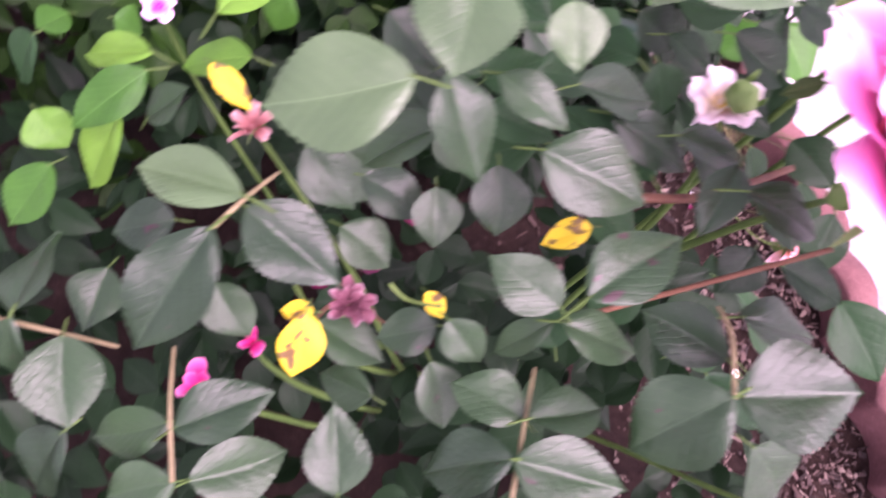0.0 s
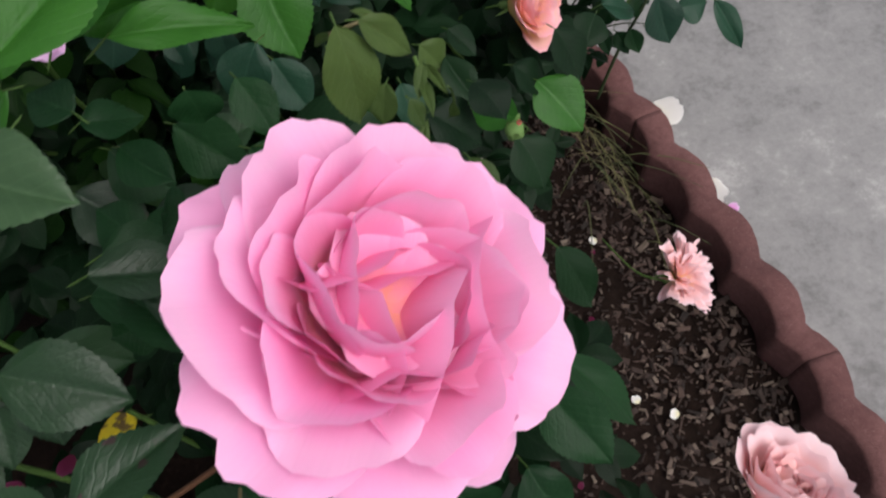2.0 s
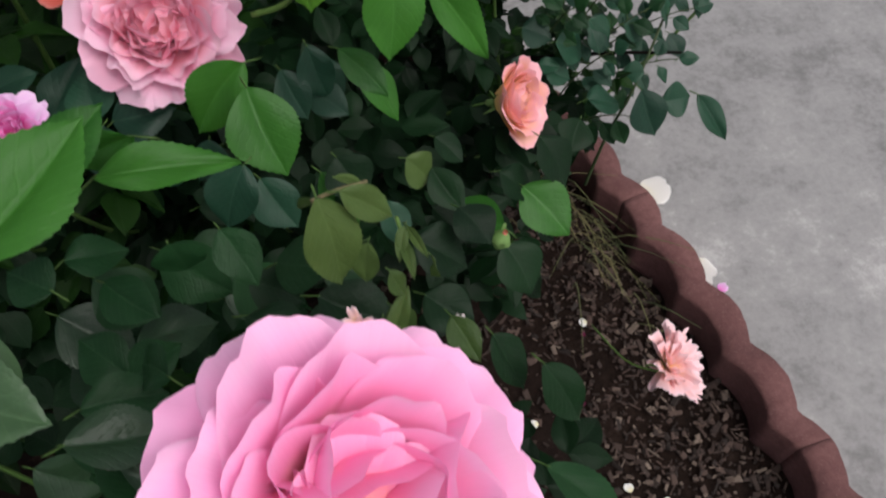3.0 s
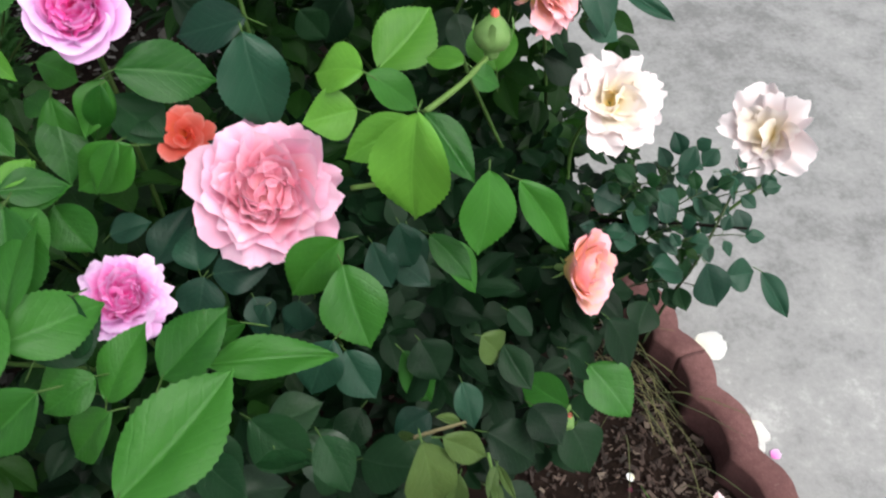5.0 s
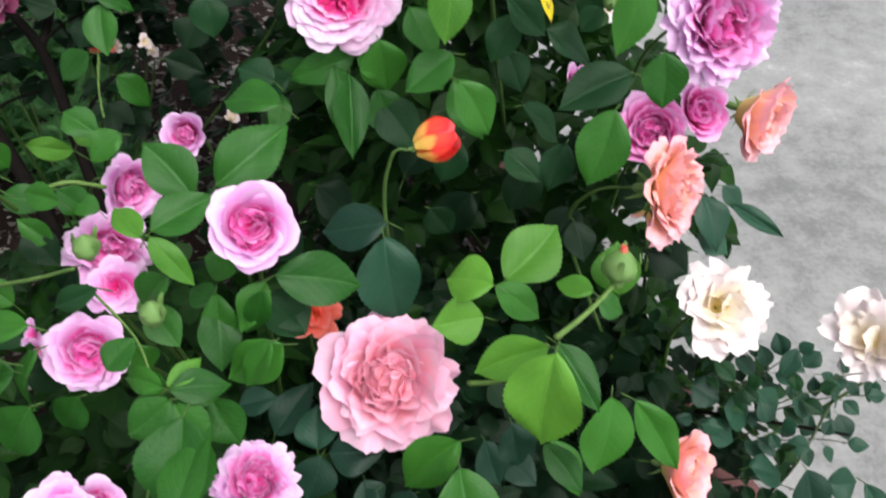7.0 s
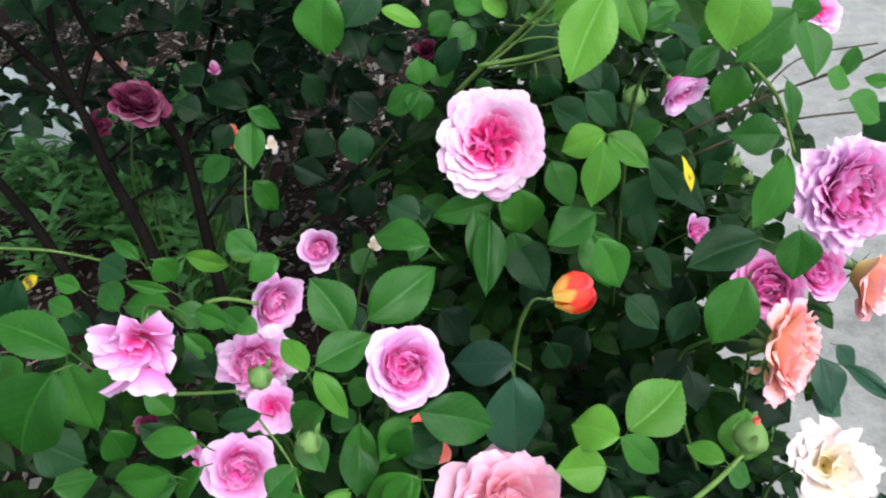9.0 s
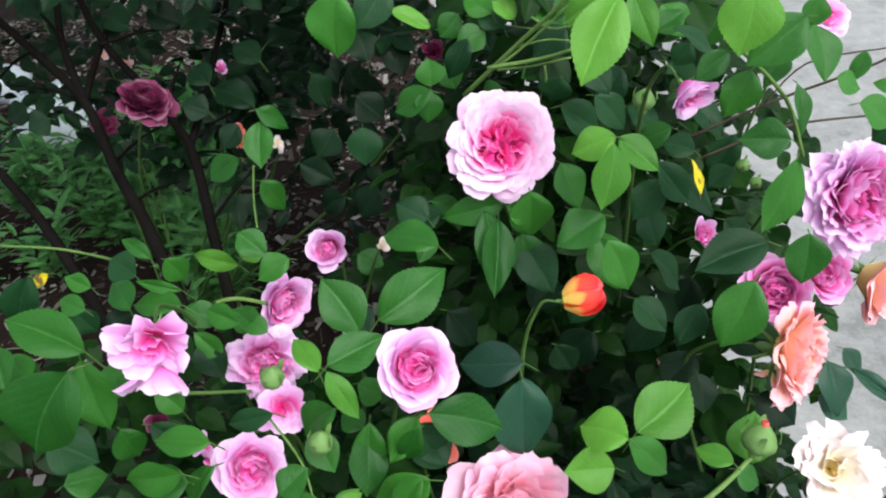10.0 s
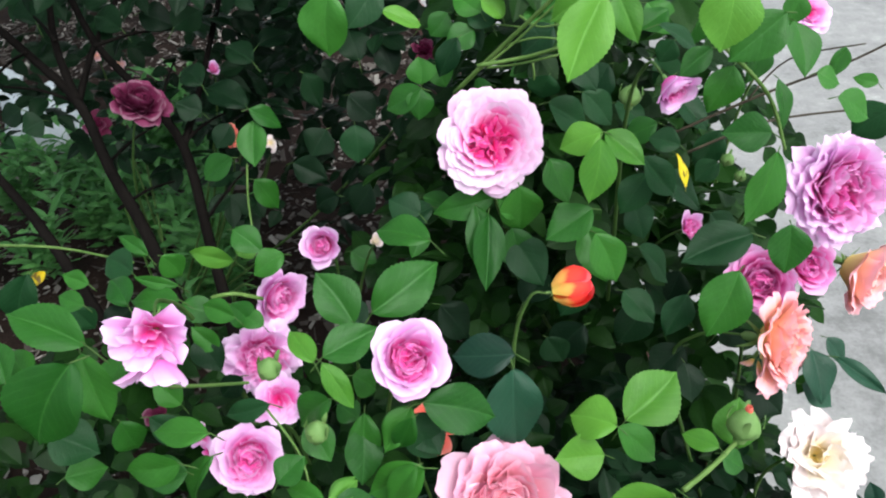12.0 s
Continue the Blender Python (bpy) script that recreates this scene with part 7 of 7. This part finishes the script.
leaf(near_bush, 'pale', (0.238, 0.395, 0.794), (0.229, 0.376, 0.779), 0.034, (-0.320, -0.305, 0.897), 6)
leaf(near_bush, 'mid', (0.143, 0.523, 0.741), (0.187, 0.543, 0.739), 0.033, (0.255, -0.489, 0.834), 2)
leaf(near_bush, 'mid', (0.163, 0.500, 0.734), (0.121, 0.487, 0.705), 0.029, (0.012, -0.445, 0.896), 5)
leaf(near_bush, 'mid', (0.177, 0.519, 0.710), (0.151, 0.505, 0.709), 0.022, (-0.188, -0.375, 0.908), 1)
leaf(near_bush, 'mid', (0.137, 0.538, 0.763), (0.146, 0.501, 0.743), 0.028, (0.038, -0.167, 0.985), 4)
leaf(near_bush, 'mid', (0.179, 0.508, 0.693), (0.142, 0.501, 0.662), 0.027, (-0.242, -0.339, 0.909), 0)
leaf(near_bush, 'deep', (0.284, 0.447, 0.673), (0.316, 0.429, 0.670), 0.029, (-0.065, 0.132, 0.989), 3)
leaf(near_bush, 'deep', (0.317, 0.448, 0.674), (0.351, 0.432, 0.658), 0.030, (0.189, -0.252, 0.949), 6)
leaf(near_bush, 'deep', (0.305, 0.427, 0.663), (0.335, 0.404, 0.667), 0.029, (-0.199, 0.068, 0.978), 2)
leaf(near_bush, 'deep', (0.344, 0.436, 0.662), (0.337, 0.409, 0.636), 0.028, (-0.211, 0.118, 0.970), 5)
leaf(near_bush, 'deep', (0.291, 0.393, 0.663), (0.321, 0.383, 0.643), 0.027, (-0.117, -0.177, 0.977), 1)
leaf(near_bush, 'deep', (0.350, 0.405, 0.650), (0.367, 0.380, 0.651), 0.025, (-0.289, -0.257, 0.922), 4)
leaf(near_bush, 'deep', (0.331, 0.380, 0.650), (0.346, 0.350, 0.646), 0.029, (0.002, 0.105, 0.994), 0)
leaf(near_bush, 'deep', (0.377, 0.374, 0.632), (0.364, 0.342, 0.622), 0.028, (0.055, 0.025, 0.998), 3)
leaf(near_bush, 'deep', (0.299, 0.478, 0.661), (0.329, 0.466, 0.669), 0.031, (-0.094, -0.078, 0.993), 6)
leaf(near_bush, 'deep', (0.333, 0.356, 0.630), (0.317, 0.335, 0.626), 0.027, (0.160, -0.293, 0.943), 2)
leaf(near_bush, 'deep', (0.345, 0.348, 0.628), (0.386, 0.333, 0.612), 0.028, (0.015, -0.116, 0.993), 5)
cane(kerb_bush, smooth_path((0.614, 0.524, 0.200), (0.593, 0.552, 0.178), (0.581, 0.616, 0.144)), 0.0013, 0.001, STEM_GREEN)
bloom(shade_bush, 'coral', (-0.266, 1.498, 0.523), (0.160, -0.558, 0.814), 0.0219, count=14, seed=81, style='loose', stem=0.03)
bloom(shade_bush, 'cream', (-0.247, 1.504, 0.512), (0.160, -0.558, 0.814), 0.0130, count=8, seed=82, style='loose', stem=0.03)
bloom(shade_bush, 'cream', (-0.189, 1.503, 0.504), (0.265, -0.619, 0.740), 0.0140, count=8, seed=83, style='loose', stem=0.03)
bloom(shade_bush, 'mauve', (-0.276, 1.525, 0.642), (0.153, -0.468, 0.870), 0.0153, count=10, seed=84, style='cup', opening=0.4, stem=0.03)
bloom(shade_bush, 'blush', (-0.485, 1.607, 0.610), (0.160, -0.558, 0.814), 0.0165, count=8, seed=85, style='loose', stem=0.03)
bloom(shade_bush, 'blush', (-0.538, 1.631, 0.616), (0.160, -0.558, 0.814), 0.0146, count=8, seed=86, style='loose', stem=0.03)
cane(left_bush, smooth_path((-0.076, 1.094, 0.715), (-0.057, 1.029, 0.711), (-0.042, 0.987, 0.703)), 0.0012, 0.001, STEM_GREEN)
cane(back_bush, smooth_path((0.206, 1.019, 0.877), (0.235, 1.017, 0.904), (0.269, 1.002, 0.946)), 0.0014, 0.001, STEM_GREEN)
cane(back_bush, smooth_path((0.208, 1.018, 0.876), (0.238, 1.004, 0.887), (0.273, 0.993, 0.901)), 0.0013, 0.001, STEM_GREEN)
cane(back_bush, smooth_path((0.225, 1.033, 0.893), (0.253, 1.030, 0.902), (0.279, 1.021, 0.904)), 0.0011, 0.0008, STEM_GREEN)
cane(back_bush, smooth_path((0.237, 1.051, 0.915), (0.255, 1.037, 0.910), (0.275, 1.030, 0.916)), 0.0011, 0.0008, STEM_GREEN)
cane(back_bush, smooth_path((0.251, 1.015, 0.883), (0.253, 1.015, 0.867), (0.249, 1.024, 0.845)), 0.0011, 0.0008, STEM_GREEN)
cane(back_bush, smooth_path((0.157, 1.110, 0.871), (0.193, 1.101, 0.887), (0.238, 1.064, 0.899)), 0.0011, 0.0008, STEM_GREEN)
leaf(back_bush, 'mid', (0.199, 1.087, 0.904), (0.170, 1.102, 0.921), 0.028, (0.161, -0.749, 0.642), 1)
leaf(back_bush, 'mid', (0.193, 1.081, 0.889), (0.166, 1.065, 0.880), 0.030, (0.353, -0.629, 0.693), 4)
leaf(back_bush, 'mid', (0.164, 1.105, 0.897), (0.147, 1.091, 0.878), 0.029, (0.304, -0.722, 0.622), 0)
leaf(back_bush, 'fresh', (0.221, 1.071, 0.905), (0.204, 1.077, 0.925), 0.024, (0.344, -0.386, 0.856), 3)
leaf(back_bush, 'mid', (0.253, 1.069, 0.912), (0.275, 1.091, 0.921), 0.024, (-0.185, -0.616, 0.766), 6)
leaf(back_bush, 'mid', (0.152, 1.091, 0.848), (0.165, 1.080, 0.828), 0.029, (0.257, -0.695, 0.671), 2)
leaf(back_bush, 'mid', (0.212, 1.059, 0.839), (0.190, 1.060, 0.826), 0.025, (0.041, -0.690, 0.723), 5)
leaf(back_bush, 'deep', (0.393, 1.029, 0.615), (0.446, 1.020, 0.574), 0.049, (0.090, -0.644, 0.760), 1)
leaf(back_bush, 'deep', (0.434, 1.038, 0.622), (0.417, 1.017, 0.575), 0.042, (-0.060, -0.574, 0.816), 4)
leaf(back_bush, 'deep', (0.517, 0.973, 0.507), (0.560, 0.948, 0.486), 0.049, (-0.020, -0.784, 0.620), 0)
leaf(back_bush, 'deep', (0.519, 0.985, 0.541), (0.560, 0.973, 0.501), 0.042, (0.225, -0.446, 0.866), 3)
leaf(back_bush, 'deep', (0.484, 1.011, 0.585), (0.523, 1.004, 0.540), 0.042, (-0.217, -0.697, 0.684), 6)

leaf(back_bush, 'dark', (0.540, 0.921, 0.891), (0.513, 0.922, 0.867), 0.034, (0.10, -0.60, 0.78), 2)
leaf(back_bush, 'mid', (0.534, 1.024, 0.900), (0.525, 1.016, 0.873), 0.020, (0.20, -0.60, 0.70), 5)
leaf(back_bush, 'mid', (0.561, 1.000, 0.876), (0.542, 1.008, 0.880), 0.014, (0.0, -0.70, 0.70), 1)
leaf(back_bush, 'mid', (0.477, 1.010, 0.953), (0.470, 1.002, 0.926), 0.026, (0.30, -0.55, 0.70), 4)
leaf(back_bush, 'mid', (0.370, 0.991, 0.836), (0.340, 0.990, 0.823), 0.026, (0.15, -0.60, 0.75), 0)
leaf(back_bush, 'mid', (0.356, 1.076, 0.894), (0.380, 1.080, 0.916), 0.028, (-0.10, -0.65, 0.70), 3)
leaf(back_bush, 'dark', (0.452, 1.046, 0.763), (0.430, 1.041, 0.742), 0.026, (0.10, -0.50, 0.80), 6)
cane(back_bush, smooth_path((0.470, 1.058, 0.830), (0.500, 1.060, 0.872), (0.548, 1.020, 0.905)), 0.0010, 0.0007, STEM_TWIG)
green_bud(back_bush, (0.455, 1.030, 0.775), (0.1, -0.2, 0.95), 0.0068, seed=91)
green_bud(back_bush, (0.468, 1.020, 0.762), (0.3, -0.2, 0.90), 0.0060, seed=92)

# ---- leaves in the depth of the bushes, their greens darkened to stand for shade ----
foliage(near_bush, FILL_SHADED, 1300, ((-0.30, 0.46), (0.05, 0.60), (0.05, 0.46)), 0.045, 21)
foliage(middle_bush, FILL_SHADED, 2600, ((-0.10, 0.56), (0.66, 1.10), (0.06, 0.46)), 0.040, 22)
foliage(left_bush, FILL_HALF_SHADED, 2200, ((-0.60, 0.22), (0.62, 1.08), (0.10, 0.56)), 0.042, 23)
foliage(kerb_bush, FILL_SHADED, 420, ((0.48, 0.70), (0.84, 1.10), (0.10, 0.36)), 0.026, 24)
foliage(kerb_bush, FILL_HALF_SHADED, 420, ((0.50, 0.68), (0.82, 1.02), (0.16, 0.40)), 0.018, 27)
foliage(back_bush, FILL_HALF_SHADED, 3200, ((0.06, 0.62), (1.0, 1.6), (0.12, 0.72)), 0.042, 25)
foliage(shade_bush, FILL_SHADED, 1500, ((-0.95, 0.0), (1.35, 2.1), (0.50, 0.95)), 0.042, 26)
foliage(shade_bush, FILL_SHADED, 1800, ((-0.35, 0.32), (1.35, 2.1), (0.30, 0.95)), 0.042, 31)
# Unseen canopy above the view, added only to shadow the ground and stems.
foliage(shade_bush, FILL_SHADED, 2600, ((-1.2, 0.25), (1.2, 2.3), (1.0, 1.6)), 0.045, 28)
foliage(back_bush, FILL_HALF_SHADED, 1000, ((0.16, 0.46), (1.08, 1.5), (0.62, 1.0)), 0.042, 29)
foliage(shade_bush, FILL_SHADED, 1500, ((-1.6, -0.7), (1.7, 2.7), (0.75, 1.5)), 0.05, 30)
foliage(shade_bush, FILL_SHADED, 1500, ((-2.3, -1.0), (2.75, 3.6), (0.15, 1.6)), 0.055, 32)
